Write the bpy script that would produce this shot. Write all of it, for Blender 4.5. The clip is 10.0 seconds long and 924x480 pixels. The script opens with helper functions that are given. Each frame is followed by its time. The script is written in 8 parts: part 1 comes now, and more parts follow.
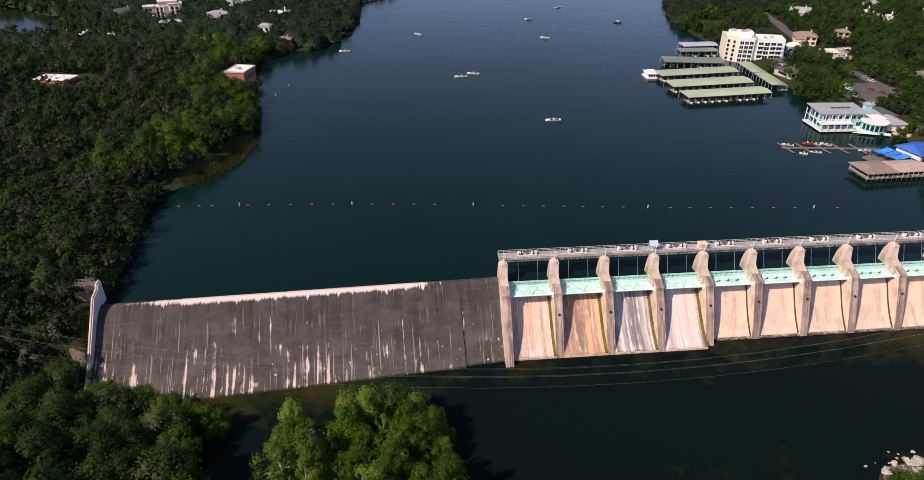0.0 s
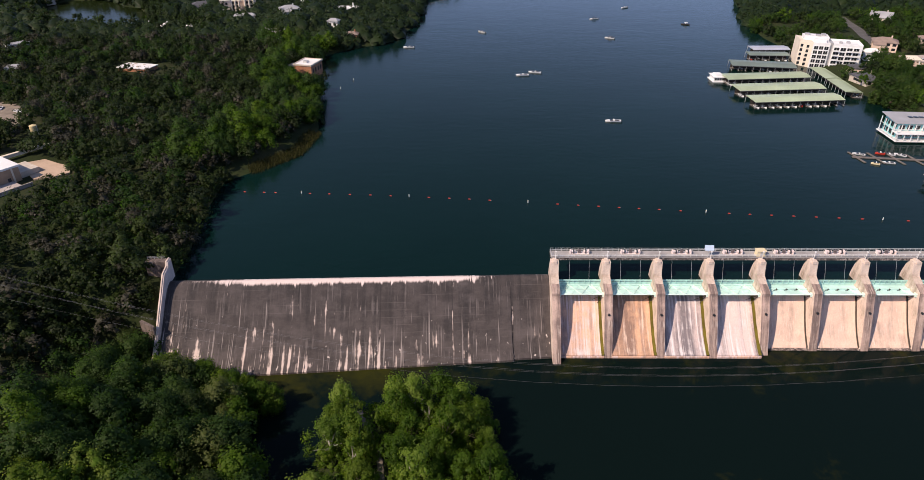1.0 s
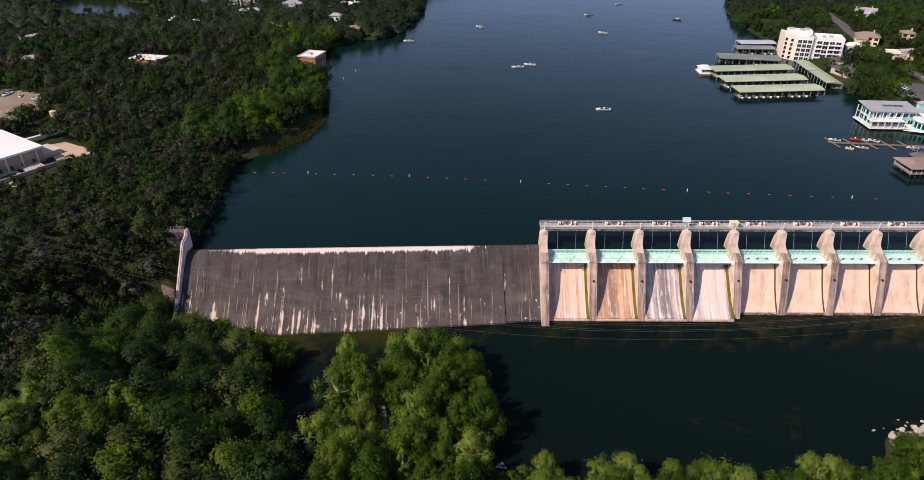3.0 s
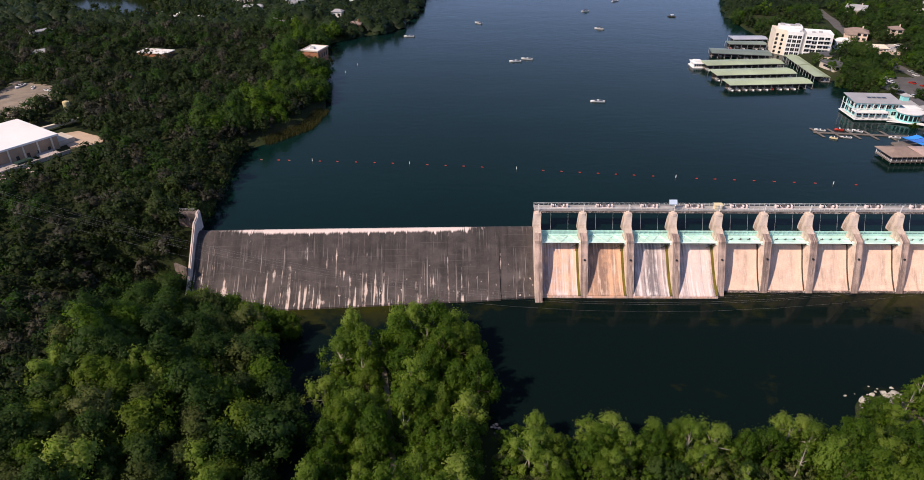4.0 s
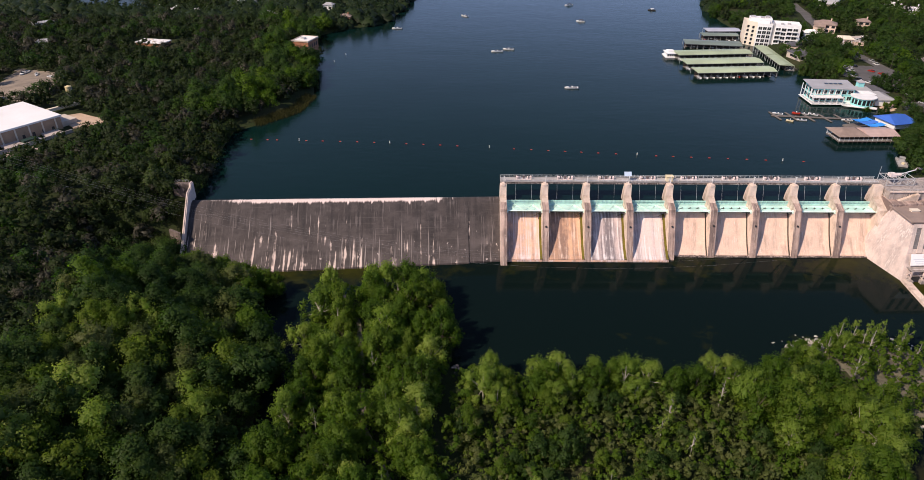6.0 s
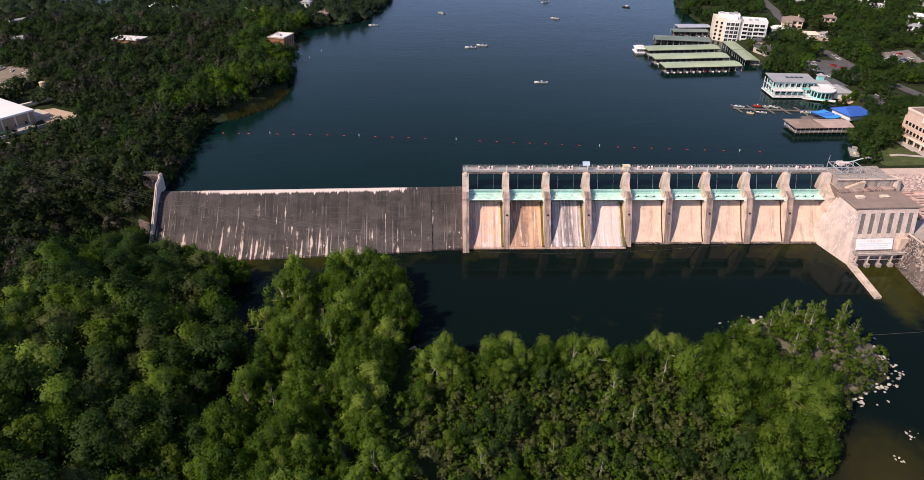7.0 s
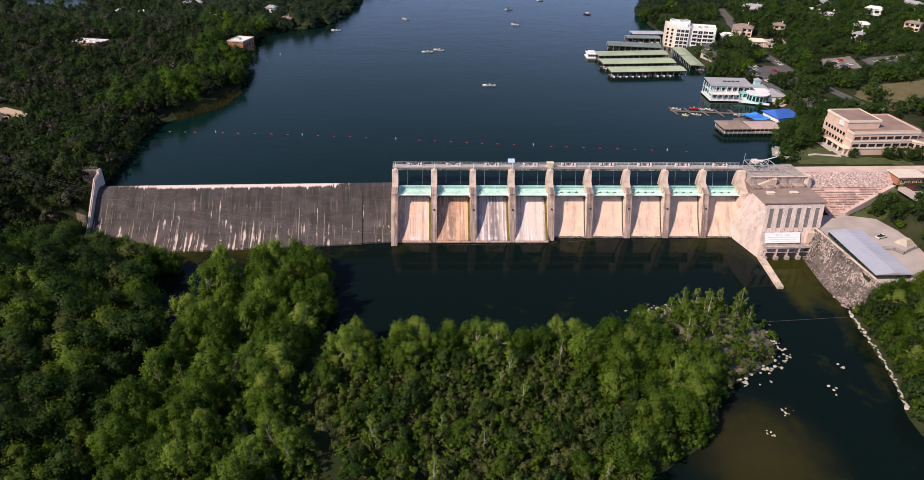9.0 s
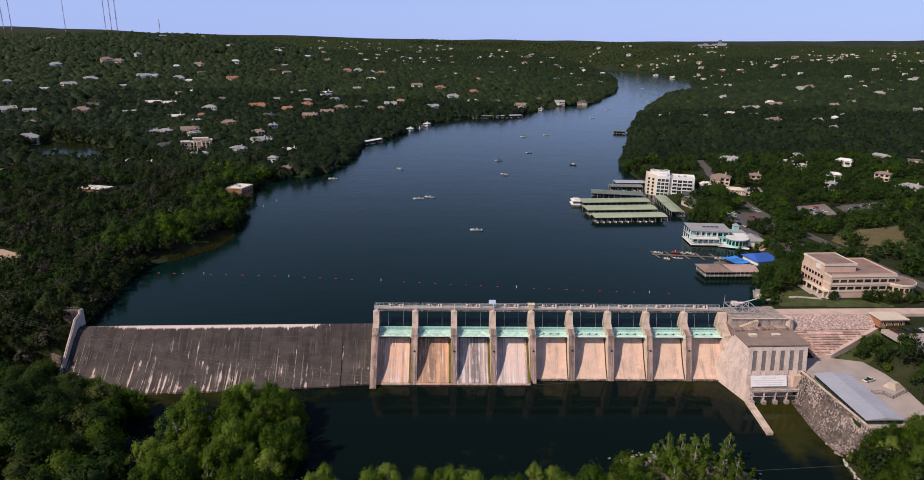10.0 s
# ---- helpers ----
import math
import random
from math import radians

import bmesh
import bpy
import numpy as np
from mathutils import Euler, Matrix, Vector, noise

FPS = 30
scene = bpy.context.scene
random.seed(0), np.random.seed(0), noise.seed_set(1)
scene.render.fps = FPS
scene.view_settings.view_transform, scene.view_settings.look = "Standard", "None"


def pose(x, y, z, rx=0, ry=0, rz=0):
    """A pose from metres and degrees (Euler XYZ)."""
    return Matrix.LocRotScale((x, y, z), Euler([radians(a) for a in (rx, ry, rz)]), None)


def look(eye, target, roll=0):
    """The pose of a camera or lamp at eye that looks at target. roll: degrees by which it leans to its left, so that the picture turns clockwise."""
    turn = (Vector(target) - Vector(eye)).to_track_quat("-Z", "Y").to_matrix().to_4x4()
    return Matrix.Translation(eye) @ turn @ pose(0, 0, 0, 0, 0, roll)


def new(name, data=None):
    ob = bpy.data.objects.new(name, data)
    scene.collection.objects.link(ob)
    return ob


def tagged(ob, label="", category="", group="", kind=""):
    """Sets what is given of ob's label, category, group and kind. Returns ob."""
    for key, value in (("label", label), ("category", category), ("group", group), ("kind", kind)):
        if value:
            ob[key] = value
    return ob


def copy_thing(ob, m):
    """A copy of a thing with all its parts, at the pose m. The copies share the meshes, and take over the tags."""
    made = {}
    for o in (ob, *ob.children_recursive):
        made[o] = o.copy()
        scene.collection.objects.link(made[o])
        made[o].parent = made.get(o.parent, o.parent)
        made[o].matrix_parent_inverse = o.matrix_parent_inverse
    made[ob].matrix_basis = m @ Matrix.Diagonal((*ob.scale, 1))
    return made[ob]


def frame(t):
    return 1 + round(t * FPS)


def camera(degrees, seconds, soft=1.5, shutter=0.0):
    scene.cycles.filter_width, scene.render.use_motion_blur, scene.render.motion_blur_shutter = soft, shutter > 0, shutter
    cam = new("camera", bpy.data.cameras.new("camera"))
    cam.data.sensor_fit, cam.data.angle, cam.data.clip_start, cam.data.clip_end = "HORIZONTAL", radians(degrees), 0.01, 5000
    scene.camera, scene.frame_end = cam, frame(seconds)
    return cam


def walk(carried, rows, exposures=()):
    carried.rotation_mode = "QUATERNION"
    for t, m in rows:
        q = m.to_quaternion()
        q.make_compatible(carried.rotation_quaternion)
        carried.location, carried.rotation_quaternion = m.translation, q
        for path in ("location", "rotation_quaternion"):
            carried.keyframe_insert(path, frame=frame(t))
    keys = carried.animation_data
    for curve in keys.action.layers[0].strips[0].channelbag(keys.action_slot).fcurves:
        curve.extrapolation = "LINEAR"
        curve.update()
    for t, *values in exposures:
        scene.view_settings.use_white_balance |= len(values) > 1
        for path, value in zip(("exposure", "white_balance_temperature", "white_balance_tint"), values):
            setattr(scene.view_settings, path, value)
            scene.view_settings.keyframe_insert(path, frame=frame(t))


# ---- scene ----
cam = camera(70.64, 10.0, soft=0.55)
walk(cam, [
    (0, look((-39.69, -189.12, 149.19), (-28.41, -103.10, 99.45), 0.14)),
    (0.5, look((-39.92, -190.33, 149.45), (-33.19, -103.90, 99.60), 0.11)),
    (1, look((-39.37, -192.84, 149.59), (-36.46, -106.24, 99.67), 0.04)),
    (1.5, look((-39.36, -196.74, 149.93), (-36.40, -110.18, 99.94), 0.11)),
    (2, look((-39.10, -201.70, 149.84), (-36.14, -115.12, 99.89), 0.15)),
    (2.5, look((-39.04, -207.75, 149.92), (-36.02, -121.18, 99.96), 0.15)),
    (4, look((-38.67, -229.68, 150.19), (-35.59, -143.17, 100.13), 0.24)),
    (4.5, look((-37.66, -237.27, 150.21), (-34.58, -150.78, 100.12), 0.21)),
    (5, look((-35.48, -244.34, 150.33), (-32.35, -157.87, 100.19), 0.25)),
    (6.5, look((-22.13, -262.10, 150.50), (-18.80, -175.72, 100.22), 0.37)),
    (7, look((-15.87, -266.88, 150.58), (-11.21, -180.60, 100.24), 0.40)),
    (7.5, look((-8.95, -271.50, 150.47), (-3.98, -185.24, 100.13), 0.52)),
    (8, look((-1.64, -275.37, 150.32), (3.95, -189.16, 99.96), 0.71)),
    (8.5, look((6.05, -278.88, 150.44), (11.84, -192.72, 100.03), 0.84)),
    (9, look((12.63, -281.57, 150.81), (18.58, -194.76, 101.54), 0.91)),
    (9.5, look((17.87, -282.95, 150.83), (24.00, -191.29, 111.31), 0.94)),
    (10, look((21.36, -283.40, 150.13), (27.55, -187.94, 121.00), 0.99)),
], exposures=[(0.0, 0.03, 7500, 18), (8.8, 0.03, 7500, 18), (9.5, -0.01, 7400, 18), (10.0, -0.42, 7500, 17)])

# ---- world and sun ----
SUN_TO = Vector((-0.95, -0.56, 1.0)).normalized()
world = bpy.data.worlds.new("world")
scene.world = world
world.use_nodes = True
wn = world.node_tree.nodes
sky = wn.new("ShaderNodeTexSky")
sky.sky_type = "NISHITA"
sky.sun_disc = False
sky.sun_elevation = math.asin(SUN_TO.z)
sky.sun_rotation = math.atan2(SUN_TO.x, SUN_TO.y)
sky.air_density, sky.dust_density, sky.ozone_density = 0.9, 0.3, 4.0
wn["Background"].inputs["Strength"].default_value = 0.15
tint = wn.new("ShaderNodeMix")
tint.data_type, tint.blend_type = "RGBA", "MULTIPLY"
tint.inputs["Factor"].default_value = 1.0
tint.inputs["B"].default_value = (1.0, 0.97, 1.02, 1)
world.node_tree.links.new(sky.outputs[0], tint.inputs["A"])
# lavender haze that thins out with height above the horizon
up = wn.new("ShaderNodeSeparateXYZ")
world.node_tree.links.new(wn.new("ShaderNodeTexCoord").outputs["Generated"], up.inputs[0])
thin = wn.new("ShaderNodeMapRange")
thin.interpolation_type = "SMOOTHSTEP"
for k, v in enumerate((0.0, 0.30, 0.80, 0.0)):
    thin.inputs[k + 1].default_value = v
world.node_tree.links.new(up.outputs["Z"], thin.inputs[0])
haze = wn.new("ShaderNodeMix")
haze.data_type = "RGBA"
world.node_tree.links.new(thin.outputs[0], haze.inputs["Factor"])
world.node_tree.links.new(tint.outputs["Result"], haze.inputs["A"])
haze.inputs["B"].default_value = (2.65, 4.45, 9.9, 1)
world.node_tree.links.new(haze.outputs["Result"], wn["Background"].inputs["Color"])
sun_data = bpy.data.lights.new("sun", "SUN")
sun_data.energy, sun_data.angle, sun_data.color = 4.7, radians(0.53), (1.0, 0.93, 0.84)
sun = new("sun", sun_data)
sun.matrix_world = look(SUN_TO * 900, (0, 0, 0))


# ---- materials ----
def material(name, rough=0.8, metal=0.0, spec=0.5):
    m = bpy.data.materials.new(name)
    m.use_nodes = True
    b = m.node_tree.nodes["Principled BSDF"]
    b.inputs["Roughness"].default_value = rough
    b.inputs["Metallic"].default_value = metal
    b.inputs["Specular IOR Level"].default_value = spec
    return m, m.node_tree, b


def coords(nt, scale=(1, 1, 1), world_space=False):
    mp = nt.nodes.new("ShaderNodeMapping")
    mp.inputs["Scale"].default_value = scale
    if world_space:
        src = nt.nodes.new("ShaderNodeNewGeometry").outputs["Position"]
    else:
        src = nt.nodes.new("ShaderNodeTexCoord").outputs["Object"]
    nt.links.new(src, mp.inputs["Vector"])
    return mp.outputs["Vector"]


def noise_tex(nt, vec, scale=1.0, detail=4.0, rough=0.55, distort=0.0):
    n = nt.nodes.new("ShaderNodeTexNoise")
    n.inputs["Scale"].default_value = scale
    n.inputs["Detail"].default_value = detail
    n.inputs["Roughness"].default_value = rough
    n.inputs["Distortion"].default_value = distort
    nt.links.new(vec, n.inputs["Vector"])
    return n.outputs["Fac"]


def ramp(nt, fac, stops, smooth=False):
    r = nt.nodes.new("ShaderNodeValToRGB")
    e = r.color_ramp.elements
    while len(e) < len(stops):
        e.new(0.5)
    for el, (pos, col) in zip(e, stops):
        el.position = pos
        el.color = (*col, 1) if len(col) == 3 else (col[0], col[0], col[0], 1)
    if smooth:
        r.color_ramp.interpolation = "EASE"
    nt.links.new(fac, r.inputs["Fac"])
    return r.outputs["Color"]


def mix(nt, fac, a, b, mode="MIX"):
    n = nt.nodes.new("ShaderNodeMix")
    n.data_type, n.blend_type = "RGBA", mode
    for sock, v in ((n.inputs["Factor"], fac), (n.inputs["A"], a), (n.inputs["B"], b)):
        if isinstance(v, bpy.types.NodeSocket):
            nt.links.new(v, sock)
        elif isinstance(v, (int, float)):
            sock.default_value = v
        else:
            sock.default_value = (*v, 1)
    return n.outputs["Result"]


def math_node(nt, op, a, b=0.0):
    n = nt.nodes.new("ShaderNodeMath")
    n.operation = op
    for sock, v in ((n.inputs[0], a), (n.inputs[1], b)):
        if isinstance(v, bpy.types.NodeSocket):
            nt.links.new(v, sock)
        else:
            sock.default_value = v
    return n.outputs[0]


def bump(nt, b, height, strength=0.4, distance=0.05):
    n = nt.nodes.new("ShaderNodeBump")
    n.inputs["Strength"].default_value = strength
    n.inputs["Distance"].default_value = distance
    nt.links.new(height, n.inputs["Height"])
    nt.links.new(n.outputs["Normal"], b.inputs["Normal"])


def object_random(nt):
    return nt.nodes.new("ShaderNodeObjectInfo").outputs["Random"]


def plain(name, colour, rough=0.7, metal=0.0, vary=0.25, scale=0.6, spec=0.4, per_object=0.0):
    """Paint, render, roofing and the like: a base colour with soft blotches and fine grain."""
    m, nt, b = material(name, rough, metal, spec)
    v = coords(nt, world_space=False)
    big = noise_tex(nt, v, scale * 0.35, 3)
    fine = noise_tex(nt, v, scale * 7, 5)
    dark = tuple(c * (1 - vary) for c in colour)
    lite = tuple(min(1, c * (1 + vary * 0.6)) for c in colour)
    col = mix(nt, ramp(nt, big, [(0.3, (0,)), (0.7, (1,))]), dark, lite)
    col = mix(nt, 0.25, col, ramp(nt, fine, [(0.3, dark), (0.7, lite)]))
    if per_object:
        val = math_node(nt, "MULTIPLY_ADD", object_random(nt), per_object)
        nt.nodes[-1].inputs[2].default_value = 1 - per_object / 2
        hsv = nt.nodes.new("ShaderNodeHueSaturation")
        nt.links.new(col, hsv.inputs["Color"])
        nt.links.new(val, hsv.inputs["Value"])
        col = hsv.outputs["Color"]
    nt.links.new(col, b.inputs["Base Color"])
    bump(nt, b, fine, 0.25, 0.03)
    return m


def streaked(name, base, stain, pale, across=0.55, along=0.025, stain_at=0.5, pale_at=0.66, vary_bays=False, rough=0.85, sloping=False):
    """Weathered concrete: stains that run down the face, pale lime runs, blotches and grain."""
    m, nt, b = material(name, rough, 0, 0.3)
    v = coords(nt, (across, along if sloping else across, along))
    if vary_bays:
        add = nt.nodes.new("ShaderNodeVectorMath")
        add.operation = "ADD"
        mul = nt.nodes.new("ShaderNodeVectorMath")
        mul.operation = "SCALE"
        mul.inputs[0].default_value = (37, 11, 23)
        nt.links.new(object_random(nt), mul.inputs["Scale"])
        nt.links.new(v, add.inputs[0])
        nt.links.new(mul.outputs[0], add.inputs[1])
        v = add.outputs[0]
    plainv = coords(nt)
    runs = noise_tex(nt, v, 1.0, 5, 0.6)
    fine_runs = noise_tex(nt, v, 4.5, 4, 0.6)
    blot = noise_tex(nt, plainv, 0.16, 5, 0.6)
    grain = noise_tex(nt, plainv, 3.0, 6, 0.65)
    col = mix(nt, ramp(nt, blot, [(0.35, (0,)), (0.65, (1,))]), base, tuple(c * 0.78 for c in base))
    f1 = math_node(nt, "ADD", math_node(nt, "MULTIPLY", runs, 0.65), math_node(nt, "MULTIPLY", blot, 0.35))
    col = mix(nt, ramp(nt, f1, [(stain_at - 0.07, (0,)), (stain_at + 0.07, (0.85,))]), col, stain)
    col = mix(nt, ramp(nt, fine_runs, [(0.5, (0,)), (0.75, (0.35,))]), col, stain)
    f2 = math_node(nt, "ADD", math_node(nt, "MULTIPLY", fine_runs, 0.6), math_node(nt, "MULTIPLY", blot, 0.4))
    col = mix(nt, ramp(nt, f2, [(pale_at - 0.06, (0,)), (pale_at + 0.04, (0.8,))]), col, pale)
    col = mix(nt, 0.3, col, ramp(nt, grain, [(0.3, (0.25,)), (0.7, (0.75,))]), "OVERLAY")
    nt.links.new(col, b.inputs["Base Color"])
    bump(nt, b, grain, 0.5, 0.08)
    return m, nt, b, col


def leaf_material(name, dark, mid, light, sheer=0.3):
    m, nt, b = material(name, 0.6, 0, 0.25)
    geo = nt.nodes.new("ShaderNodeNewGeometry")
    isl = geo.outputs["Random Per Island"]
    big = noise_tex(nt, coords(nt, world_space=True), 0.075, 3, 0.6)
    tree = nt.nodes.new("ShaderNodeAttribute")
    tree.attribute_name = "tint"
    f = math_node(nt, "ADD", math_node(nt, "MULTIPLY", isl, 0.15), math_node(nt, "MULTIPLY", big, 0.33))
    f = math_node(nt, "ADD", f, math_node(nt, "MULTIPLY", object_random(nt), 0.46))
    f = math_node(nt, "ADD", f, math_node(nt, "MULTIPLY", tree.outputs["Fac"], 0.36))
    col = ramp(nt, f, [(0.36, dark), (0.62, mid), (0.94, light)])
    nt.links.new(col, b.inputs["Base Color"])
    tr = nt.nodes.new("ShaderNodeBsdfTranslucent")
    nt.links.new(mix(nt, 1.0, col, (1.5, 1.9, 0.8), "MULTIPLY"), tr.inputs["Color"])
    ms = nt.nodes.new("ShaderNodeMixShader")
    ms.inputs["Fac"].default_value = sheer
    nt.links.new(b.outputs[0], ms.inputs[1])
    nt.links.new(tr.outputs[0], ms.inputs[2])
    nt.links.new(ms.outputs[0], nt.nodes["Material Output"].inputs["Surface"])
    return m


def water_material(name, deep, shallow=None, ripple=0.12, size=0.35):
    m, nt, b = material(name, 0.07 if shallow else 0.13, 0, 0.08 if shallow else 0.18)
    b.inputs["IOR"].default_value = 1.33
    wv = coords(nt, world_space=True)
    if shallow:
        blot = noise_tex(nt, wv, 0.035, 5, 0.6, 0.6)
        fine = noise_tex(nt, wv, 0.28, 5, 0.65)
        f = math_node(nt, "ADD", math_node(nt, "MULTIPLY", blot, 0.75), math_node(nt, "MULTIPLY", fine, 0.25))
        sep = nt.nodes.new("ShaderNodeSeparateXYZ")
        nt.links.new(nt.nodes.new("ShaderNodeNewGeometry").outputs["Position"], sep.inputs[0])
        # the bed comes up along the toe of the dam, in the tailrace and in a sandy shoal off the island
        def reach(axis, a0, a1, b0, b1):
            n = nt.nodes.new("ShaderNodeMapRange")
            n.interpolation_type = "SMOOTHSTEP"
            for i, v in enumerate((a0, a1, b0, b1)):
                n.inputs[i + 1].default_value = v
            nt.links.new(sep.outputs[axis], n.inputs[0])
            return n.outputs[0]

        def both(a, b):
            return math_node(nt, "MULTIPLY", a, b)

        spill_toe = both(reach("Y", -44, -24, 0, 0.27), reach("X", -50, -6, 1, 0.25))
        gate_toe = both(reach("Y", -52, -18, 0, 0.18), reach("X", 70, 150, 0, 1))
        tailrace = both(reach("X", 157, 168, 0, 0.34), reach("Y", -90, -70, 0, 1))
        bank = both(reach("X", 158, 182, 0, 0.17), reach("Y", -70, -84, 0, 1))
        rim = both(both(reach("X", 122, 146, 1, 0), reach("Y", -62, -74, 0, 0.13)), reach("X", 92, 102, 0, 1))
        f = math_node(nt, "ADD", f, math_node(nt, "MAXIMUM", math_node(nt, "MAXIMUM", spill_toe, gate_toe), math_node(nt, "MAXIMUM", math_node(nt, "MAXIMUM", tailrace, bank), rim)))
        far_off = nt.nodes.new("ShaderNodeVectorMath")
        far_off.operation = "DISTANCE"
        nt.links.new(wv, far_off.inputs[0])
        far_off.inputs[1].default_value = (112, -148, 0)
        shoal = nt.nodes.new("ShaderNodeMapRange")
        shoal.interpolation_type = "SMOOTHSTEP"
        for i, v in enumerate((2.0, 30.0, 1.0, 0.0)):
            shoal.inputs[i + 1].default_value = v
        nt.links.new(far_off.outputs["Value"], shoal.inputs[0])
        deep = mix(nt, both(shoal.outputs[0], ramp(nt, f, [(0.25, (0.35,)), (0.62, (1,))])), deep, (0.030, 0.027, 0.011))
        col = mix(nt, ramp(nt, f, [(0.60, (0,)), (0.84, (1,))]), deep, shallow)
        nt.links.new(col, b.inputs["Base Color"])
    else:
        blot = noise_tex(nt, wv, 0.006, 4, 0.6)
        nt.links.new(mix(nt, blot, tuple(c * 0.6 for c in deep), tuple(c * 1.5 for c in deep)), b.inputs["Base Color"])
    wave = nt.nodes.new("ShaderNodeMapping")
    wave.inputs["Scale"].default_value = (0.45, 1.0, 1.0)
    nt.links.new(nt.nodes.new("ShaderNodeNewGeometry").outputs["Position"], wave.inputs["Vector"])
    w1 = noise_tex(nt, wave.outputs["Vector"], size, 4, 0.6, 0.4)
    w2 = noise_tex(nt, wave.outputs["Vector"], size * 0.12, 3, 0.5)
    bump(nt, b, math_node(nt, "ADD", w1, math_node(nt, "MULTIPLY", w2, 1.5)), ripple, 0.5)
    return m


def ground_material(name):
    m, nt, b = material(name, 0.95, 0, 0.15)
    wv = coords(nt, world_space=True)
    big = noise_tex(nt, wv, 0.03, 5, 0.6)
    mid_n = noise_tex(nt, wv, 0.3, 5, 0.65)
    fine = noise_tex(nt, wv, 2.5, 5, 0.65)
    col = ramp(nt, big, [(0.30, (0.017, 0.025, 0.008)), (0.5, (0.024, 0.032, 0.012)), (0.72, (0.055, 0.050, 0.027))])
    col = mix(nt, ramp(nt, mid_n, [(0.45, (0,)), (0.7, (0.7,))]), col, (0.022, 0.037, 0.009))
    col = mix(nt, 0.35, col, ramp(nt, fine, [(0.3, (0.25,)), (0.7, (0.75,))]), "OVERLAY")
    nt.links.new(col, b.inputs["Base Color"])
    bump(nt, b, mid_n, 0.6, 0.4)
    return m


M_GROUND = ground_material("woodland_soil")
M_LAKE = water_material("lake_water", (0.0015, 0.0122, 0.0106), None, 0.17, 0.30)
# dull olive base colour stands in for trees mirrored in the lagoon
M_POND = water_material("painted_reflection_pond_water", (0.010, 0.016, 0.005), None, 0.05, 0.5)
M_POND.node_tree.nodes["Principled BSDF"].inputs["Specular IOR Level"].default_value = 0.06
M_TAIL = water_material("river_water", (0.0028, 0.0078, 0.0070), (0.031, 0.032, 0.006), 0.02, 0.35)

M_SPILL, _nt, _b, _col = streaked("stained_spillway_concrete", (0.066, 0.054, 0.051), (0.031, 0.027, 0.027), (0.150, 0.125, 0.117), 0.30, 0.012, 0.52, 0.60, sloping=True)
_sep = _nt.nodes.new("ShaderNodeSeparateXYZ")
_nt.links.new(_nt.nodes.new("ShaderNodeTexCoord").outputs["Object"], _sep.inputs[0])


def along_map(src, a, b, c, d):
    n = _nt.nodes.new("ShaderNodeMapRange")
    for k, v in enumerate((a, b, c, d)):
        n.inputs[k + 1].default_value = v
    _nt.links.new(src, n.inputs[0])
    return n.outputs[0]


# cloudy patches, paler low on the face, and faint lines between the lifts of concrete
_cloud = noise_tex(_nt, coords(_nt, (0.11, 0.16, 0.16)), 1.0, 6, 0.68)
_low = along_map(_sep.outputs["Z"], 16.0, 4.0, -0.05, 0.032)
_col = mix(_nt, ramp(_nt, math_node(_nt, "ADD", _cloud, math_node(_nt, "MULTIPLY", _low, 1.5)), [(0.40, (0,)), (0.68, (0.62,))]), _col, (0.128, 0.105, 0.100))
_lift = math_node(_nt, "FRACT", math_node(_nt, "MULTIPLY", _sep.outputs["Z"], 0.53))
_faint = noise_tex(_nt, coords(_nt, (0.05, 0.3, 0.3)), 1.0, 3, 0.6)
_col = mix(_nt, math_node(_nt, "MULTIPLY", ramp(_nt, _lift, [(0.0, (0.55,)), (0.09, (0,))]), ramp(_nt, _faint, [(0.48, (0,)), (0.62, (1,))])), _col, (0.150, 0.125, 0.118))
# thin dark seeps
_seep = noise_tex(_nt, coords(_nt, (0.62, 0.016, 0.016)), 1.0, 3, 0.6)
_col = mix(_nt, ramp(_nt, _seep, [(0.60, (0,)), (0.68, (0.7,))]), _col, (0.024, 0.021, 0.021))
# lime runs, more of them low on the face and towards the far end
_thin = noise_tex(_nt, coords(_nt, (0.62, 0.016, 0.016)), 1.0, 4, 0.62, 0.10)
_where = noise_tex(_nt, coords(_nt, (0.20, 0.13, 0.13)), 1.0, 4, 0.6)
_end = along_map(_sep.outputs["X"], -95.0, -20.0, 0.040, -0.020)
_f = math_node(_nt, "ADD", math_node(_nt, "MULTIPLY", _thin, 0.60), math_node(_nt, "MULTIPLY", _where, 0.40))
_f = math_node(_nt, "ADD", math_node(_nt, "ADD", _f, _low), _end)
_col = mix(_nt, ramp(_nt, _f, [(0.590, (0,)), (0.613, (0.35,)), (0.640, (0.95,))]), _col, (0.66, 0.52, 0.46))
# hair-thin runs and small flakes of lime
_hair = noise_tex(_nt, coords(_nt, (1.9, 0.035, 0.035)), 1.0, 2, 0.5)
_col = mix(_nt, ramp(_nt, math_node(_nt, "ADD", _hair, _low), [(0.675, (0,)), (0.71, (0.5,))]), _col, (0.50, 0.42, 0.39))
_fleck = noise_tex(_nt, coords(_nt, (0.9, 0.5, 0.5)), 1.0, 3, 0.5)
_col = mix(_nt, ramp(_nt, math_node(_nt, "ADD", _fleck, _low), [(0.725, (0,)), (0.745, (0.8,))]), _col, (0.62, 0.52, 0.47))
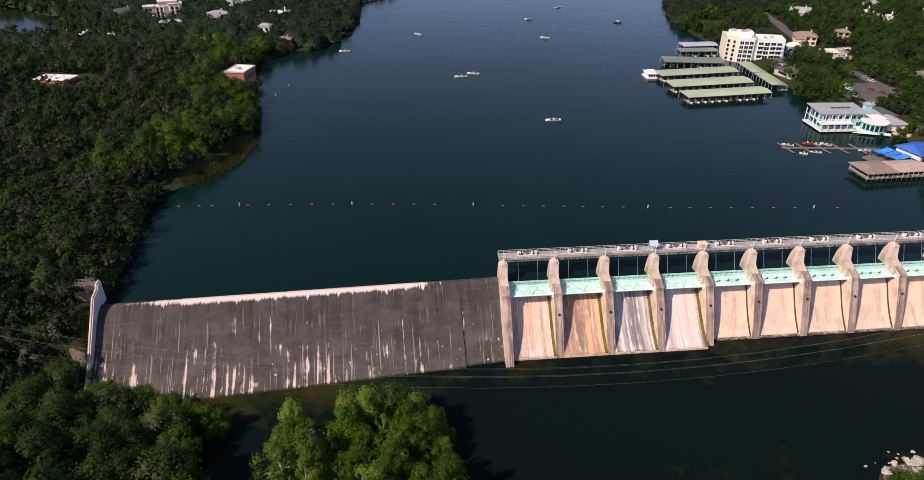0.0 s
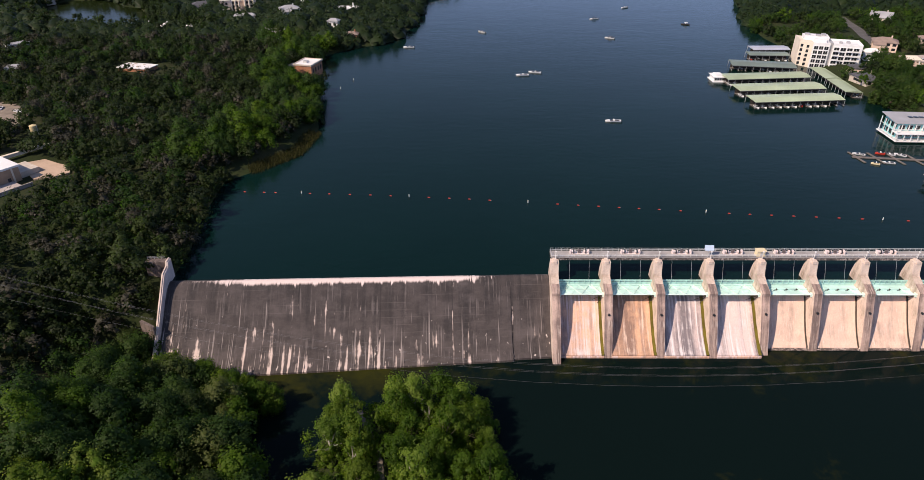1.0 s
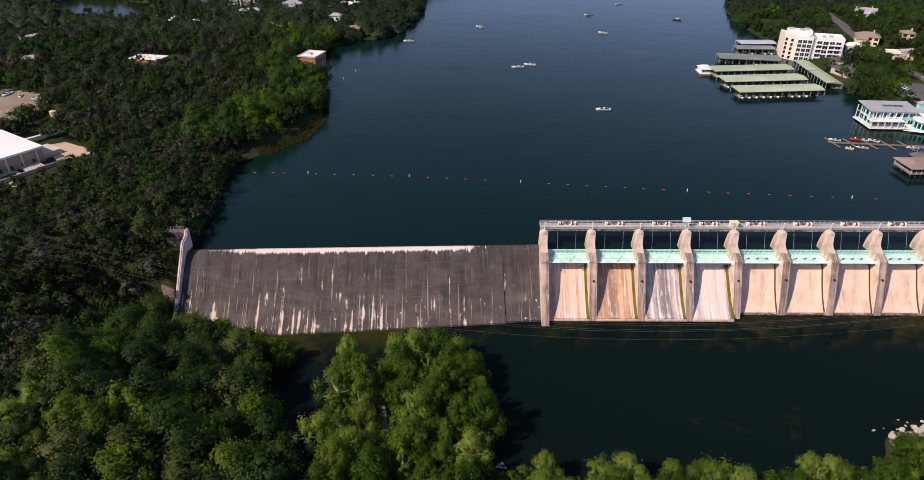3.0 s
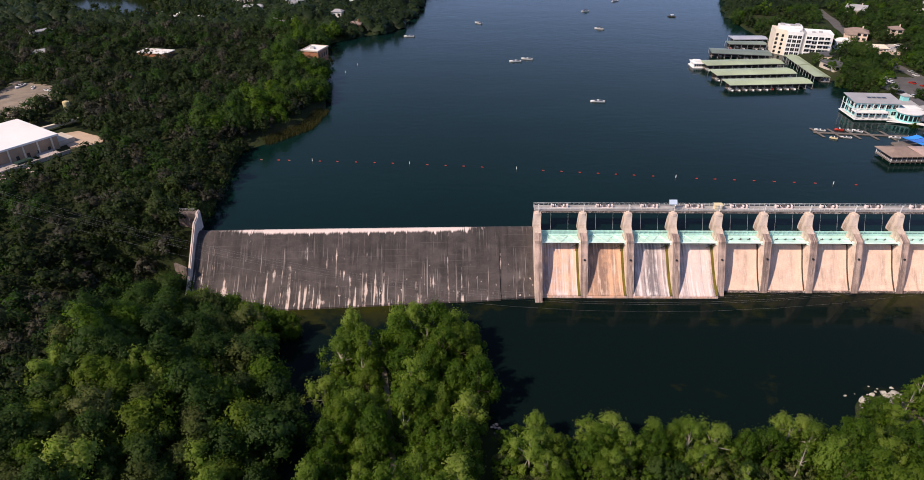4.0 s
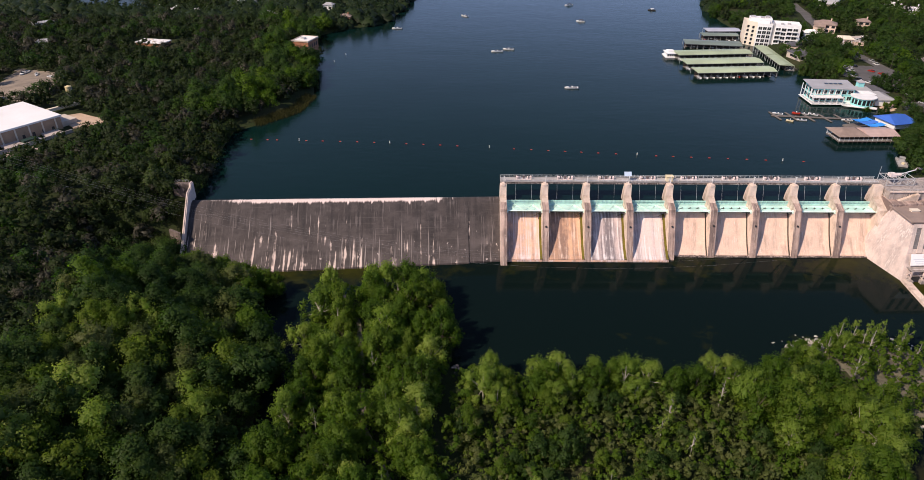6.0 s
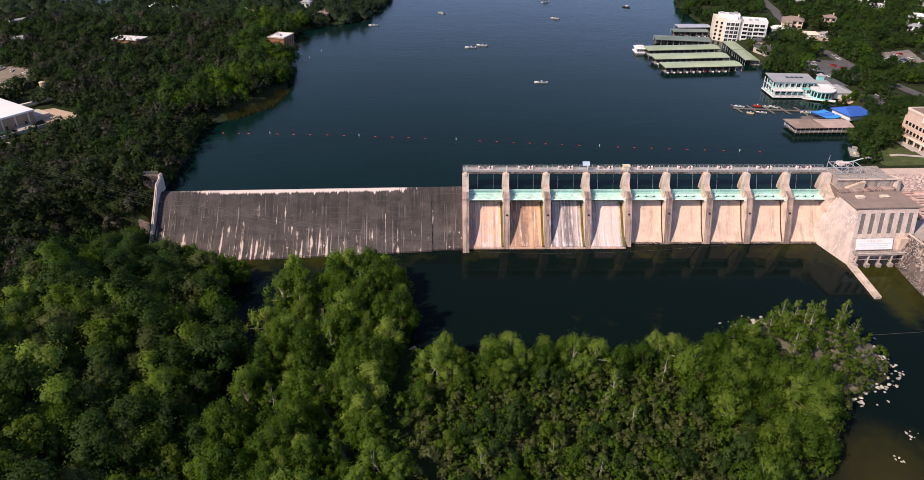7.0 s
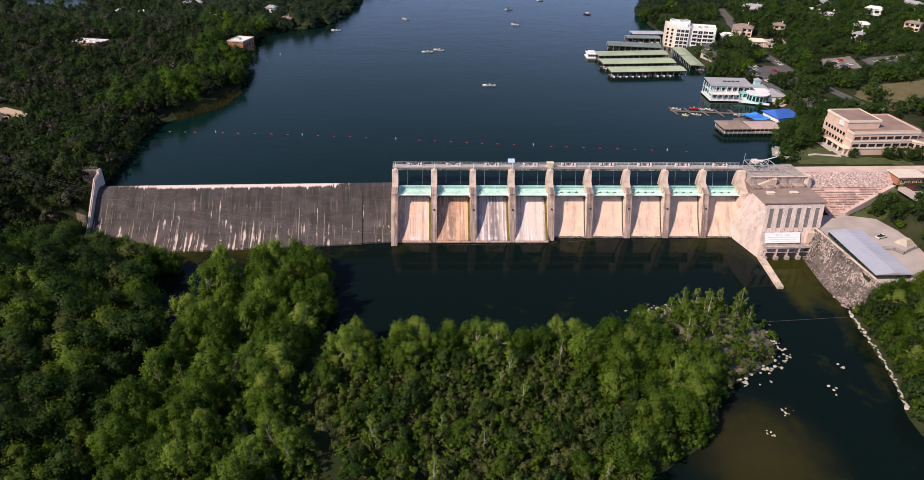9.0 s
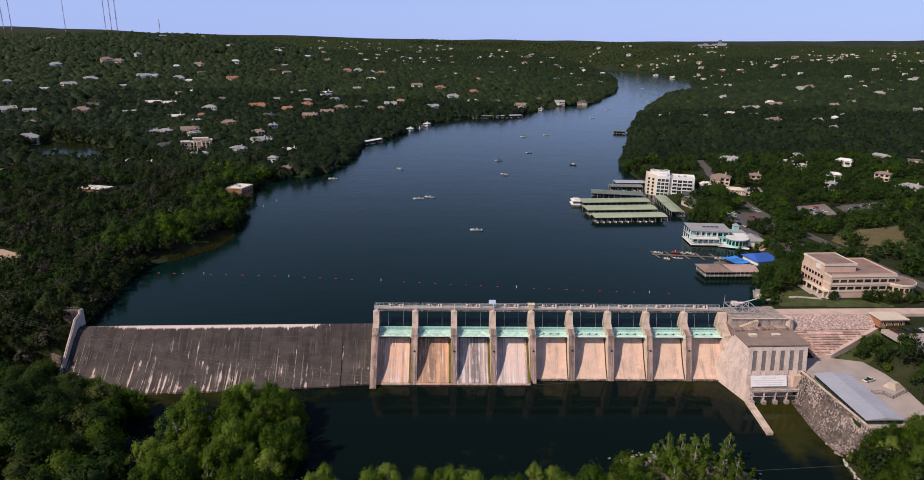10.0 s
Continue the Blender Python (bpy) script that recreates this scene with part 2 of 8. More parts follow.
# the crest is scoured clean down to a ragged line with drips, least at its two ends
_edge = noise_tex(_nt, coords(_nt, (0.5, 0.02, 0.02)), 1.0, 9, 0.78)
_drip = ramp(_nt, noise_tex(_nt, coords(_nt, (0.33, 0.01, 0.01)), 1.0, 5, 0.7), [(0.55, (0,)), (0.72, (1,))])
_lvl = math_node(_nt, "ADD", _sep.outputs["Z"], math_node(_nt, "MULTIPLY", _edge, -1.7))
_lvl = math_node(_nt, "ADD", _lvl, math_node(_nt, "MULTIPLY", _drip, 1.6))
_lvl = math_node(_nt, "ADD", _lvl, along_map(_sep.outputs["X"], -34.0, -12.0, 0.0, -1.7))
_lvl = math_node(_nt, "ADD", _lvl, along_map(_sep.outputs["X"], -134.0, -108.0, -0.9, 0.0))
_clean = ramp(_nt, math_node(_nt, "MULTIPLY", _lvl, 0.05), [(0.956, (0,)), (0.976, (1,))])
_nt.links.new(mix(_nt, _clean, _col, (0.72, 0.58, 0.53)), _b.inputs["Base Color"])

M_APRON = streaked("peach_apron_concrete", (0.85, 0.52, 0.37), (0.27, 0.20, 0.19), (0.84, 0.67, 0.64), 0.24, 0.006, 0.535, 0.545, True, sloping=True)[0]
M_APRON_RUST = streaked("orange_apron_concrete", (0.82, 0.47, 0.30), (0.22, 0.14, 0.115), (0.84, 0.60, 0.47), 0.30, 0.012, 0.515, 0.60, True, sloping=True)[0]
M_APRON_GREY = streaked("grey_run_apron_concrete", (0.66, 0.52, 0.49), (0.15, 0.13, 0.14), (0.86, 0.75, 0.73), 0.26, 0.004, 0.485, 0.56, True, sloping=True)[0]
M_APRON_PINK = streaked("pinkish_apron_concrete", (0.84, 0.63, 0.57), (0.13, 0.11, 0.12), (0.88, 0.76, 0.74), 0.22, 0.004, 0.545, 0.57, True, sloping=True)[0]
M_APRON_R = streaked("cream_apron_concrete", (0.86, 0.60, 0.475), (0.42, 0.30, 0.24), (0.85, 0.70, 0.60), 0.5, 0.05, 0.585, 0.60, True, sloping=True)[0]
M_PIER = streaked("weathered_pier_concrete", (0.58, 0.41, 0.34), (0.14, 0.10, 0.09), (0.66, 0.52, 0.44), 0.55, 0.03, 0.49, 0.60, True, sloping=True)[0]
M_PIER_SIDE = streaked("pale_pier_concrete", (0.76, 0.60, 0.50), (0.30, 0.22, 0.16), (0.66, 0.55, 0.45), 0.3, 0.1, 0.56, 0.62)[0]
M_WALL = streaked("grey_lime_run_concrete", (0.42, 0.35, 0.31), (0.15, 0.13, 0.125), (0.62, 0.54, 0.49), 0.5, 0.05, 0.51, 0.57)[0]
M_HOUSE = streaked("pale_powerhouse_concrete", (0.68, 0.54, 0.48), (0.42, 0.34, 0.31), (0.76, 0.66, 0.60), 0.40, 0.12, 0.545, 0.60)[0]
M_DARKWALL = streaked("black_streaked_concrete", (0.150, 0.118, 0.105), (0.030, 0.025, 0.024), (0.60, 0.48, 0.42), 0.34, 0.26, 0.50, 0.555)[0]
M_WING = streaked("brown_grey_wall_concrete", (0.19, 0.145, 0.125), (0.07, 0.055, 0.05), (0.42, 0.34, 0.30), 0.5, 0.06, 0.51, 0.60)[0]
M_ALGAE = plain("olive_algae_concrete", (0.155, 0.125, 0.016), 0.9, 0, 0.5, 0.8)
# dark brown for the painted shade along the piers and for the gate brackets
M_DARKBROWN = plain("dark_brown_finish", (0.060, 0.046, 0.036), 0.6, 0, 0.4, 0.8)
M_DECK = plain("grey_deck_concrete", (0.36, 0.33, 0.31), 0.85, 0, 0.3, 0.5)
M_MINT = plain("mint_green_paint", (0.56, 0.83, 0.75), 0.5, 0, 0.22, 0.5)
M_MINT_PALE = plain("pale_mint_paint", (0.70, 0.88, 0.78), 0.5, 0, 0.2, 0.8)
M_STEEL = plain("galvanised_steel", (0.56, 0.55, 0.54), 0.5, 0.3, 0.2, 2)
M_DARKSTEEL = plain("dark_steel", (0.05, 0.05, 0.055), 0.5, 0.3, 0.3, 2)
M_HOIST = plain("pinkish_grey_machine_paint", (0.82, 0.68, 0.64), 0.6, 0.0, 0.3, 1.5)
M_YELLOW = plain("cream_yellow_sheet", (0.76, 0.63, 0.40), 0.6, 0, 0.15, 1)
M_BLUESIGN = plain("pale_blue_panel", (0.50, 0.60, 0.72), 0.35, 0, 0.1, 1)
M_WHITE = plain("white_paint", (0.78, 0.77, 0.75), 0.6, 0, 0.12, 0.6)
M_ROOFBROWN = plain("brown_gravel_roof", (0.30, 0.22, 0.185), 0.95, 0, 0.25, 0.5)
M_RED = plain("red_plastic", (0.60, 0.05, 0.03), 0.4, 0, 0.1, 1)
M_BARK = plain("grey_brown_bark", (0.13, 0.10, 0.075), 0.95, 0, 0.35, 3)
M_PALEBARK = plain("pale_sycamore_bark", (0.46, 0.41, 0.34), 0.9, 0, 0.35, 2)
M_LEAF_A = leaf_material("fresh_broad_leaves", (0.0343, 0.0747, 0.0050), (0.0676, 0.1322, 0.0101), (0.1231, 0.1735, 0.0202), 0.58)
M_LEAF_B = leaf_material("grey_green_leaves", (0.0777, 0.1312, 0.0174), (0.1580, 0.2304, 0.0335), (0.2544, 0.3000, 0.0697), 0.58)
M_LEAF_C = leaf_material("dark_oak_leaves", (0.0156, 0.0281, 0.0071), (0.0320, 0.0531, 0.0122), (0.0749, 0.1061, 0.0281), 0.50)
M_LEAF_D = leaf_material("greyish_scrub_leaves", (0.0154, 0.0154, 0.0094), (0.0290, 0.0281, 0.0170), (0.0597, 0.0546, 0.0358), 0.2)
M_LEAF_FAR = leaf_material("distant_woodland_leaves", (0.0090, 0.0200, 0.0060), (0.0170, 0.0335, 0.0090), (0.042, 0.064, 0.017), 0.3)
M_LEAF_F = leaf_material("olive_scrub_leaves", (0.0428, 0.0680, 0.0151), (0.0832, 0.1109, 0.0277), (0.1449, 0.1575, 0.0554), 0.52)
M_LEAF_E = leaf_material("mid_green_oak_leaves", (0.0206, 0.0512, 0.0089), (0.0403, 0.0836, 0.0157), (0.0767, 0.1201, 0.0275), 0.58)


# ---- mesh helpers ----
class Geo:
    """Collects vertices and faces of one part."""

    def __init__(self):
        self.v, self.f = [], []

    def add(self, verts, faces):
        n = len(self.v)
        self.v += [tuple(p) for p in verts]
        self.f += [tuple(i + n for i in f) for f in faces]
        return self

    def box(self, x0, x1, y0, y1, z0, z1, m=None):
        p = [(x, y, z) for z in (z0, z1) for y in (y0, y1) for x in (x0, x1)]
        if m is not None:
            p = [tuple(m @ Vector(q)) for q in p]
        return self.add(p, [(0, 2, 3, 1), (4, 5, 7, 6), (0, 1, 5, 4), (2, 6, 7, 3), (0, 4, 6, 2), (1, 3, 7, 5)])

    def prism(self, profile, x0, x1):
        """A closed profile of (y, z), drawn out along x. Profile runs counter-clockwise seen from +x."""
        n = len(profile)
        p = [(x0, y, z) for y, z in profile] + [(x1, y, z) for y, z in profile]
        return self.add(p, [tuple(range(n - 1, -1, -1)), tuple(range(n, 2 * n))] + [(i, (i + 1) % n, n + (i + 1) % n, n + i) for i in range(n)])

    def loft(self, pa, xa, pb, xb):
        """Two closed profiles of (y, z) with as many points, joined from xa to xb."""
        n = len(pa)
        p = [(xa, y, z) for y, z in pa] + [(xb, y, z) for y, z in pb]
        return self.add(p, [tuple(range(n - 1, -1, -1)), tuple(range(n, 2 * n))] + [(i, (i + 1) % n, n + (i + 1) % n, n + i) for i in range(n)])

    def slab(self, outline, z0, z1):
        """A closed outline of (x, y), counter-clockwise from above, between two heights."""
        n = len(outline)
        p = [(x, y, z0) for x, y in outline] + [(x, y, z1) for x, y in outline]
        return self.add(p, [tuple(range(n - 1, -1, -1)), tuple(range(n, 2 * n))] + [(i, (i + 1) % n, n + (i + 1) % n, n + i) for i in range(n)])

    def tube(self, a, b, r0, r1=None, n=6):
        a, b = Vector(a), Vector(b)
        r1 = r0 if r1 is None else r1
        d = (b - a).normalized()
        s = d.cross(Vector((0.31, 0.17, 0.93)))
        s = (s if s.length > 0.05 else d.cross(Vector((1, 0, 0)))).normalized()
        t = d.cross(s)
        ring = [(math.cos(2 * math.pi * i / n), math.sin(2 * math.pi * i / n)) for i in range(n)]
        p = [a + (s * c + t * q) * r0 for c, q in ring] + [b + (s * c + t * q) * r1 for c, q in ring]
        return self.add(p, [(i, (i + 1) % n, n + (i + 1) % n, n + i) for i in range(n)] + [tuple(range(n - 1, -1, -1)), tuple(range(n, 2 * n))])

    def beam(self, a, b, w, h=None):
        """A square bar between two points."""
        a, b = Vector(a), Vector(b)
        h = h or w
        d = (b - a).normalized()
        s = d.cross(Vector((0, 0, 1)))
        s = (s if s.length > 0.05 else Vector((1, 0, 0))).normalized()
        t = s.cross(d)
        o = [(-w / 2, -h / 2), (w / 2, -h / 2), (w / 2, h / 2), (-w / 2, h / 2)]
        p = [a + s * i + t * j for i, j in o] + [b + s * i + t * j for i, j in o]
        return self.add(p, [(0, 1, 2, 3), (7, 6, 5, 4), (0, 4, 5, 1), (1, 5, 6, 2), (2, 6, 7, 3), (3, 7, 4, 0)])

    def wire(self, pts, r, n=5):
        """A thin round wire through points, in one piece."""
        base = len(self.v)
        for p in pts:
            for i in range(n):
                self.v.append((p[0], p[1] + r * math.cos(2 * math.pi * i / n), p[2] + r * math.sin(2 * math.pi * i / n)))
        for k in range(len(pts) - 1):
            for i in range(n):
                a, b = base + k * n + i, base + k * n + (i + 1) % n
                self.f.append((a, b, b + n, a + n))
        return self

    def hip(self, x0, x1, y0, y1, z, rise, inset, over=0.5):
        """A hipped or gabled roof shell with a thick eave."""
        x0, x1, y0, y1 = x0 - over, x1 + over, y0 - over, y1 + over
        if x1 - x0 >= y1 - y0:
            ym = (y0 + y1) / 2
            r = [(x0 + inset, ym, z + rise), (x1 - inset, ym, z + rise)]
            fs = [(4, 5, 9, 8), (6, 7, 8, 9), (7, 4, 8), (5, 6, 9)]
        else:
            xm = (x0 + x1) / 2
            r = [(xm, y0 + inset, z + rise), (xm, y1 - inset, z + rise)]
            fs = [(4, 5, 8), (5, 6, 9, 8), (6, 7, 9), (7, 4, 8, 9)]
        lo = [(x0, y0, z - 0.25), (x1, y0, z - 0.25), (x1, y1, z - 0.25), (x0, y1, z - 0.25)]
        hi = [(x, y, z) for x, y, _ in lo]
        return self.add(lo + hi + r, [(3, 2, 1, 0), (0, 1, 5, 4), (1, 2, 6, 5), (2, 3, 7, 6), (3, 0, 4, 7)] + fs)

    def mesh(self, name):
        me = bpy.data.meshes.new(name)
        me.from_pydata(self.v, [], self.f)
        me.update()
        return me


def thing(name, label, category, m=None, group="", kind=""):
    ob = new(name)
    ob.empty_display_size = 0.3
    ob.matrix_basis = m or Matrix()
    return tagged(ob, label, category, group, kind)


def part(name, geo, mat, parent, label="", smooth=False):
    me = geo if isinstance(geo, bpy.types.Mesh) else geo.mesh(name)
    if not me.materials:
        me.materials.append(mat)
    if smooth:
        me.shade_smooth()
    ob = new(name, me)
    ob.parent = parent
    return tagged(ob, label)


def single(name, geo, mat, label, category, m=None, group="", kind="", smooth=False):
    me = geo.mesh(name)
    me.materials.append(mat)
    if smooth:
        me.shade_smooth()
    ob = new(name, me)
    ob.matrix_basis = m or Matrix()
    return tagged(ob, label, category, group, kind)


def array_mesh(name, verts, quads, mat, normals=None, tint=None):
    """A mesh from arrays: verts (n, 3), faces (k, 3 or 4), and for leaves soft normals and a tint per vertex."""
    me = bpy.data.meshes.new(name)
    me.vertices.add(len(verts))
    me.vertices.foreach_set("co", np.ascontiguousarray(verts, np.float32).ravel())
    me.loops.add(quads.size)
    me.loops.foreach_set("vertex_index", np.ascontiguousarray(quads, np.int32).ravel())
    me.polygons.add(len(quads))
    me.polygons.foreach_set("loop_start", np.arange(0, quads.size, quads.shape[1], dtype=np.int32))
    me.update(calc_edges=True)
    if normals is not None:
        me.shade_smooth()
        me.normals_split_custom_set_from_vertices(np.ascontiguousarray(normals, np.float32))
    if tint is not None:
        me.attributes.new("tint", "FLOAT", "POINT").data.foreach_set("value", np.ascontiguousarray(tint, np.float32))
    me.materials.append(mat)
    return me


# ---- the lie of the land ----
LAKE, EYE0 = 19.8, (20.0, -283.0)
SHORE_L = [(-137, 2), (-137, 25), (-141, 55), (-142, 91), (-129, 104), (-114, 122), (-108, 154), (-116, 210), (-121, 268), (-129, 300), (-131, 326), (-112, 343), (-81, 364), (-60, 440), (-55, 570), (-31, 608),
           (8, 720), (46, 814), (110, 889), (174, 894), (234, 1002), (293, 1129), (397, 1182), (579, 1603), (763, 2240), (860, 2900), (700, 3400), (200, 3900)]
SHORE_R = [(500, 4100), (900, 3700), (1070, 3000), (1057, 2438), (999, 2108), (862, 1699), (655, 1410), (499, 1088), (401, 868), (331, 675), (273, 504), (249, 450), (240, 370),
           (242, 310), (238, 265), (236, 215), (236, 165), (246, 140), (244, 108), (236, 70), (214, 50), (206, 28), (186, 14), (166, -3)]
LAGOON = [(-375, 415), (-250, 398), (-246, 412), (-303, 432), (-330, 500), (-390, 560), (-450, 580), (-445, 500)]
RIVER = [(-143, -8), (-143, -19), (-120, -31), (-101, -43), (-96, -70), (-88, -85), (-86, -120), (-88, -420), (150, -420), (160, -200), (168, -135), (173.5, -120), (177, -105), (178.5, -94), (181, -81), (188, -74), (188, -30), (186, -8)]
ISLAND = [(-77, -42), (-40, -38), (-25, -50), (-23, -70), (-25, -86), (0, -94), (60, -93), (86, -90), (97, -76), (122, -73), (138, -78), (143, -92), (139.5, -104), (131, -111.5), (120, -117), (112, -123), (106, -134),
          (96, -146), (72, -158), (50, -185), (40, -420), (-80, -420), (-80, -200), (-79, -120), (-76, -80)]


def away(poly, x, y):
    """Signed distance to a closed outline: negative inside."""
    p = np.array(poly, float)
    q = np.roll(p, -1, 0)
    best, inside = np.full(x.shape, 1e9), np.zeros(x.shape, bool)
    for (ax, ay), (bx, by) in zip(p, q):
        ex, ey = bx - ax, by - ay
        k = np.clip(((x - ax) * ex + (y - ay) * ey) / (ex * ex + ey * ey), 0, 1)
        best = np.minimum(best, np.hypot(x - ax - k * ex, y - ay - k * ey))
        cross = (ay > y) != (by > y)
        with np.errstate(divide="ignore", invalid="ignore"):
            inside ^= cross & (x < ex * (y - ay) / (ey if ey else 1e-9) + ax)
    return np.where(inside, -best, best)


def step(a, b, v):
    k = np.clip((v - a) / (b - a), 0, 1)
    return k * k * (3 - 2 * k)


def waves(x, y, size, seed):
    """Smooth noise from a few sines, about -1 to 1."""
    rng = np.random.RandomState(seed)
    out = np.zeros(x.shape)
    for _ in range(7):
        a, k, ph = rng.uniform(0, 2 * math.pi), rng.uniform(0.6, 1.7) * 2 * math.pi / size, rng.uniform(0, 6.3)
        out += np.sin((x * math.cos(a) + y * math.sin(a)) * k + ph)
    return out / 4


def hill(x, y, cx, cy, rx, ry, h):
    return h * np.exp(-(((x - cx) / rx) ** 2 + ((y - cy) / ry) ** 2))


def lake_away(x, y):
    return np.minimum(away(SHORE_L + SHORE_R, x, y), away(LAGOON, x, y))


def ground_height(x, y):
    x, y = np.asarray(x, float), np.asarray(y, float)
    dl = lake_away(x, y)
    r = np.hypot(x - EYE0[0], y - EYE0[1])
    inland = np.clip(dl / 320, 0, 1) ** 0.8
    rise = 128 * (r / 4700) ** 1.4 * inland
    rise += (hill(x, y, -820, 1500, 400, 480, 76) + hill(x, y, -430, 1650, 300, 400, 42) + hill(x, y, 1050, 3300, 420, 300, 26) + hill(x, y, -1900, 2300, 900, 900, 10)) * np.clip(dl / 150, 0, 1)
    rise += waves(x, y, 900, 3) * np.clip(r / 4000, 0, 1) * 7 * inland + waves(x, y, 160, 5) * 1.3 * np.clip(dl / 60, 0, 1)
    up = np.where(dl > 0, LAKE + 0.1 + np.clip(dl * 0.22, 0, 4.2) + rise, LAKE - np.clip(-dl * 0.3, 0.1, 7))
    # right bank by the dam: car parks and lawns
    flat = step(150, 175, x) * step(420, 330, x) * step(330, 300, y)
    up = np.where(dl > 0, up * (1 - flat) + flat * (LAKE + 0.4 + np.clip(dl * 0.35, 0, 4.0)), up)
    dr = away(RIVER, x, y)
    left = np.clip(dr * 0.46, 0, 23) + waves(x, y, 40, 8) * 0.8 * np.clip(dr / 20, 0, 1)
    right = np.clip(dr * 0.55, 0, 11.6) + step(226, 240, x) * 10.2 * step(-140, -60, y)
    right = np.where((x > 186) & (y > -76), np.maximum(right, 11.6 + step(226, 240, x) * 10.2), right)
    back = step(-22, 4, y) * (x > 170)
    right = right * (1 - back) + back * 24.5
    emb = np.interp(y, [-60, -24, -20, -8.5, 6], [11.4, 11.4, 12.4, 19.2, 23.6])
    right = np.where((x > 186) & (x < 242) & (y > -26), np.minimum(right, emb), right)
    down = np.where(dr > 0, np.where(x < 40, left, right), -np.clip(-dr * 0.2, 0.2, 3.2))
    isl = away(ISLAND, x, y)
    down = np.where(dr < 0, np.maximum(down, np.clip(-isl * 0.22, -3, 1.6) + waves(x, y, 22, 9) * 0.35 * (isl < 0)), down)
    inside = (x > -139) & (x < 168)
    w = np.where(inside, step(-1, 6, y + np.clip(x, 0, 170) * 0.035), step(-14, 6, y))
    return down * (1 - w) + up * w


def spread(lo, hi, d0, outer_lo, outer_hi, grow=1.11):
    c = list(np.arange(lo, hi + 0.01, d0))
    d, v = d0, hi
    while v < outer_hi:
        d = min(d * grow, 160)
        v += d
        c.append(v)
    d, v = d0, lo
    while v > outer_lo:
        d = min(d * grow, 160)
        v -= d
        c.insert(0, v)
    return np.array(c)


gx = spread(-170, 300, 3.0, -4300, 4300)
gy = spread(-170, 130, 3.0, -1400, 4650)
GX, GY = np.meshgrid(gx, gy)
GZ = ground_height(GX, GY)
nx, ny = len(gx), len(gy)
idx = np.arange(nx * ny).reshape(ny, nx)
quads = np.stack([idx[:-1, :-1], idx[:-1, 1:], idx[1:, 1:], idx[1:, :-1]], -1).reshape(-1, 4)
ground_me = array_mesh("ground", np.stack([GX, GY, GZ], -1).reshape(-1, 3), quads, M_GROUND)
ground_me.shade_smooth()
ground = tagged(new("ground", ground_me), "wooded hilly ground of dark soil and grass", "ground", kind="structure")

lake_g = Geo()
lake_g.add([(-1600, 3, LAKE), (-138, 3, LAKE), (-2, 2.2, LAKE), (1, 1.3, LAKE), (168, -4.6, LAKE), (230, 3, LAKE), (1600, 3, LAKE), (1600, 4400, LAKE), (-1600, 4400, LAKE)], [tuple(range(9))])
single("water", lake_g, M_LAKE, "dark blue-green rippled lake water", "water", kind="structure")
# sheet added just above the lake, its colour painting the trees' reflection
pond_g = Geo()
pond_g.add([(x, y, LAKE + 0.03) for x, y in ((-490, 395), (-240, 385), (-235, 425), (-300, 460), (-340, 600), (-490, 620))], [tuple(range(6))])
single("water", pond_g, M_POND, "still lagoon water with the mirrored trees painted in as olive", "water", kind="structure")
tail_g = Geo()
tail_g.add([(-110, -1200, 0), (200, -1200, 0), (200, -14, 0), (170, -11, 0), (-110, -11, 0)], [(0, 1, 2, 3, 4)])
single("water", tail_g, M_TAIL, "still dark river water with olive shallows", "water", kind="structure")

# ---- dam: overflow spillway ----
PITCH = 18.3
GATES = Matrix.Translation((0, 0.5, 0)) @ Matrix.Rotation(radians(-2.0), 4, "Z")


def ogee(y_top, z_top, y_toe, z_toe, bucket=0.12, n=22, back=2.5):
    """A rounded crest, a straight face and a curved toe, as (y, z) from the crest down."""
    pts = [(y_top + back, z_top - 1.6), (y_top + back * 0.6, z_top - 0.45)]
    for i in range(n + 1):
        k = i / n
        y = y_top + (y_toe - y_top) * k
        s = 1.55 * k * k / (k * k + 0.28) * 0.55 + 0.45 * k ** 1.25
        s = s / (1.55 / 1.28 * 0.55 + 0.45)
        if k > 1 - bucket:
            q = (k - 1 + bucket) / bucket
            s -= 0.018 * q * q
        pts.append((y, z_top + (z_toe - z_top) * s))
    return pts


def overflow_section():
    """The long overflow spillway, in blocks with a joint between each two."""
    root = thing("spillway", "long dark grey concrete overflow spillway streaked with pale lime runs", "spillway")
    edges = [-136.9, -121.0, -104.2, -87.3, -70.4, -53.5, -36.6, -15.6, -1.4]
    toe_at = lambda x: -22.6 + (x + 95) * 0.051
    for k, (a, b) in enumerate(zip(edges, edges[1:])):
        last = k == len(edges) - 2
        profs = []
        for x in (a, b):
            t = toe_at(x) + 0.7 if last else toe_at(x)
            profs.append([(t, -2), (6.6, -2)] + ogee(4.2, 20.7, t, 0.35))
        g = Geo()
        g.loft(profs[0], a + 0.006, profs[1], b - 0.006)
        part("spillway_block", g, M_SPILL, root)
        # ribs that end the joints at the toe
        if k > 1:
            t = Geo()
            y0 = toe_at(a)
            t.prism([(y0 - 0.2, -0.5), (y0 + 2.4, -0.5), (y0 + 2.4, 1.9), (y0 + 1.2, 1.5)], a - 0.15, a + 0.15)
            part("joint_rib", t, M_SPILL, root)
    return root


overflow_section()


def sign_of(k):
    return 1 if k % 2 else -1


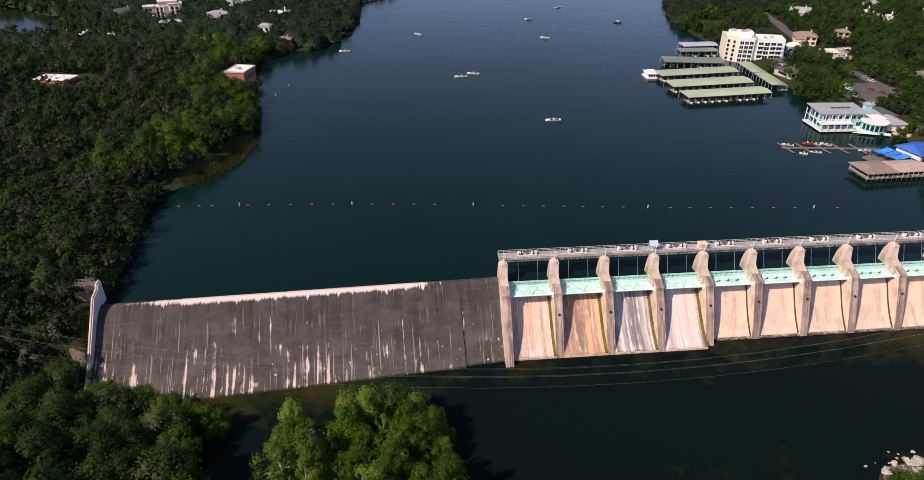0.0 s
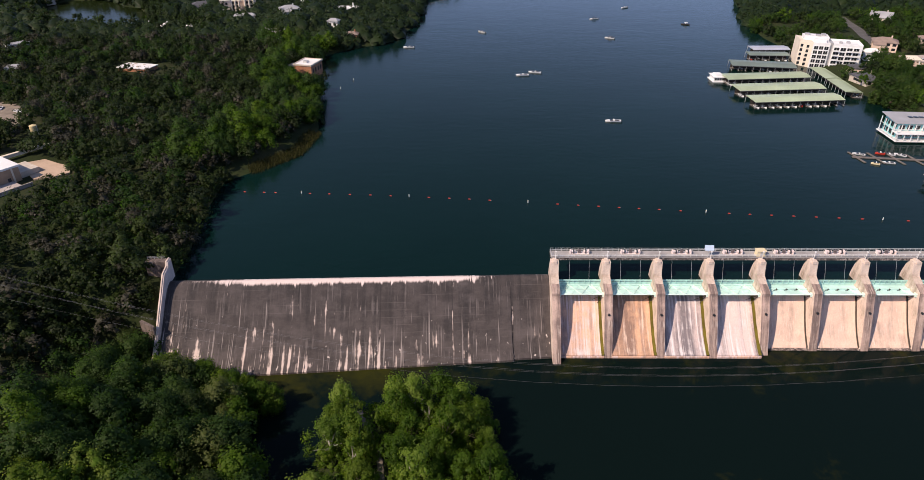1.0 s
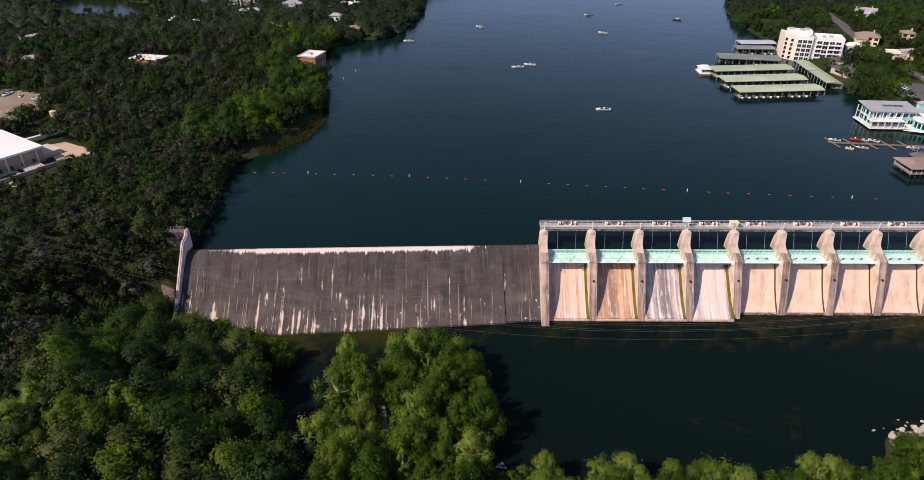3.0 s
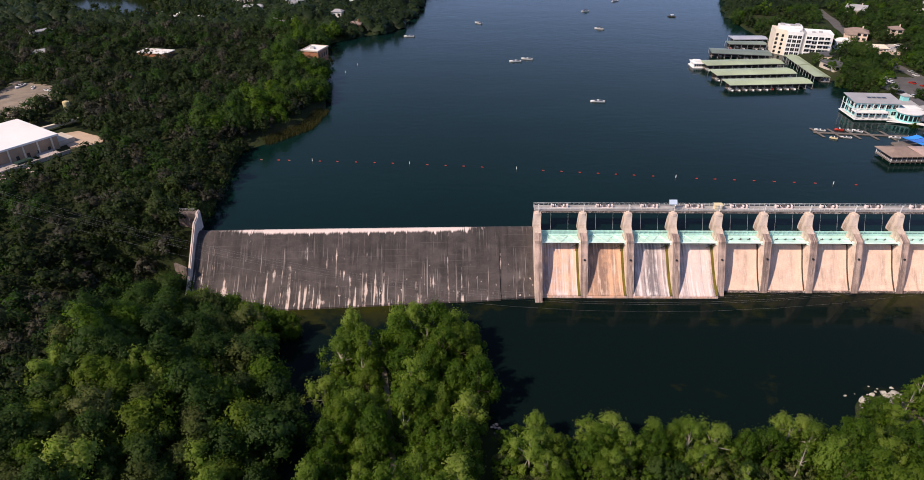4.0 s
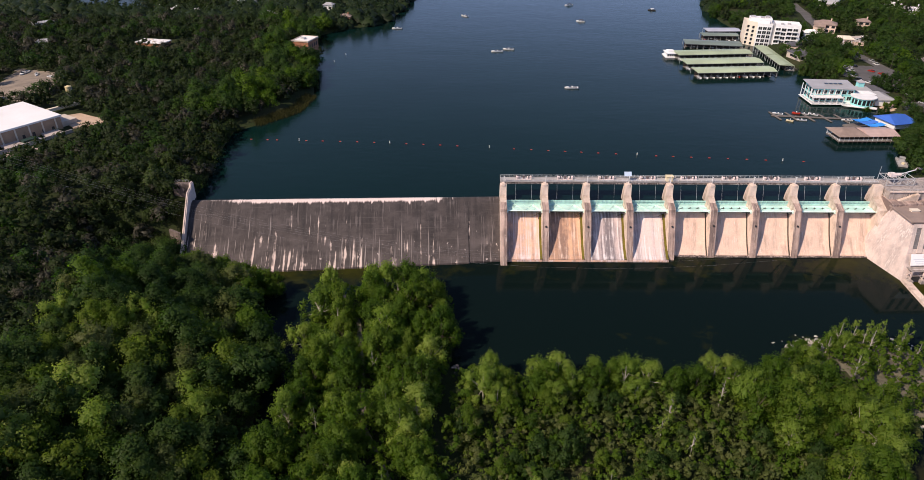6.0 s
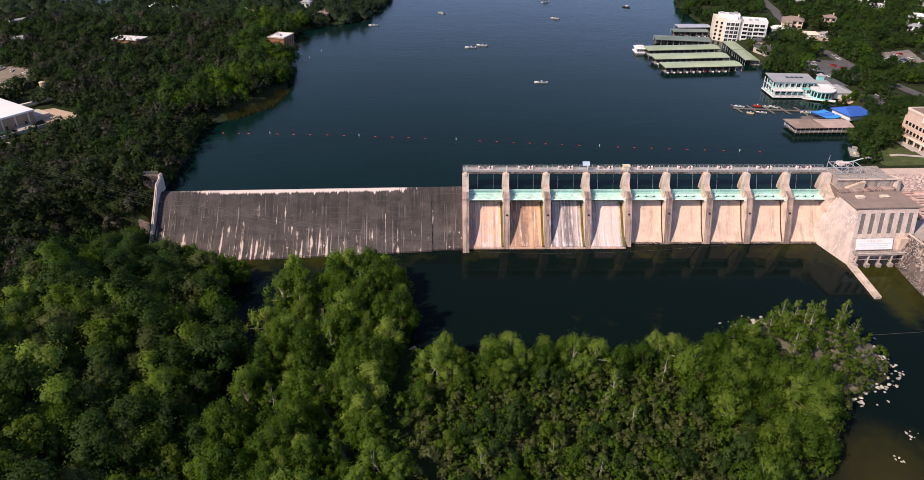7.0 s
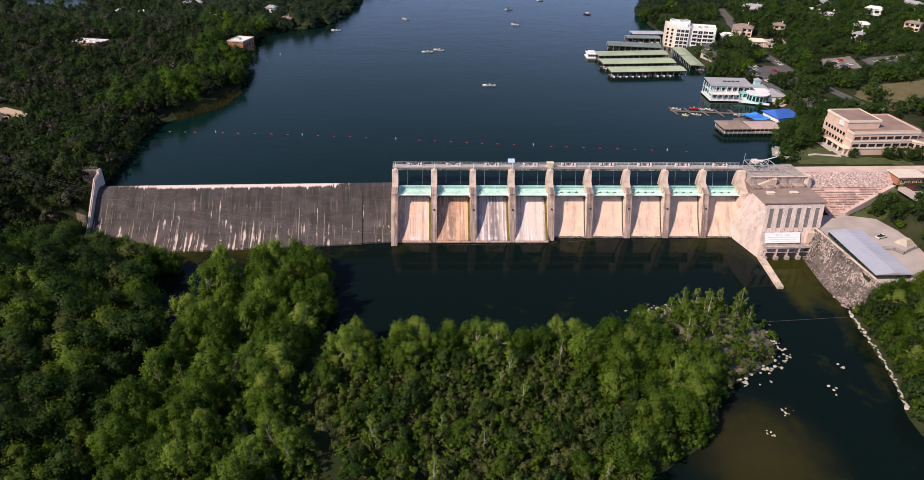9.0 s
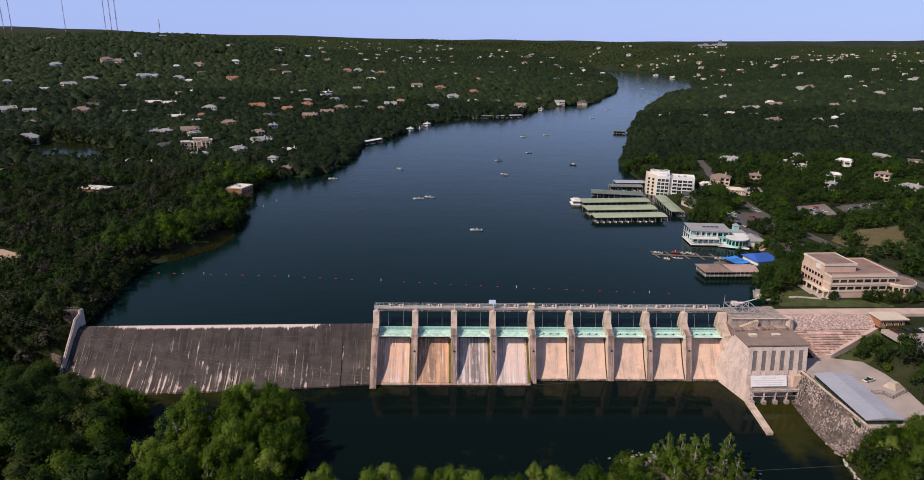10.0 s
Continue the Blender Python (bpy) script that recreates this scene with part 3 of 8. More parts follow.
def left_abutment():
    root = thing("abutment", "pale concrete training wall closing the spillway against the wooded bank", "dam wall")
    g = Geo()
    prof = [(-25, -1), (9.6, -1), (9.6, 27.3), (6.8, 27.3), (6.2, 26.0), (2.0, 25.2), (-2.7, 20.6), (-8, 15.6), (-13, 10.5), (-19, 5.5), (-25, 3)]
    g.prism(prof, -137.75, -136.95)
    part("training_wall", g, M_HOUSE, root)
    c = Geo()
    top = [(9.7, 27.3), (6.8, 27.3), (6.2, 26.0), (2.0, 25.2), (-2.7, 20.6), (-8, 15.6), (-13, 10.5), (-19, 5.5), (-25, 3)]
    for (y0, z0), (y1, z1) in zip(top, top[1:]):
        c.prism([(y1, z1 + 0.004), (y0, z0 + 0.004), (y0, z0 + 0.35), (y1, z1 + 0.35)], -137.85, -137.4)
    part("coping", c, M_PIER_SIDE, root, "pale worn coping")
    w = Geo()
    w.prism([(7.0, 10), (9.6, 10), (9.6, 27.3), (7.0, 27.3)], -145.2, -137.76)
    part("wing_wall", w, M_WING, root)
    f = Geo()
    f.slab([(-137.76, -13.5), (-137.76, -12.3), (-143.4, -8.6), (-143.8, -9.6)], 0, 13.8)
    part("flank_wall", f, M_WING, root)
    r = Geo()
    for i in range(6):
        x = -145 + i * 1.25
        r.beam((x, 9.3, 27.3), (x, 9.3, 28.4), 0.06)
    r.beam((-145, 9.3, 28.4), (-139, 9.3, 28.4), 0.06)
    r.beam((-145, 9.3, 27.9), (-139, 9.3, 27.9), 0.05)
    part("railing", r, M_STEEL, root)


left_abutment()


# ---- dam: piers, aprons, gates ----
def pier_profile(foot_y):
    nose = [(5.6, -1), (5.7, 15.0), (5.6, 19.0), (5.4, 21.5), (5.0, 23.6), (4.5, 25.4), (3.9, 26.9), (3.4, 28.0)]
    front = [(0.9, 28.0), (0.5, 26.0), (0.15, 24.4), (-0.35, 23.2), (-3.4, 21.7), (-6.7, 20.4), (-7.1, 20.1), (-7.2, 19.0)]
    y0, z0 = -7.2, 19.0
    face = [(y0 + (foot_y - y0) * k ** 0.92, z0 * (1 - k)) for k in (0.25, 0.5, 0.75, 1.0)]
    return nose + front + face + [(foot_y, -1)]


def pier(k):
    last = k == 0
    foot = -20.8 if k == 0 else (-17.6 if k < 4 else (-16.0 if k == 4 else -13.6))
    half = 1.4
    root = thing("pier", "tall tan concrete gate pier with dark weathered front", "dam pier", GATES @ Matrix.Translation((k * PITCH, 0, 0)), "piers between the flood gates")
    prof = pier_profile(foot)
    g = Geo()
    g.prism(prof, -half, half)
    part("shaft", g, M_PIER_SIDE, root)
    # front facing, a slightly proud darker strip
    f = Geo()
    fr = [p for p in prof if p[0] <= -0.85 and p[1] >= -0.5 and p[1] < 24]
    out = [(y - 0.06, z + 0.03) for y, z in fr]
    f.prism(list(reversed(out)) + fr, -half - 0.02, half + 0.02)
    part("front_face", f, M_PIER, root, "brown weathered front face")
    c = Geo()
    c.box(-0.7, 0.7, 0.6, 7.2, 27.4, 28.35)
    part("cap", c, M_PIER_SIDE, root)
    d = Geo()
    zc = 13.6
    yc = -7.2 + (foot + 7.2) * (1 - zc / 19.0) ** 0.92
    d.tube((0.1, yc - 0.5, zc), (0.1, yc + 0.8, zc - 0.1), 0.42, n=10)
    part("drain", d, M_DARKSTEEL, root, "round dark drain hole") if k else None
    for sx in ((1,) if k == 0 else (-1, 1)):
        t = Geo()
        t.box(sx * half - 0.5, sx * half + 0.5, -6.1, -4.7, 18.0, 19.2)
        part("trunnion", t, M_MINT_PALE, root, "pale green trunnion block")
    if 1 <= k <= 4:
        # a film of algae where the apron meets the pier
        band = ogee(-0.2, 15.4, -17.4, 0.9, n=12)[3:]
        a = Geo()
        a.prism([(y, z - 0.5) for y, z in reversed(band)] + [(y, z + 0.25 + 0.3 * (i % 3 == 0)) for i, (y, z) in enumerate(band)], -half - 1.0, -half - 0.004)
        part("algae_strip", a, M_ALGAE, root, "olive algae along the apron edge")
    if k >= 5:
        # dark strip painted as the pier's side shade where the curved apron meets it
        band = ogee(-0.7, 16.6, -12.6, 0.5, 0.3, n=12)[3:]
        a = Geo()
        a.prism([(y, z - 0.4) for y, z in reversed(band)] + [(y, z + 0.25 + 0.12 * (i % 3 == 0)) for i, (y, z) in enumerate(band)], -half - 0.5, -half - 0.004)
        part("wet_edge", a, M_DARKBROWN, root, "dark strip painted as the pier's side shade along the apron edge")
    return root


def apron(k):
    x0, x1 = k * PITCH + 1.4, (k + 1) * PITCH - 1.4
    tall = k < 4
    root = thing("apron", "peach and grey streaked concrete gate apron" if tall else "cream concrete gate apron with a curved lip", "dam apron", GATES, "aprons under the flood gates")
    top = ogee(-0.2 if tall else -0.7, 15.4 if tall else 16.6, -17.4 if tall else -12.6, 0.9 if tall else 0.5, 0.12 if tall else 0.3)
    g = Geo()
    g.prism([(top[-1][0], -2), (top[0][0], -2)] + top, x0 - x0, x1 - x0)
    ob = part("slab", g, (M_APRON, M_APRON_RUST, M_APRON_GREY, M_APRON_PINK)[k] if tall else M_APRON_R, root)
    ob.matrix_basis = Matrix.Translation((x0, 0, 0))
    s = Geo()
    y = top[-1][0]
    if tall:
        s.prism([(y - 0.25, -0.6), (y + 1.2, -0.6), (y + 1.2, 0.75), (y - 0.25, 0.75)], x0, x1)
    else:
        s.prism([(y - 0.9, -0.6), (y + 0.9, -0.6), (y + 0.9, 0.55), (y - 0.9, 0.5)], x0, x1)
    part("end_sill", s, M_DARKWALL if not tall else M_APRON, root)
    return root


def gate(k):
    x0, x1 = k * PITCH + 1.5, (k + 1) * PITCH - 1.5
    tall = k < 4
    root = thing("flood_gate", "mint green steel radial gate with lattice arms" if tall else "low mint green steel radial gate with lattice arms", "flood gate", GATES, "radial flood gates of the dam")
    hub = (-5.4, 18.6)
    rad = 6.6
    a0, a1 = math.asin((20.75 - hub[1]) / rad), math.asin(((15.5 if tall else 16.5) - hub[1]) / rad)
    arc = [(hub[0] + rad * math.cos(a0 + (a1 - a0) * i / 10), hub[1] + rad * math.sin(a0 + (a1 - a0) * i / 10)) for i in range(11)]
    inner = [(hub[0] + (y - hub[0]) * 0.985, hub[1] + (z - hub[1]) * 0.985) for y, z in arc]
    g = Geo()
    g.prism(list(reversed(arc)) + inner, x0, x1)
    part("skin_plate", g, M_MINT, root)
    up_part = [p for p in inner if p[1] > 18.8]
    nrib = 8
    for i in range(nrib + 1):
        r = Geo()
        x = x0 + (x1 - x0) * i / nrib
        r.prism([(y * 0.985 + hub[0] * 0.015, z) for y, z in reversed(up_part)] + [(hub[0] + (y - hub[0]) * 0.955, z) for y, z in up_part], x - 0.04, x + 0.04)
        part("stiffener", r, M_MINT, root)
    lo = (hub[0] + 5.7, 15.9 if tall else 16.2)
    hi = (hub[0] + (6.0 if tall else 3.4), 18.7)
    for nm, (y, z) in (("top_girder", hi), ("bottom_girder", lo))[: 2 if tall else 1]:
        b = Geo()
        b.box(x0 + 0.2, x1 - 0.2, y - 0.25, y + 0.25, z - 0.18, z + 0.18)
        part(nm, b, M_MINT, root)
    tie = Geo()
    tie.tube((x0 - 0.1, hub[0], hub[1]), (x1 + 0.1, hub[0], hub[1]), 0.26, n=8)
    part("cross_tube", tie, M_MINT_PALE, root)
    for sx in (0, 1):
        xs = x0 + 0.5 if sx == 0 else x1 - 0.5
        xe = x0 + 3.2 if sx == 0 else x1 - 3.2
        for y, z in (hi, lo)[: 2 if tall else 1]:
            a = Geo()
            a.beam((xs, hub[0], hub[1]), (xe, y - 0.3, z), 0.3, 0.36)
            part("arm", a, M_MINT_PALE, root)
    dk = Geo()
    dk.box(x0 + 0.05, x1 - 0.05, hub[0] + 0.2, hub[0] + 6.2, hub[1] - 0.3, hub[1] - 0.2)
    part("tread_plate", dk, M_MINT, root)
    lat = Geo()
    npan = 4
    for y, z in (hi,):
        for i in range(npan):
            xa, xb = x0 + 0.6 + (x1 - x0 - 1.2) * i / npan, x0 + 0.6 + (x1 - x0 - 1.2) * (i + 1) / npan
            p, q = ((hub[0] + 0.2, hub[1]), (y - 0.3, z)) if i % 2 == 0 else ((y - 0.3, z), (hub[0] + 0.2, hub[1]))
            if tall:
                lat.beam((xa, *p), (xb, *q), 0.20)
                lat.beam((xb, *p), (xa, *q), 0.10)
            elif i < npan - 1:
                # brackets that stand on the deck
                br = Geo()
                br.beam((xb - 0.9, hub[0] + 2.6, hub[1] + 0.1), (xb + 0.9, hub[0] + 3.3, hub[1] + 0.1), 0.16)
                br.beam((xb, hub[0] + 2.9, hub[1] - 0.2), (xb, hub[0] + 2.9, hub[1] + 0.6), 0.2)
                part("bracket", br, M_DARKBROWN, root, "dark steel bracket")
        ym, zm = (hub[0] + y) / 2, (hub[1] + z) / 2
        if tall:
            lat.beam((x0 + 0.6, ym, zm), (x1 - 0.6, ym, zm), 0.12)
    if tall:
        part("lattice", lat, M_MINT_PALE, root)
    st = Geo()
    st.beam((x1 - 0.3, hub[0], hub[1] - 0.3), (x1 - 3.0, hub[0] + 2.6, 14.6 if tall else 16.6), 0.16)
    st.beam((x1 - 0.3, hub[0], hub[1] - 0.3), (x1 - 1.2, hub[0] + 1.8, 13.6 if tall else 15.8), 0.16)
    part("strut", st, M_DARKSTEEL, root)
    for fx in (0.27, 0.73):
        x = x0 + (x1 - x0) * fx
        ch = Geo()
        ch.tube((x, 1.0, 20.7), (x, 4.4, 28.2), 0.03, n=5)
        part("hoist_chain", ch, M_STEEL, root)
    return root


for k in range(9):
    apron(k)
    gate(k)
for k in range(9):
    pier(k)


def walkway():
    root = thing("walkway", "grey concrete service bridge with pale pipe railings along the gate piers", "walkway", GATES)
    L = 9 * PITCH + 1
    d = Geo()
    d.box(-1.2, L, 3.2, 7.6, 28.35, 28.75)
    part("deck", d, M_DECK, root)
    # girders in a darker streaked material than the deck
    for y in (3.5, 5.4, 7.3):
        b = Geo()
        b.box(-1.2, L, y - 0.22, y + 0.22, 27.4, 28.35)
        part("girder", b, M_DARKWALL, root, "dark streaked girder")
    for y in (3.3, 7.5):
        r = Geo()
        n = int(L / 2.03)
        for i in range(n + 1):
            x = -1.1 + (L + 1.0) * i / n
            r.beam((x, y, 28.75), (x, y, 29.9), 0.07)
        for z in (29.3, 29.88):
            r.beam((-1.1, y, z), (L - 0.1, y, z), 0.07)
        part("railing", r, M_WHITE, root, "pale pipe railing")
    e = Geo()
    e.beam((-1.1, 3.3, 29.88), (-1.1, 7.5, 29.88), 0.07)
    e.beam((-1.1, 3.3, 29.3), (-1.1, 7.5, 29.3), 0.07)
    part("end_railing", e, M_STEEL, root)
    p = Geo()
    p.tube((-0.5, 3.75, 28.95), (L - 1, 3.75, 28.95), 0.09, n=6)
    part("conduit", p, M_STEEL, root)
    return root


walkway()


M_MOTOR = plain("grey_motor_paint", (0.16, 0.13, 0.13), 0.55, 0.0, 0.3, 1.5)


def hoist(m):
    root = thing("gate_hoist", "pinkish grey twin-drum gate hoist bolted to the walkway", "hoist", m, "gate hoists on the walkway")
    b = Geo()
    b.box(-3.4, 3.4, -0.75, 0.75, 0, 0.25)
    part("base", b, M_HOIST, root)
    for sx in (-1, 1):
        g = Geo()
        g.tube((sx * 2.9, 0, 0.85), (sx * 1.5, 0, 0.85), 0.55, n=12)
        part("drum", g, M_HOIST, root)
        h = Geo()
        h.box(sx * 3.2 - 0.2, sx * 3.2 + 0.2, -0.7, 0.7, 0.25, 1.35)
        part("bearing_housing", h, M_HOIST, root)
        w = Geo()
        w.tube((sx * 2.35, 0, 0.85), (sx * 2.0, 0, 0.85), 0.85, n=14)
        part("gear_wheel", w, M_DARKSTEEL, root)
    m2 = Geo()
    m2.box(-0.45, 0.45, -0.45, 0.45, 0.25, 1.0)
    m2.tube((-0.5, 0.1, 1.3), (0.6, 0.1, 1.3), 0.3, n=10)
    part("motor", m2, M_MOTOR, root, "grey motor")
    s = Geo()
    s.tube((-1.1, 0, 0.85), (-0.7, 0, 0.85), 0.12, n=6)
    s.tube((0.7, 0, 0.85), (1.1, 0, 0.85), 0.12, n=6)
    part("shaft", s, M_STEEL, root)
    return root


for k in range(9):
    m = GATES @ Matrix.Translation(((k + 0.5) * PITCH, 5.7, 28.75))
    h0 = hoist(m) if k == 0 else copy_thing(h0, m)


def lamp_post(m):
    root = thing("lamp_post", "slim grey lamp post on the walkway railing", "lamp post", m, "lamp posts along the walkway")
    p = Geo()
    p.tube((0, 0, 0), (0, 0, 3.0), 0.12, 0.09)
    part("pole", p, M_WHITE, root)
    h = Geo()
    h.box(-0.2, 0.2, -0.45, 0.15, 2.95, 3.15)
    part("lantern", h, M_WHITE, root)
    return root


for k in range(9):
    m = GATES @ Matrix.Translation((k * PITCH + 0.3, 2.6, 28.35))
    l0 = lamp_post(m) if k == 0 else copy_thing(l0, m)

b = thing("solar_panel", "pale blue solar panel on a post above the walkway", "solar panel", GATES @ Matrix.Translation((3 * PITCH - 0.2, 3.9, 28.75)))
g = Geo()
g.box(-1.6, 1.6, -0.06, 0.06, -1.0, 1.0, pose(0, 0, 3.4, -38))
part("panel", g, M_BLUESIGN, b)
g = Geo()
g.tube((0, 0.1, 0), (0, 0.1, 3.4), 0.1)
part("post", g, M_STEEL, b)
b = thing("control_box", "cream yellow sheet-metal control cabin on the walkway", "control cabin", GATES @ Matrix.Translation((4 * PITCH + 0.2, 4.6, 28.75)))
g = Geo()
g.box(-1.5, 1.5, -1.1, 1.1, 0, 2.1)
part("body", g, M_YELLOW, b)
g = Geo()
g.box(-1.7, 1.7, -1.3, 1.3, 2.1, 2.25)
part("roof", g, M_YELLOW, b)
g = Geo()
g.box(-0.4, 0.4, -1.14, -1.1, 0.1, 1.9)
part("door", g, M_STEEL, b)


# ---- trees ----
def leaf_tris(pos, nor, soft, size, rng):
    """One bent-free triangle per leaf tuft, wound to face outwards; soft normals follow the crown."""
    n = len(pos)
    nor = nor / np.linalg.norm(nor, axis=1, keepdims=True)
    u = np.cross(nor, rng.normal(size=(n, 3)))
    u /= np.linalg.norm(u, axis=1, keepdims=True) + 1e-9
    w = np.cross(nor, u)
    s = size[:, None]
    a = rng.uniform(0.55, 1.0, n)[:, None]
    v = np.stack([pos + u * s, pos - u * s * 0.5 + w * s * 0.87 * a, pos - u * s * 0.5 - w * s * 0.87 * a], 1).reshape(-1, 3)
    soft = soft / np.linalg.norm(soft, axis=1, keepdims=True)
    return v, np.arange(n * 3).reshape(-1, 3), np.repeat(soft, 3, 0)


def lobe_cores(c, size, flat, mid, span, rng):
    """A small lumpy body inside every bough, so that light does not fall straight through."""
    n = len(c)
    d = np.array([(1, 0, 0), (-1, 0, 0), (0, 1, 0), (0, -1, 0), (0, 0, 1), (0, 0, -1)], float)
    d = d[None] + rng.normal(size=(n, 6, 3)) * 0.22
    d /= np.linalg.norm(d, axis=2, keepdims=True)
    v = c[:, None] + d * flat[:, None] * (size[:, None, None] * rng.uniform(0.36, 0.58, (n, 6, 1)))
    soft = d * 0.9 + (v - mid) / span * 0.6 + np.array([0, 0, 0.3])
    soft /= np.linalg.norm(soft, axis=2, keepdims=True)
    tri = np.array([(0, 2, 4), (2, 1, 4), (1, 3, 4), (3, 0, 4), (2, 0, 5), (1, 2, 5), (3, 1, 5), (0, 3, 5)])
    q = (np.arange(n) * 6)[:, None, None] + tri[None]
    return v.reshape(-1, 3), q.reshape(-1, 3), soft.reshape(-1, 3)


def crown_cards(rng, radius, height, base, lobes, per_lobe, leaf, tall=1.0):
    """Leaf tufts on many small upright boughs: an uneven crown."""
    k = np.arange(lobes)
    th = k * 2.399 + rng.uniform(-0.5, 0.5, lobes)
    hgt = rng.uniform(0.0, 1.0, lobes)
    wide = np.clip(np.sin(np.pi * np.clip(hgt * 0.74 + 0.22, 0, 1)), 0.05, 1) ** 0.8
    lean = 1 + 0.28 * np.sin(th * 2 + rng.uniform(0, 6.3)) + 0.2 * np.sin(th * 3 + rng.uniform(0, 6.3))
    rr = radius * 0.88 * wide * lean * np.sqrt(rng.uniform(0.08, 1, lobes))
    c = np.stack([rr * np.cos(th), rr * np.sin(th), base + hgt * (height - base) * 0.88], -1)
    lr = radius * rng.uniform(0.13, 0.37, lobes)
    n = lobes * per_lobe
    own = rng.choice(lobes, n, p=lr ** 1.5 / (lr ** 1.5).sum())
    d = rng.normal(size=(n, 3))
    d[:, 2] = d[:, 2] * 0.9 + 0.25
    d /= np.linalg.norm(d, axis=1, keepdims=True)
    flat = np.stack([rng.uniform(0.7, 1.2, lobes), rng.uniform(0.7, 1.2, lobes), rng.uniform(0.9, 1.7, lobes) * tall], -1)
    far = rng.uniform(0.2, 1.0, n) ** 0.6 * (1 + 0.5 * (rng.uniform(size=n) < 0.12))
    pos = c[own] + d * flat[own] * (lr[own] * far)[:, None]
    mid = np.array([0, 0, base + (height - base) * 0.35])
    whole = (pos - mid) / np.array([radius, radius, (height - base) * 0.6])
    soft = d * 0.9 + whole * 0.6 + np.array([0, 0, 0.3]) + rng.normal(size=(n, 3)) * 0.16
    nor = soft * 0.8 + rng.normal(size=(n, 3)) * 0.5
    v, q, nn = leaf_tris(pos, nor, soft, leaf * rng.uniform(0.5, 1.35, n), rng)
    tone = rng.uniform(0.2, 0.8, lobes)
    cv, cq, cn = lobe_cores(c, lr, flat, mid, np.array([radius, radius, (height - base) * 0.6]), rng)
    return np.concatenate([v, cv]), np.concatenate([q, cq + len(v)]), c, np.concatenate([nn, cn]), np.concatenate([np.repeat(tone[own], 3), np.repeat(tone, 6)])


def trunk_geo(rng, height, base, centres, girth):
    g = Geo()
    bend = rng.uniform(-0.4, 0.4, 2)
    p = [(0, 0, -0.6), (bend[0] * 0.5, bend[1] * 0.5, base * 0.7), (bend[0], bend[1], base + (height - base) * 0.35), (bend[0] * 1.3, bend[1] * 1.3, height * 0.82)]
    rad = [girth, girth * 0.75, girth * 0.5, girth * 0.12]
    for i in range(3):
        g.tube(p[i], p[i + 1], rad[i], rad[i + 1], 6)
    for c in centres[:: max(1, len(centres) // 11)]:
        k = rng.uniform(0.35, 0.8)
        a = Vector(p[1]).lerp(Vector(p[2]), k)
        g.tube(a, Vector(c), girth * 0.35, girth * 0.08, 5)
    return g


def tree_kind(seed, radius, height, base, lobes, per_lobe, leaf, mat, bark, girth, tall=1.0):
    rng = np.random.RandomState(seed)
    v, q, c, nn, tint = crown_cards(rng, radius, height, base, lobes, per_lobe, leaf, tall)
    crown = array_mesh("crown", v, q, mat, nn, tint)
    tg = trunk_geo(rng, height, base, c, girth)
    trunk = tg.mesh("trunk")
    trunk.materials.append(bark)
    return crown, trunk


KINDS = {
    "cottonwood": [tree_kind(11 + i, 5.7, 13.5, 1.2, 44, 104, 0.29, M_LEAF_A, M_BARK, 0.32, 1.15) for i in range(5)],
    "sycamore": [tree_kind(21 + i, 5.5, 13.0, 1.6, 38, 96, 0.28, M_LEAF_B, M_PALEBARK, 0.34, 1.05) for i in range(5)],
    "thin_tree": [tree_kind(31 + i, 2.9, 14.5, 4.0, 22, 40, 0.25, M_LEAF_B, M_PALEBARK, 0.22, 1.0) for i in range(3)],
    "oak": [tree_kind(41 + i, 4.6, 8.5, 1.0, 46, 62, 0.31, M_LEAF_E, M_BARK, 0.3, 0.8) for i in range(3)],
    "scrub": [tree_kind(61 + i, 3.7, 5.4, 0.3, 30, 60, 0.26, M_LEAF_F, M_BARK, 0.16, 0.7) for i in range(3)],
    "shrub": [tree_kind(51 + i, 2.4, 4.2, 0.5, 16, 50, 0.32, M_LEAF_A, M_BARK, 0.12) for i in range(2)],
}
TREE_TAGS = {
    "cottonwood": ("tall fresh green broadleaf tree on the river island", "tree"),
    "sycamore": ("tall grey-green tree with pale bark and open crown", "tree"),
    "thin_tree": ("slender half-bare tree with pale trunk", "tree"),
    "oak": ("low spreading dark green oak", "tree"),
    "scrub": ("low olive scrub tree with twiggy crown", "tree"),
    "shrub": ("dense bright green shrub at the water's edge", "shrub"),
}
TREE_SETS = {}


def plant(kind, x, y, z, size, turn, squash=1.0):
    rng_i = int(abs(x * 7.3 + y * 3.1)) % len(KINDS[kind])
    key = (kind, rng_i)
    m = Matrix.Translation((x, y, z)) @ Matrix.Rotation(turn, 4, "Z") @ Matrix.Diagonal((size, size, size * squash, 1))
    if key not in TREE_SETS:
        root = thing("tree" if kind != "shrub" else "shrub", *TREE_TAGS[kind], m, "trees along the river")
        crown, trunk = KINDS[kind][rng_i]
        part("trunk", trunk, None, root)
        part("crown", crown, None, root)
        TREE_SETS[key] = root
        return root
    root = copy_thing(TREE_SETS[key], Matrix())
    root.matrix_basis = m
    return root


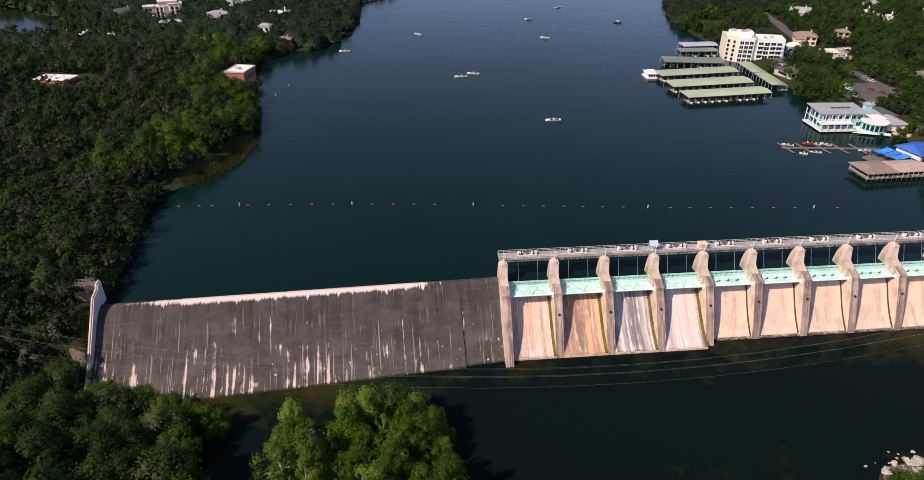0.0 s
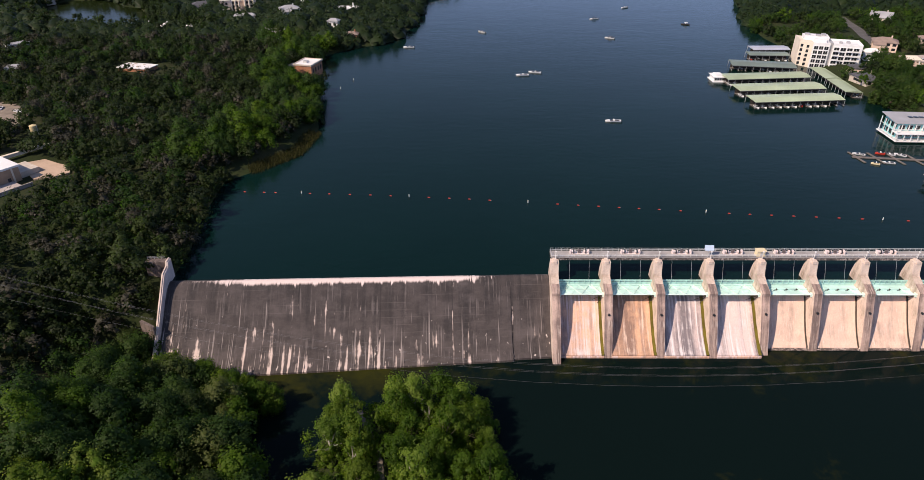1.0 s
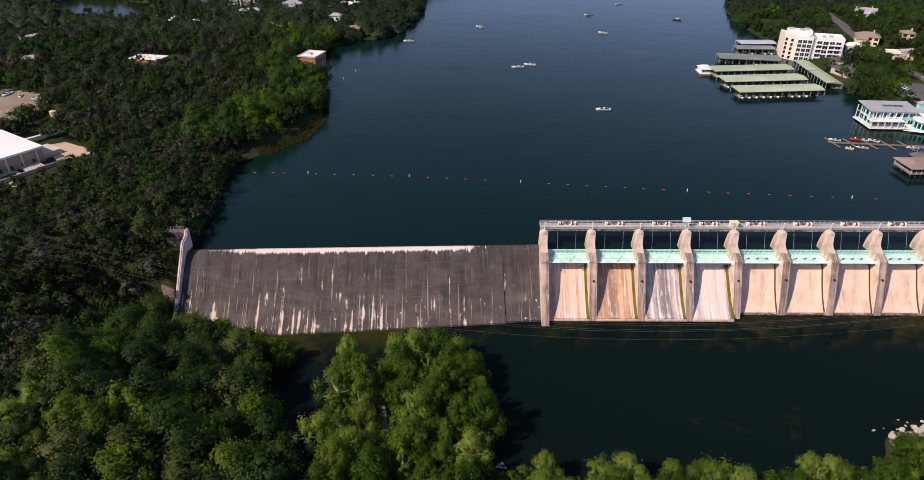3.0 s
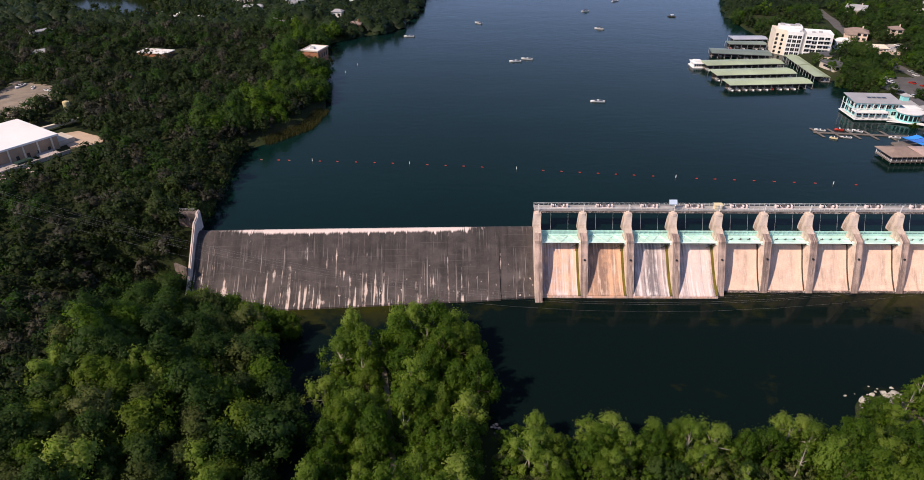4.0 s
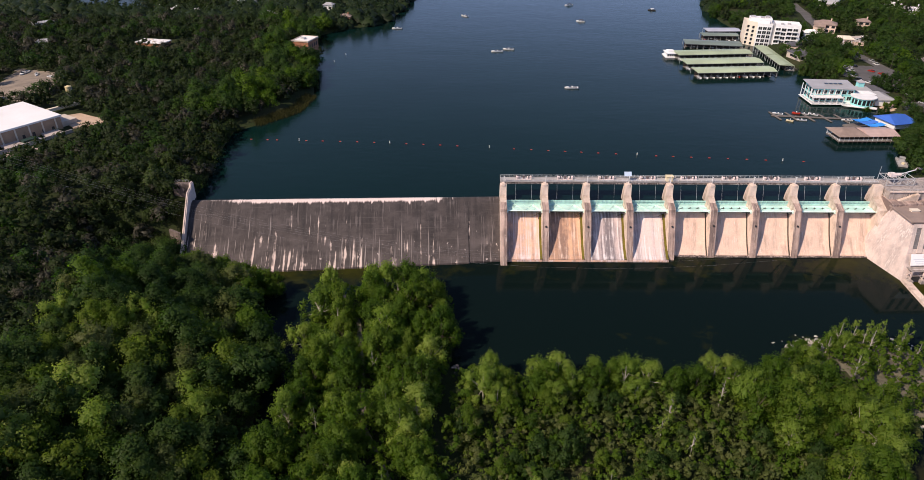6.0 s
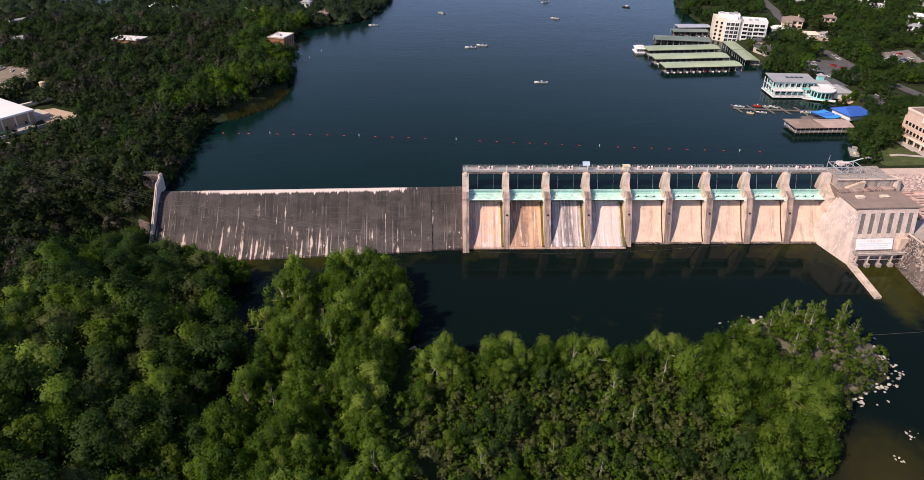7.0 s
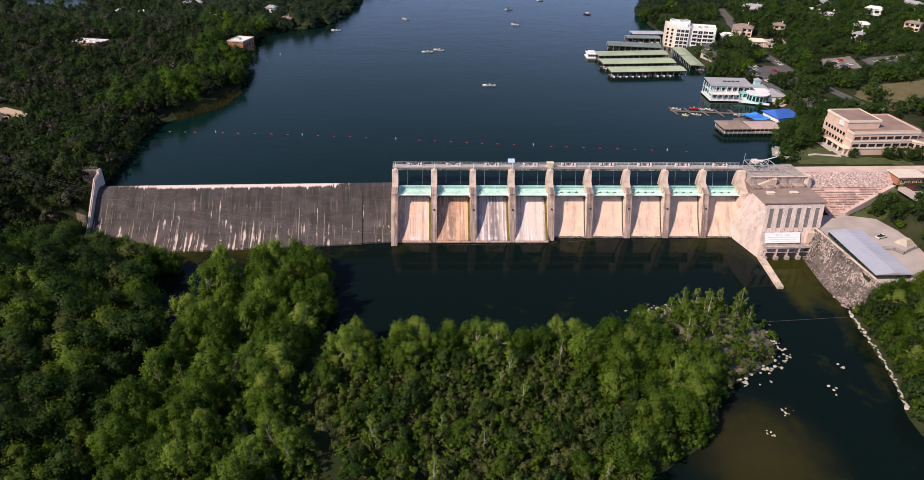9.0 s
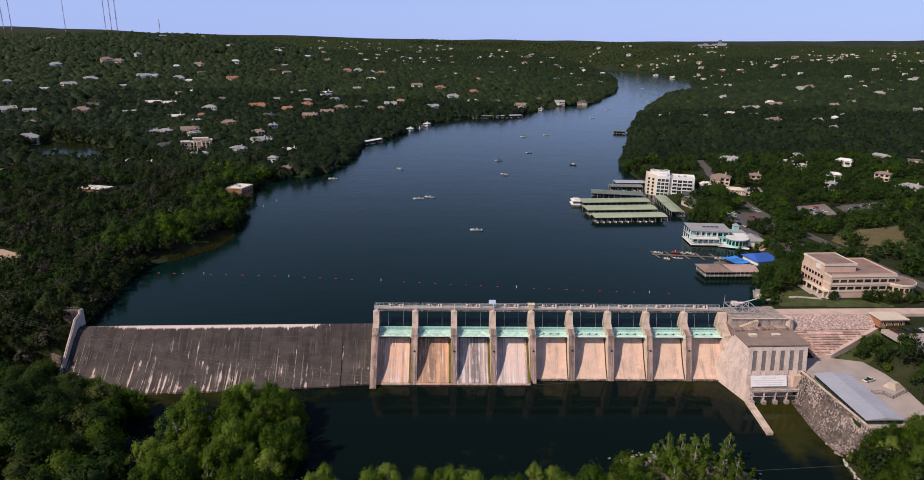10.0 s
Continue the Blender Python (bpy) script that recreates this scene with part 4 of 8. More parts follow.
def jittered(x0, x1, y0, y1, gap, rng):
    xs, ys = np.meshgrid(np.arange(x0, x1, gap), np.arange(y0, y1, gap * 0.9))
    xs = xs + (np.arange(xs.shape[0]) % 2)[:, None] * gap * 0.5
    x = (xs + rng.uniform(-0.38, 0.38, xs.shape) * gap).ravel()
    y = (ys + rng.uniform(-0.38, 0.38, ys.shape) * gap).ravel()
    return x, y


def joined_trees(name, label, x, y, z, radius, height, mat, rng, lobes, per_lobe, leaf, low=0.24, patch=None, cores=True):
    """Woods whose trees cannot be counted: leaf tufts of every tree in one mesh."""
    n = len(x)
    k = lobes
    own = np.repeat(np.arange(n), k)
    th = rng.uniform(0, 6.283, n * k)
    hg = rng.uniform(0.0, 1, n * k)
    wide = np.sin(np.pi * np.clip(hg * 0.76 + 0.24, 0, 1)) ** 0.7
    rr = radius[own] * 0.8 * wide * np.sqrt(rng.uniform(0.1, 1, n * k))
    c = np.stack([x[own] + rr * np.cos(th), y[own] + rr * np.sin(th), z[own] + height[own] * (low + (0.9 - low) * hg)], -1)
    lr = radius[own] * rng.uniform(0.18, 0.48, n * k)
    own2 = np.repeat(np.arange(n * k), per_lobe)
    own3 = own[own2]
    m = len(own2)
    d = rng.normal(size=(m, 3))
    d[:, 2] = d[:, 2] * 0.9 + 0.3
    d /= np.linalg.norm(d, axis=1, keepdims=True)
    pos = c[own2] + d * np.array([1, 1, 1.15]) * (lr[own2] * rng.uniform(0.2, 1.1, m) ** 0.7)[:, None]
    mid = np.stack([x, y, z + height * 0.45], -1)[own3]
    span = np.stack([radius, radius, height * 0.5], -1)[own3]
    soft = d * 0.7 + (pos - mid) / span * 0.8 + np.array([0, 0, 0.35]) + rng.normal(size=(m, 3)) * 0.2
    nor = soft * 0.8 + rng.normal(size=(m, 3)) * 0.5
    v, q, nn = leaf_tris(pos, nor, soft, leaf * radius[own3] * rng.uniform(0.6, 1.3, m), rng)
    tint = rng.uniform(0, 1, n)[own3] * 0.8 + 0.2 * rng.uniform(0, 1, n * k)[own2]
    if patch is not None:
        tint = tint * 0.7 + patch[own3] * 0.6 - 0.15
    tint = np.repeat(tint, 3)
    if cores:
        mids, spans = np.stack([x, y, z + height * 0.45], -1)[own][:, None], np.stack([radius, radius, height * 0.5], -1)[own][:, None]
        cv, cq, cn = lobe_cores(c, lr, np.ones((n * k, 3)), mids, spans, rng)
        v, q, nn = np.concatenate([v, cv]), np.concatenate([q, cq + len(v)]), np.concatenate([nn, cn])
        tint = np.concatenate([tint, np.repeat(tint[:: 3 * per_lobe], 6)])
    me = array_mesh(name, v, q, mat, nn, tint)
    return tagged(new(name, me), label, "woodland", kind="stuff")


def dome_trees(name, label, x, y, z, radius, height, mat, rng, seg, rings, patch):
    """Far woods: one lumpy, uneven crown for each tree, all in one mesh."""
    n = len(x)
    hs = (np.arange(rings) / rings) * 0.85 + 0.05
    rs = np.sin(np.pi * np.clip(hs * 0.72 + 0.24, 0, 1)) ** 0.8
    a = np.arange(seg) * 2 * np.pi / seg
    turn = rng.uniform(0, 6.28, (n, 1, 1))
    lump = rng.uniform(0.58, 1.28, (n, rings, seg))
    rr = radius[:, None, None] * rs[None, :, None] * lump
    ang = a[None, None, :] + turn + rng.uniform(-0.3, 0.3, (n, rings, seg))
    vx = x[:, None, None] + rr * np.cos(ang)
    vy = y[:, None, None] + rr * np.sin(ang)
    vz = z[:, None, None] + height[:, None, None] * (hs[None, :, None] + rng.uniform(-0.09, 0.09, (n, rings, seg)))
    body = np.stack([vx, vy, vz], -1).reshape(n, rings * seg, 3)
    tip = np.stack([x + rng.normal(size=n) * radius * 0.2, y + rng.normal(size=n) * radius * 0.2, z + height], -1)[:, None, :]
    v = np.concatenate([body, tip], 1)
    tris = []
    for k in range(rings):
        for s in range(seg):
            p, q = k * seg + s, k * seg + (s + 1) % seg
            if k == rings - 1:
                tris.append((p, q, rings * seg))
            else:
                tris += [(p, q, q + seg), (p, q + seg, p + seg)]
    per = rings * seg + 1
    f = (np.arange(n) * per)[:, None, None] + np.array(tris)[None]
    tint = np.repeat(rng.uniform(0, 1, n) * 0.62 + patch * 0.5, per)
    mid = np.stack([x, y, z + height * 0.2], -1)[:, None, :]
    span = np.stack([radius, radius, height * 0.8], -1)[:, None, :]
    nor = (v - mid) / span * 0.75 + np.array([0, 0, 0.5]) + rng.normal(size=v.shape) * 0.10
    nor /= np.linalg.norm(nor, axis=2, keepdims=True)
    me = array_mesh(name, v.reshape(-1, 3), f.reshape(-1, 3), mat, nor.reshape(-1, 3), tint)
    return tagged(new(name, me), label, "woodland", kind="stuff")


BARE = []  # outlines kept clear of trees: buildings, roads, car parks


def clear_of(x, y, margin=0.0):
    ok = np.ones(x.shape, bool)
    for poly in BARE:
        ok &= away(poly, x, y) > margin
    return ok


# ---- more materials ----
M_GLASS = material("dark_window_glass", 0.12, 0, 0.6)[0]
M_GLASS.node_tree.nodes["Principled BSDF"].inputs["Base Color"].default_value = (0.018, 0.022, 0.026, 1)
M_LOUVRE = plain("grey_louvre", (0.20, 0.185, 0.18), 0.7, 0.1, 0.4, 2.5)
M_OFFICE = plain("peach_precast_concrete", (0.64, 0.455, 0.36), 0.85, 0, 0.14, 0.4)
M_OFFICE_TRIM = plain("cream_precast_band", (0.72, 0.62, 0.50), 0.8, 0, 0.12, 0.5)
M_OFFICE_ROOF = plain("reddish_gravel_roof", (0.30, 0.20, 0.165), 0.95, 0, 0.3, 0.35)
M_ROCK = plain("pinkish_riprap", (0.66, 0.49, 0.44), 0.95, 0, 0.45, 0.9, 0.4, 0.5)
M_RUBBLE = plain("mottled_rubble_slope", (0.50, 0.37, 0.335), 0.95, 0, 0.75, 3.0)
M_GREYROCK = plain("grey_riprap", (0.36, 0.28, 0.26), 0.95, 0, 0.45, 0.9, 0.4, 0.5)
M_STEP = plain("pink_step_concrete", (0.66, 0.44, 0.38), 0.9, 0, 0.40, 0.9, 0.4, 0.40)
M_CREST = plain("pale_pink_crest_gravel", (0.62, 0.46, 0.39), 0.95, 0, 0.25, 0.4)
M_LOT = plain("pale_concrete_paving", (0.46, 0.39, 0.355), 0.9, 0, 0.25, 0.3)
M_GREYLOT = plain("worn_grey_paving", (0.24, 0.20, 0.18), 0.9, 0, 0.35, 0.3)
M_ASPHALT = plain("worn_asphalt", (0.105, 0.098, 0.095), 0.9, 0, 0.3, 0.4)
M_GRASS = plain("short_grass", (0.068, 0.088, 0.024), 0.95, 0, 0.55, 0.6)
M_DRYGRASS = plain("dry_lawn", (0.135, 0.112, 0.048), 0.95, 0, 0.3, 0.4)
M_DIRT = plain("pale_orange_dirt", (0.50, 0.36, 0.26), 0.95, 0, 0.25, 0.3)
M_METALROOF = plain("blue_grey_metal_roof", (0.50, 0.51, 0.57), 0.45, 0.2, 0.15, 0.25)
M_GREENWALL = plain("dark_green_cladding", (0.018, 0.045, 0.036), 0.6, 0, 0.3, 1)
M_SAGE = plain("sage_green_metal_roof", (0.40, 0.47, 0.31), 0.5, 0.1, 0.22, 0.18, 0.4, 0.2)
M_SAGE_DARK = plain("grey_green_metal_roof", (0.19, 0.235, 0.20), 0.5, 0.1, 0.25, 0.18, 0.4, 0.2)
M_DOCKWOOD = plain("weathered_dock_boards", (0.17, 0.142, 0.125), 0.9, 0, 0.35, 1.2)
M_DARKWOOD = plain("dark_timber", (0.045, 0.035, 0.03), 0.8, 0, 0.3, 2)
M_PAVROOF = plain("brown_shingle_roof", (0.28, 0.205, 0.17), 0.9, 0, 0.25, 0.8)
M_PINKROOF = plain("faded_pink_metal_roof", (0.52, 0.37, 0.33), 0.7, 0.1, 0.2, 0.6)
M_AQUA = plain("aqua_painted_boards", (0.26, 0.66, 0.64), 0.6, 0, 0.12, 0.8)
M_GREYROOF = plain("light_grey_standing_seam_roof", (0.40, 0.39, 0.39), 0.5, 0.1, 0.15, 0.4)
M_CHARCOAL = plain("charcoal_shingle_roof", (0.085, 0.085, 0.095), 0.85, 0, 0.25, 0.8)
M_BLUE = plain("bright_blue_canvas", (0.04, 0.19, 0.64), 0.7, 0, 0.2, 0.4)
M_AZURE = plain("azure_canvas", (0.02, 0.30, 0.85), 0.7, 0, 0.2, 0.4)
M_BLUE_DEEP = plain("blue_fabric_roof", (0.03, 0.12, 0.46), 0.7, 0, 0.2, 0.4)
M_PEACHWALL = plain("peach_render", (0.70, 0.53, 0.42), 0.85, 0, 0.12, 0.5)
M_BRICK = plain("orange_red_brick", (0.40, 0.175, 0.10), 0.9, 0, 0.25, 1.5)
M_TANWALL = plain("tan_brick", (0.42, 0.28, 0.19), 0.9, 0, 0.2, 1.0)
M_WHITEROOF = plain("white_membrane_roof", (0.80, 0.77, 0.74), 0.7, 0, 0.10, 0.15)
M_TANK = plain("cream_tank_paint", (0.62, 0.50, 0.27), 0.6, 0, 0.1, 0.8)
M_TERRACOTTA = plain("terracotta_tile_roof", (0.40, 0.17, 0.105), 0.9, 0, 0.25, 1.0)
M_STONEWALL = plain("pale_limestone_wall", (0.56, 0.48, 0.40), 0.9, 0, 0.2, 0.8)
M_CARS = {n: plain(n + "_car_paint", c, 0.25, 0.2, 0.05, 1) for n, c in
          {"white": (0.75, 0.75, 0.75), "black": (0.015, 0.015, 0.018), "maroon": (0.16, 0.02, 0.025), "silver": (0.42, 0.43, 0.45), "blue": (0.03, 0.08, 0.25), "red": (0.45, 0.03, 0.02)}.items()}
M_TYRE = plain("black_rubber", (0.012, 0.012, 0.012), 0.9, 0, 0.2, 3)
M_REED = leaf_material("yellow_reeds", (0.05, 0.047, 0.015), (0.088, 0.080, 0.026), (0.15, 0.132, 0.046), 0.3)


def frame_on(a, b, z):
    """Pose with x along the wall from a to b and y into the building."""
    ang = math.atan2(b[1] - a[1], b[0] - a[0])
    return Matrix.Translation((a[0], a[1], z)) @ Matrix.Rotation(ang, 4, "Z"), math.hypot(b[0] - a[0], b[1] - a[1])


def window(parent, x, z, w, h, y=0.0, frame_mat=None, depth=0.14, mullions=1, name="window"):
    """A window in a wall of the local y plane, seen from -y: a recessed-looking pane inside a proud frame."""
    f = Geo()
    t = min(0.14, w * 0.1)
    f.box(x - w / 2 - t, x - w / 2, y - depth, y - 0.004, z - t, z + h + t)
    f.box(x + w / 2, x + w / 2 + t, y - depth, y - 0.004, z - t, z + h + t)
    f.box(x - w / 2, x + w / 2, y - depth, y - 0.004, z + h, z + h + t)
    f.box(x - w / 2, x + w / 2, y - depth, y - 0.004, z - t, z)
    for i in range(1, mullions + 1):
        xm = x - w / 2 + w * i / (mullions + 1)
        f.box(xm - 0.04, xm + 0.04, y - depth * 0.7, y - 0.05, z, z + h)
    ob = part(name, f, frame_mat or M_WHITE, parent)
    p = Geo()
    p.box(x - w / 2, x + w / 2, y - 0.045, y - 0.006, z, z + h)
    part("pane", p, M_GLASS, ob)
    return ob


# ---- right abutment and powerhouse ----
def end_abutment():
    root = thing("abutment", "massive tan concrete end abutment beside the last gate", "dam wall")
    prof = pier_profile(-13.6)
    g = Geo()
    g.prism(prof, -1.6, 2.2)
    ob = part("end_pier", g, M_PIER_SIDE, root)
    ob.matrix_basis = GATES @ Matrix.Translation((9 * PITCH, 0, 0))
    w = Geo()
    w.slab([(166, -14.5), (193.5, -12.2), (194.5, 6), (167, 5)], 8, 24.0)
    part("mass_wall", w, M_PIER, root)
    u = Geo()
    u.slab([(167, -9.0), (193.0, -9.6), (194, 5.8), (168, 4.8)], 24.0, 27.4)
    part("upper_wall", u, M_WALL, root)
    c = Geo()
    c.slab([(166.6, -9.5), (193.4, -10.1), (194.2, -8.9), (167.2, -8.3)], 27.4, 27.75)
    part("coping", c, M_PIER_SIDE, root, "pale coping")
    s = Geo()
    for i in range(12):
        s.box(168.8 + i * 0.85, 169.7 + i * 0.85, -11.0, -9.4, 23.2, 23.4 + i * 0.34)
    part("stair", s, M_PIER_SIDE, root)
    r = Geo()
    for i in range(14):
        x = 168 + i * 1.9
        r.beam((x, -9.1, 27.75), (x, -9.15, 28.8), 0.07)
    r.beam((168, -9.1, 28.8), (193, -9.7, 28.8), 0.07)
    part("railing", r, M_STEEL, root)
    e = Geo()
    e.tube((195, -6.5, 20), (195, -6.5, 26.6), 4.2, 3.2, 14)
    part("round_end", e, M_PIER_SIDE, root, "rounded pale concrete end")


end_abutment()


def gantry():
    root = thing("gantry", "grey steel lattice hoist gantry at the end of the walkway", "gantry", Matrix.Translation((168.5, -3.0, 27.75)))
    for y in (0, 6.5):
        t = Geo()
        for z in (0.1, 3.0):
            t.beam((0, y, z), (12.5, y, z), 0.24)
        for i in range(5):
            x = i * 3.1
            t.beam((x, y, 0), (x, y, 3.0), 0.2)
            if i < 4:
                t.beam((x, y, 0.1 if i % 2 else 3.0), (x + 3.1, y, 3.0 if i % 2 else 0.1), 0.16)
        part("truss", t, M_STEEL, root)
    c = Geo()
    for i in range(5):
        c.beam((i * 3.1, 0, 3.0), (i * 3.1, 6.5, 3.0), 0.2)
    part("cross_beam", c, M_STEEL, root)
    h = Geo()
    h.box(2.2, 5.0, 1.8, 4.4, 3.1, 4.5)
    h.tube((5.2, 3.1, 3.8), (7.6, 3.1, 3.8), 0.6, n=10)
    part("winch", h, M_HOIST, root)
    j = Geo()
    j.beam((7, 4.0, 3.4), (15.5, 5.5, 5.0), 0.3)
    part("jib", j, M_WHITE, root)
    p = Geo()
    for x, y in ((0, 0), (0, 6.5)):
        p.beam((x, y, 3.0), (x, y, 6.4), 0.12)
    part("mast", p, M_STEEL, root)


gantry()


def powerhouse():
    root = thing("powerhouse", "pale streaked concrete powerhouse with tall louvred windows and flat brown roof", "powerhouse")
    X0, X1, Y0, Y1, Z1 = 167.2, 194.0, -27.6, -13.4, 22.6
    b = Geo()
    v = [(163.6, -37.4, -1), (190.5, -35.5, -1), (194.5, -12.4, -1), (158.2, -11.9, -1),
         (164.8, -33.2, 9.6), (191.6, -33.0, 9.6), (194.3, Y1 + 0.5, 9.6), (161.0, Y1 + 1, 9.6),
         (X0, Y0, Z1), (X1, Y0, Z1), (X1, Y1, Z1), (X0 - 0.4, Y1, Z1)]
    b.add(v, [(3, 2, 1, 0), (0, 1, 5, 4), (1, 2, 6, 5), (2, 3, 7, 6), (3, 0, 4, 7), (4, 5, 9, 8), (5, 6, 10, 9), (6, 7, 11, 10), (7, 4, 8, 11), (8, 9, 10, 11)])
    part("body", b, M_HOUSE, root)
    r = Geo()
    r.box(X0 - 1.4, X1 + 0.7, Y0 - 0.8, Y1 + 0.6, Z1, Z1 + 0.55)
    part("roof", r, M_ROOFBROWN, root)
    e = Geo()
    for a in ((X0 - 1.5, X1 + 0.8, Y0 - 0.9, Y0 - 0.6), (X0 - 1.5, X1 + 0.8, Y1 + 0.4, Y1 + 0.7)):
        e.box(*a, Z1 + 0.15, Z1 + 0.72)
    for a in ((X0 - 1.5, X0 - 1.2, Y0 - 0.6, Y1 + 0.4), (X1 + 0.5, X1 + 0.8, Y0 - 0.6, Y1 + 0.4)):
        e.box(*a, Z1 + 0.15, Z1 + 0.72)
    part("parapet", e, M_ROOFBROWN, root)
    for x in (173.0, 184.0):
        q = Geo()
        q.box(x - 1.7, x + 1.7, -19.4, -17.6, Z1 + 0.55, Z1 + 1.15)
        q.box(x - 1.9, x + 1.9, -19.6, -17.4, Z1 + 1.15, Z1 + 1.3)
        part("skylight", q, M_OFFICE_TRIM, root, "low cream skylight")
    pl = 7

    def face(z, f):
        """Point on the battered front at height z, f from its west to its east edge."""
        k = (z - 9.6) / (Z1 - 9.6)
        xa, xb = 164.8 + (X0 - 164.8) * k, 191.6 + (X1 - 191.6) * k
        return xa + (xb - xa) * f, -33.2 + (Y0 + 33.2) * k

    def leaning(fa, fb, z0, z1, out, back=0.5):
        g = Geo()
        v = []
        for z in (z0, z1):
            for f, o in ((fa, out), (fb, out), (fb, -back), (fa, -back)):
                x, y = face(z, f)
                v.append((x, y - o, z))
        g.add(v, [(3, 2, 1, 0), (4, 5, 6, 7), (0, 1, 5, 4), (1, 2, 6, 5), (2, 3, 7, 6), (3, 0, 4, 7)])
        return g

    pitch, half = 0.158, 0.040
    for i in range(pl):
        fm = 0.5 + (i - 3) * pitch
        fa, fb = max(0.0, fm - pitch / 2 + half), min(1.0, fm + pitch / 2 - half)
        if i == 0:
            fa, fb = 0.0, 0.5 - 3 * pitch + pitch / 2 - half
        if i == pl - 1:
            fa, fb = 0.5 + 3 * pitch - pitch / 2 + half, 1.0
        part("pilaster", leaning(fa, fb, 11.0, 22.3, 0.35), M_HOUSE, root)
        if i < pl - 1:
            fw = fm + pitch / 2
            wo = part("window", leaning(fw - half + 0.004, fw + half - 0.004, 12.6, 20.6, 0.05), M_LOUVRE, root, "grey louvred window")
            for k in range(9):
                z = 12.9 + k * 0.84
                part("slat", leaning(fw - half + 0.008, fw + half - 0.008, z, z + 0.16, 0.12, 0.0), M_LOUVRE, wo)
            part("lintel", leaning(fw - half, fw + half, 20.65, 22.3, 0.34), M_HOUSE, root)
    # three ribs on the west flank
    for k in range(3):
        g = Geo()
        f0, f1 = 0.2 + k * 0.25, 0.28 + k * 0.25
        def lerp(p, q, f):
            return tuple(a + (c - a) * f for a, c in zip(p, q))
        lo = [lerp((164.8, -33.2, 9.6), (161.0, Y1 + 1, 9.6), f) for f in (f0, f1)]
        hi = [lerp((X0, Y0, Z1), (X0 - 0.4, Y1, Z1), f) for f in (f0, f1)]
        out = Vector((-0.14, -0.10, 0.04))
        g.add([lo[0], lo[1], hi[1], hi[0]] + [tuple(Vector(p) + out) for p in (lo[0], lo[1], hi[1], hi[0])], [(4, 7, 6, 5), (0, 1, 5, 4), (1, 2, 6, 5), (2, 3, 7, 6), (3, 0, 4, 7), (0, 3, 2, 1)])
        part("flank_rib", g, M_HOUSE, root)
    # draft tube bays and service platform
    pf = Geo()
    pf.box(165.5, 187.0, -38.4, -34.2, 5.4, 5.7)
    part("platform", pf, M_WALL, root)
    for x in (166.0, 171.2, 176.4, 181.6, 186.6):
        g = Geo()
        g.beam((x, -38.1, 0.4), (x, -38.1, 5.4), 0.5)
        g.beam((x, -38.1, 5.2), (x, -35.2, 1.6), 0.35)
        part("frame", g, M_HOUSE, root)
        n = Geo()
        n.box(x - 0.9, x + 0.9, -39.5, -35.0, -1, 1.5)
        part("nose_pier", n, M_WALL, root)
    for z in (6.5, 3.4):
        rl = Geo()
        rl.beam((165.5, -38.3, z), (187, -38.3, z), 0.14)
        part("rail", rl, M_HOIST, root)
    for x in (168.6, 173.8, 179.0, 184.1):
        g = Geo()
        g.box(x - 1.6, x + 1.6, -37.9, -36.3, 0.05, 2.6)
        part("bay_opening", g, M_DARKSTEEL, root, "dark draft tube opening")
    dd = Geo()
    dd.box(185.4, 190.2, -35.0, -33.0, 5.8, 11.4)
    part("service_door", dd, M_PEACHWALL, root, "peach coloured service bay")
    for k in range(5):
        g = Geo()
        g.box(187.4, 191.0, -39.0 + k * 0.75, -36.2, 1.2 * k, 1.2 * k + 1.2)
        part("buttress_step", g, M_HOUSE, root)
    return root


powerhouse()

M_BOARD = plain("bright_white_enamel", (0.86, 0.86, 0.86), 0.45, 0, 0.05, 0.6)
sg = thing("warning_sign", "large white warning sign with a red heading on the powerhouse wall", "sign", Matrix.Translation((166.4, -35.4, 6.6)) @ Matrix.Rotation(radians(-21), 4, "X"))
g = Geo()
g.box(0, 16.2, 0, 0.25, 0, 4.8)
part("board", g, M_BOARD, sg)
M_SIGNRED = plain("faded_red_lettering", (0.72, 0.50, 0.50), 0.7, 0, 0.1, 2)
M_SIGNGREY = plain("faded_blue_grey_lettering", (0.66, 0.68, 0.74), 0.7, 0, 0.1, 2)
fc = bpy.data.curves.new("heading", "FONT")
fc.body, fc.size, fc.extrude, fc.align_x, fc.space_character = "DANGER", 1.35, 0.02, "CENTER", 1.35
fo = new("heading_source", fc)
me = bpy.data.meshes.new_from_object(fo.evaluated_get(bpy.context.evaluated_depsgraph_get()))
bpy.data.objects.remove(fo)
me.materials.clear()
me.materials.append(M_SIGNRED)
ob = new("heading", me)
ob.parent = sg
ob.matrix_basis = pose(8.1, -0.03, 3.3, 90)
for k, (a, b_) in enumerate(((1.0, 15.2), (1.8, 14.4), (2.2, 14.0))):
    g = Geo()
    g.box(a, b_, -0.03, 0.0, 2.35 - k * 0.9, 2.72 - k * 0.9)
    part("text_bar", g, M_SIGNGREY, sg)

g = Geo()
g.slab([(160.4, -62.4), (163.0, -62.4), (166.2, -38), (163.4, -37.2)], -2, 1.25)
single("training_wall", g, M_PIER_SIDE, "low pale concrete wall dividing the tailrace", "wall", kind="structure")


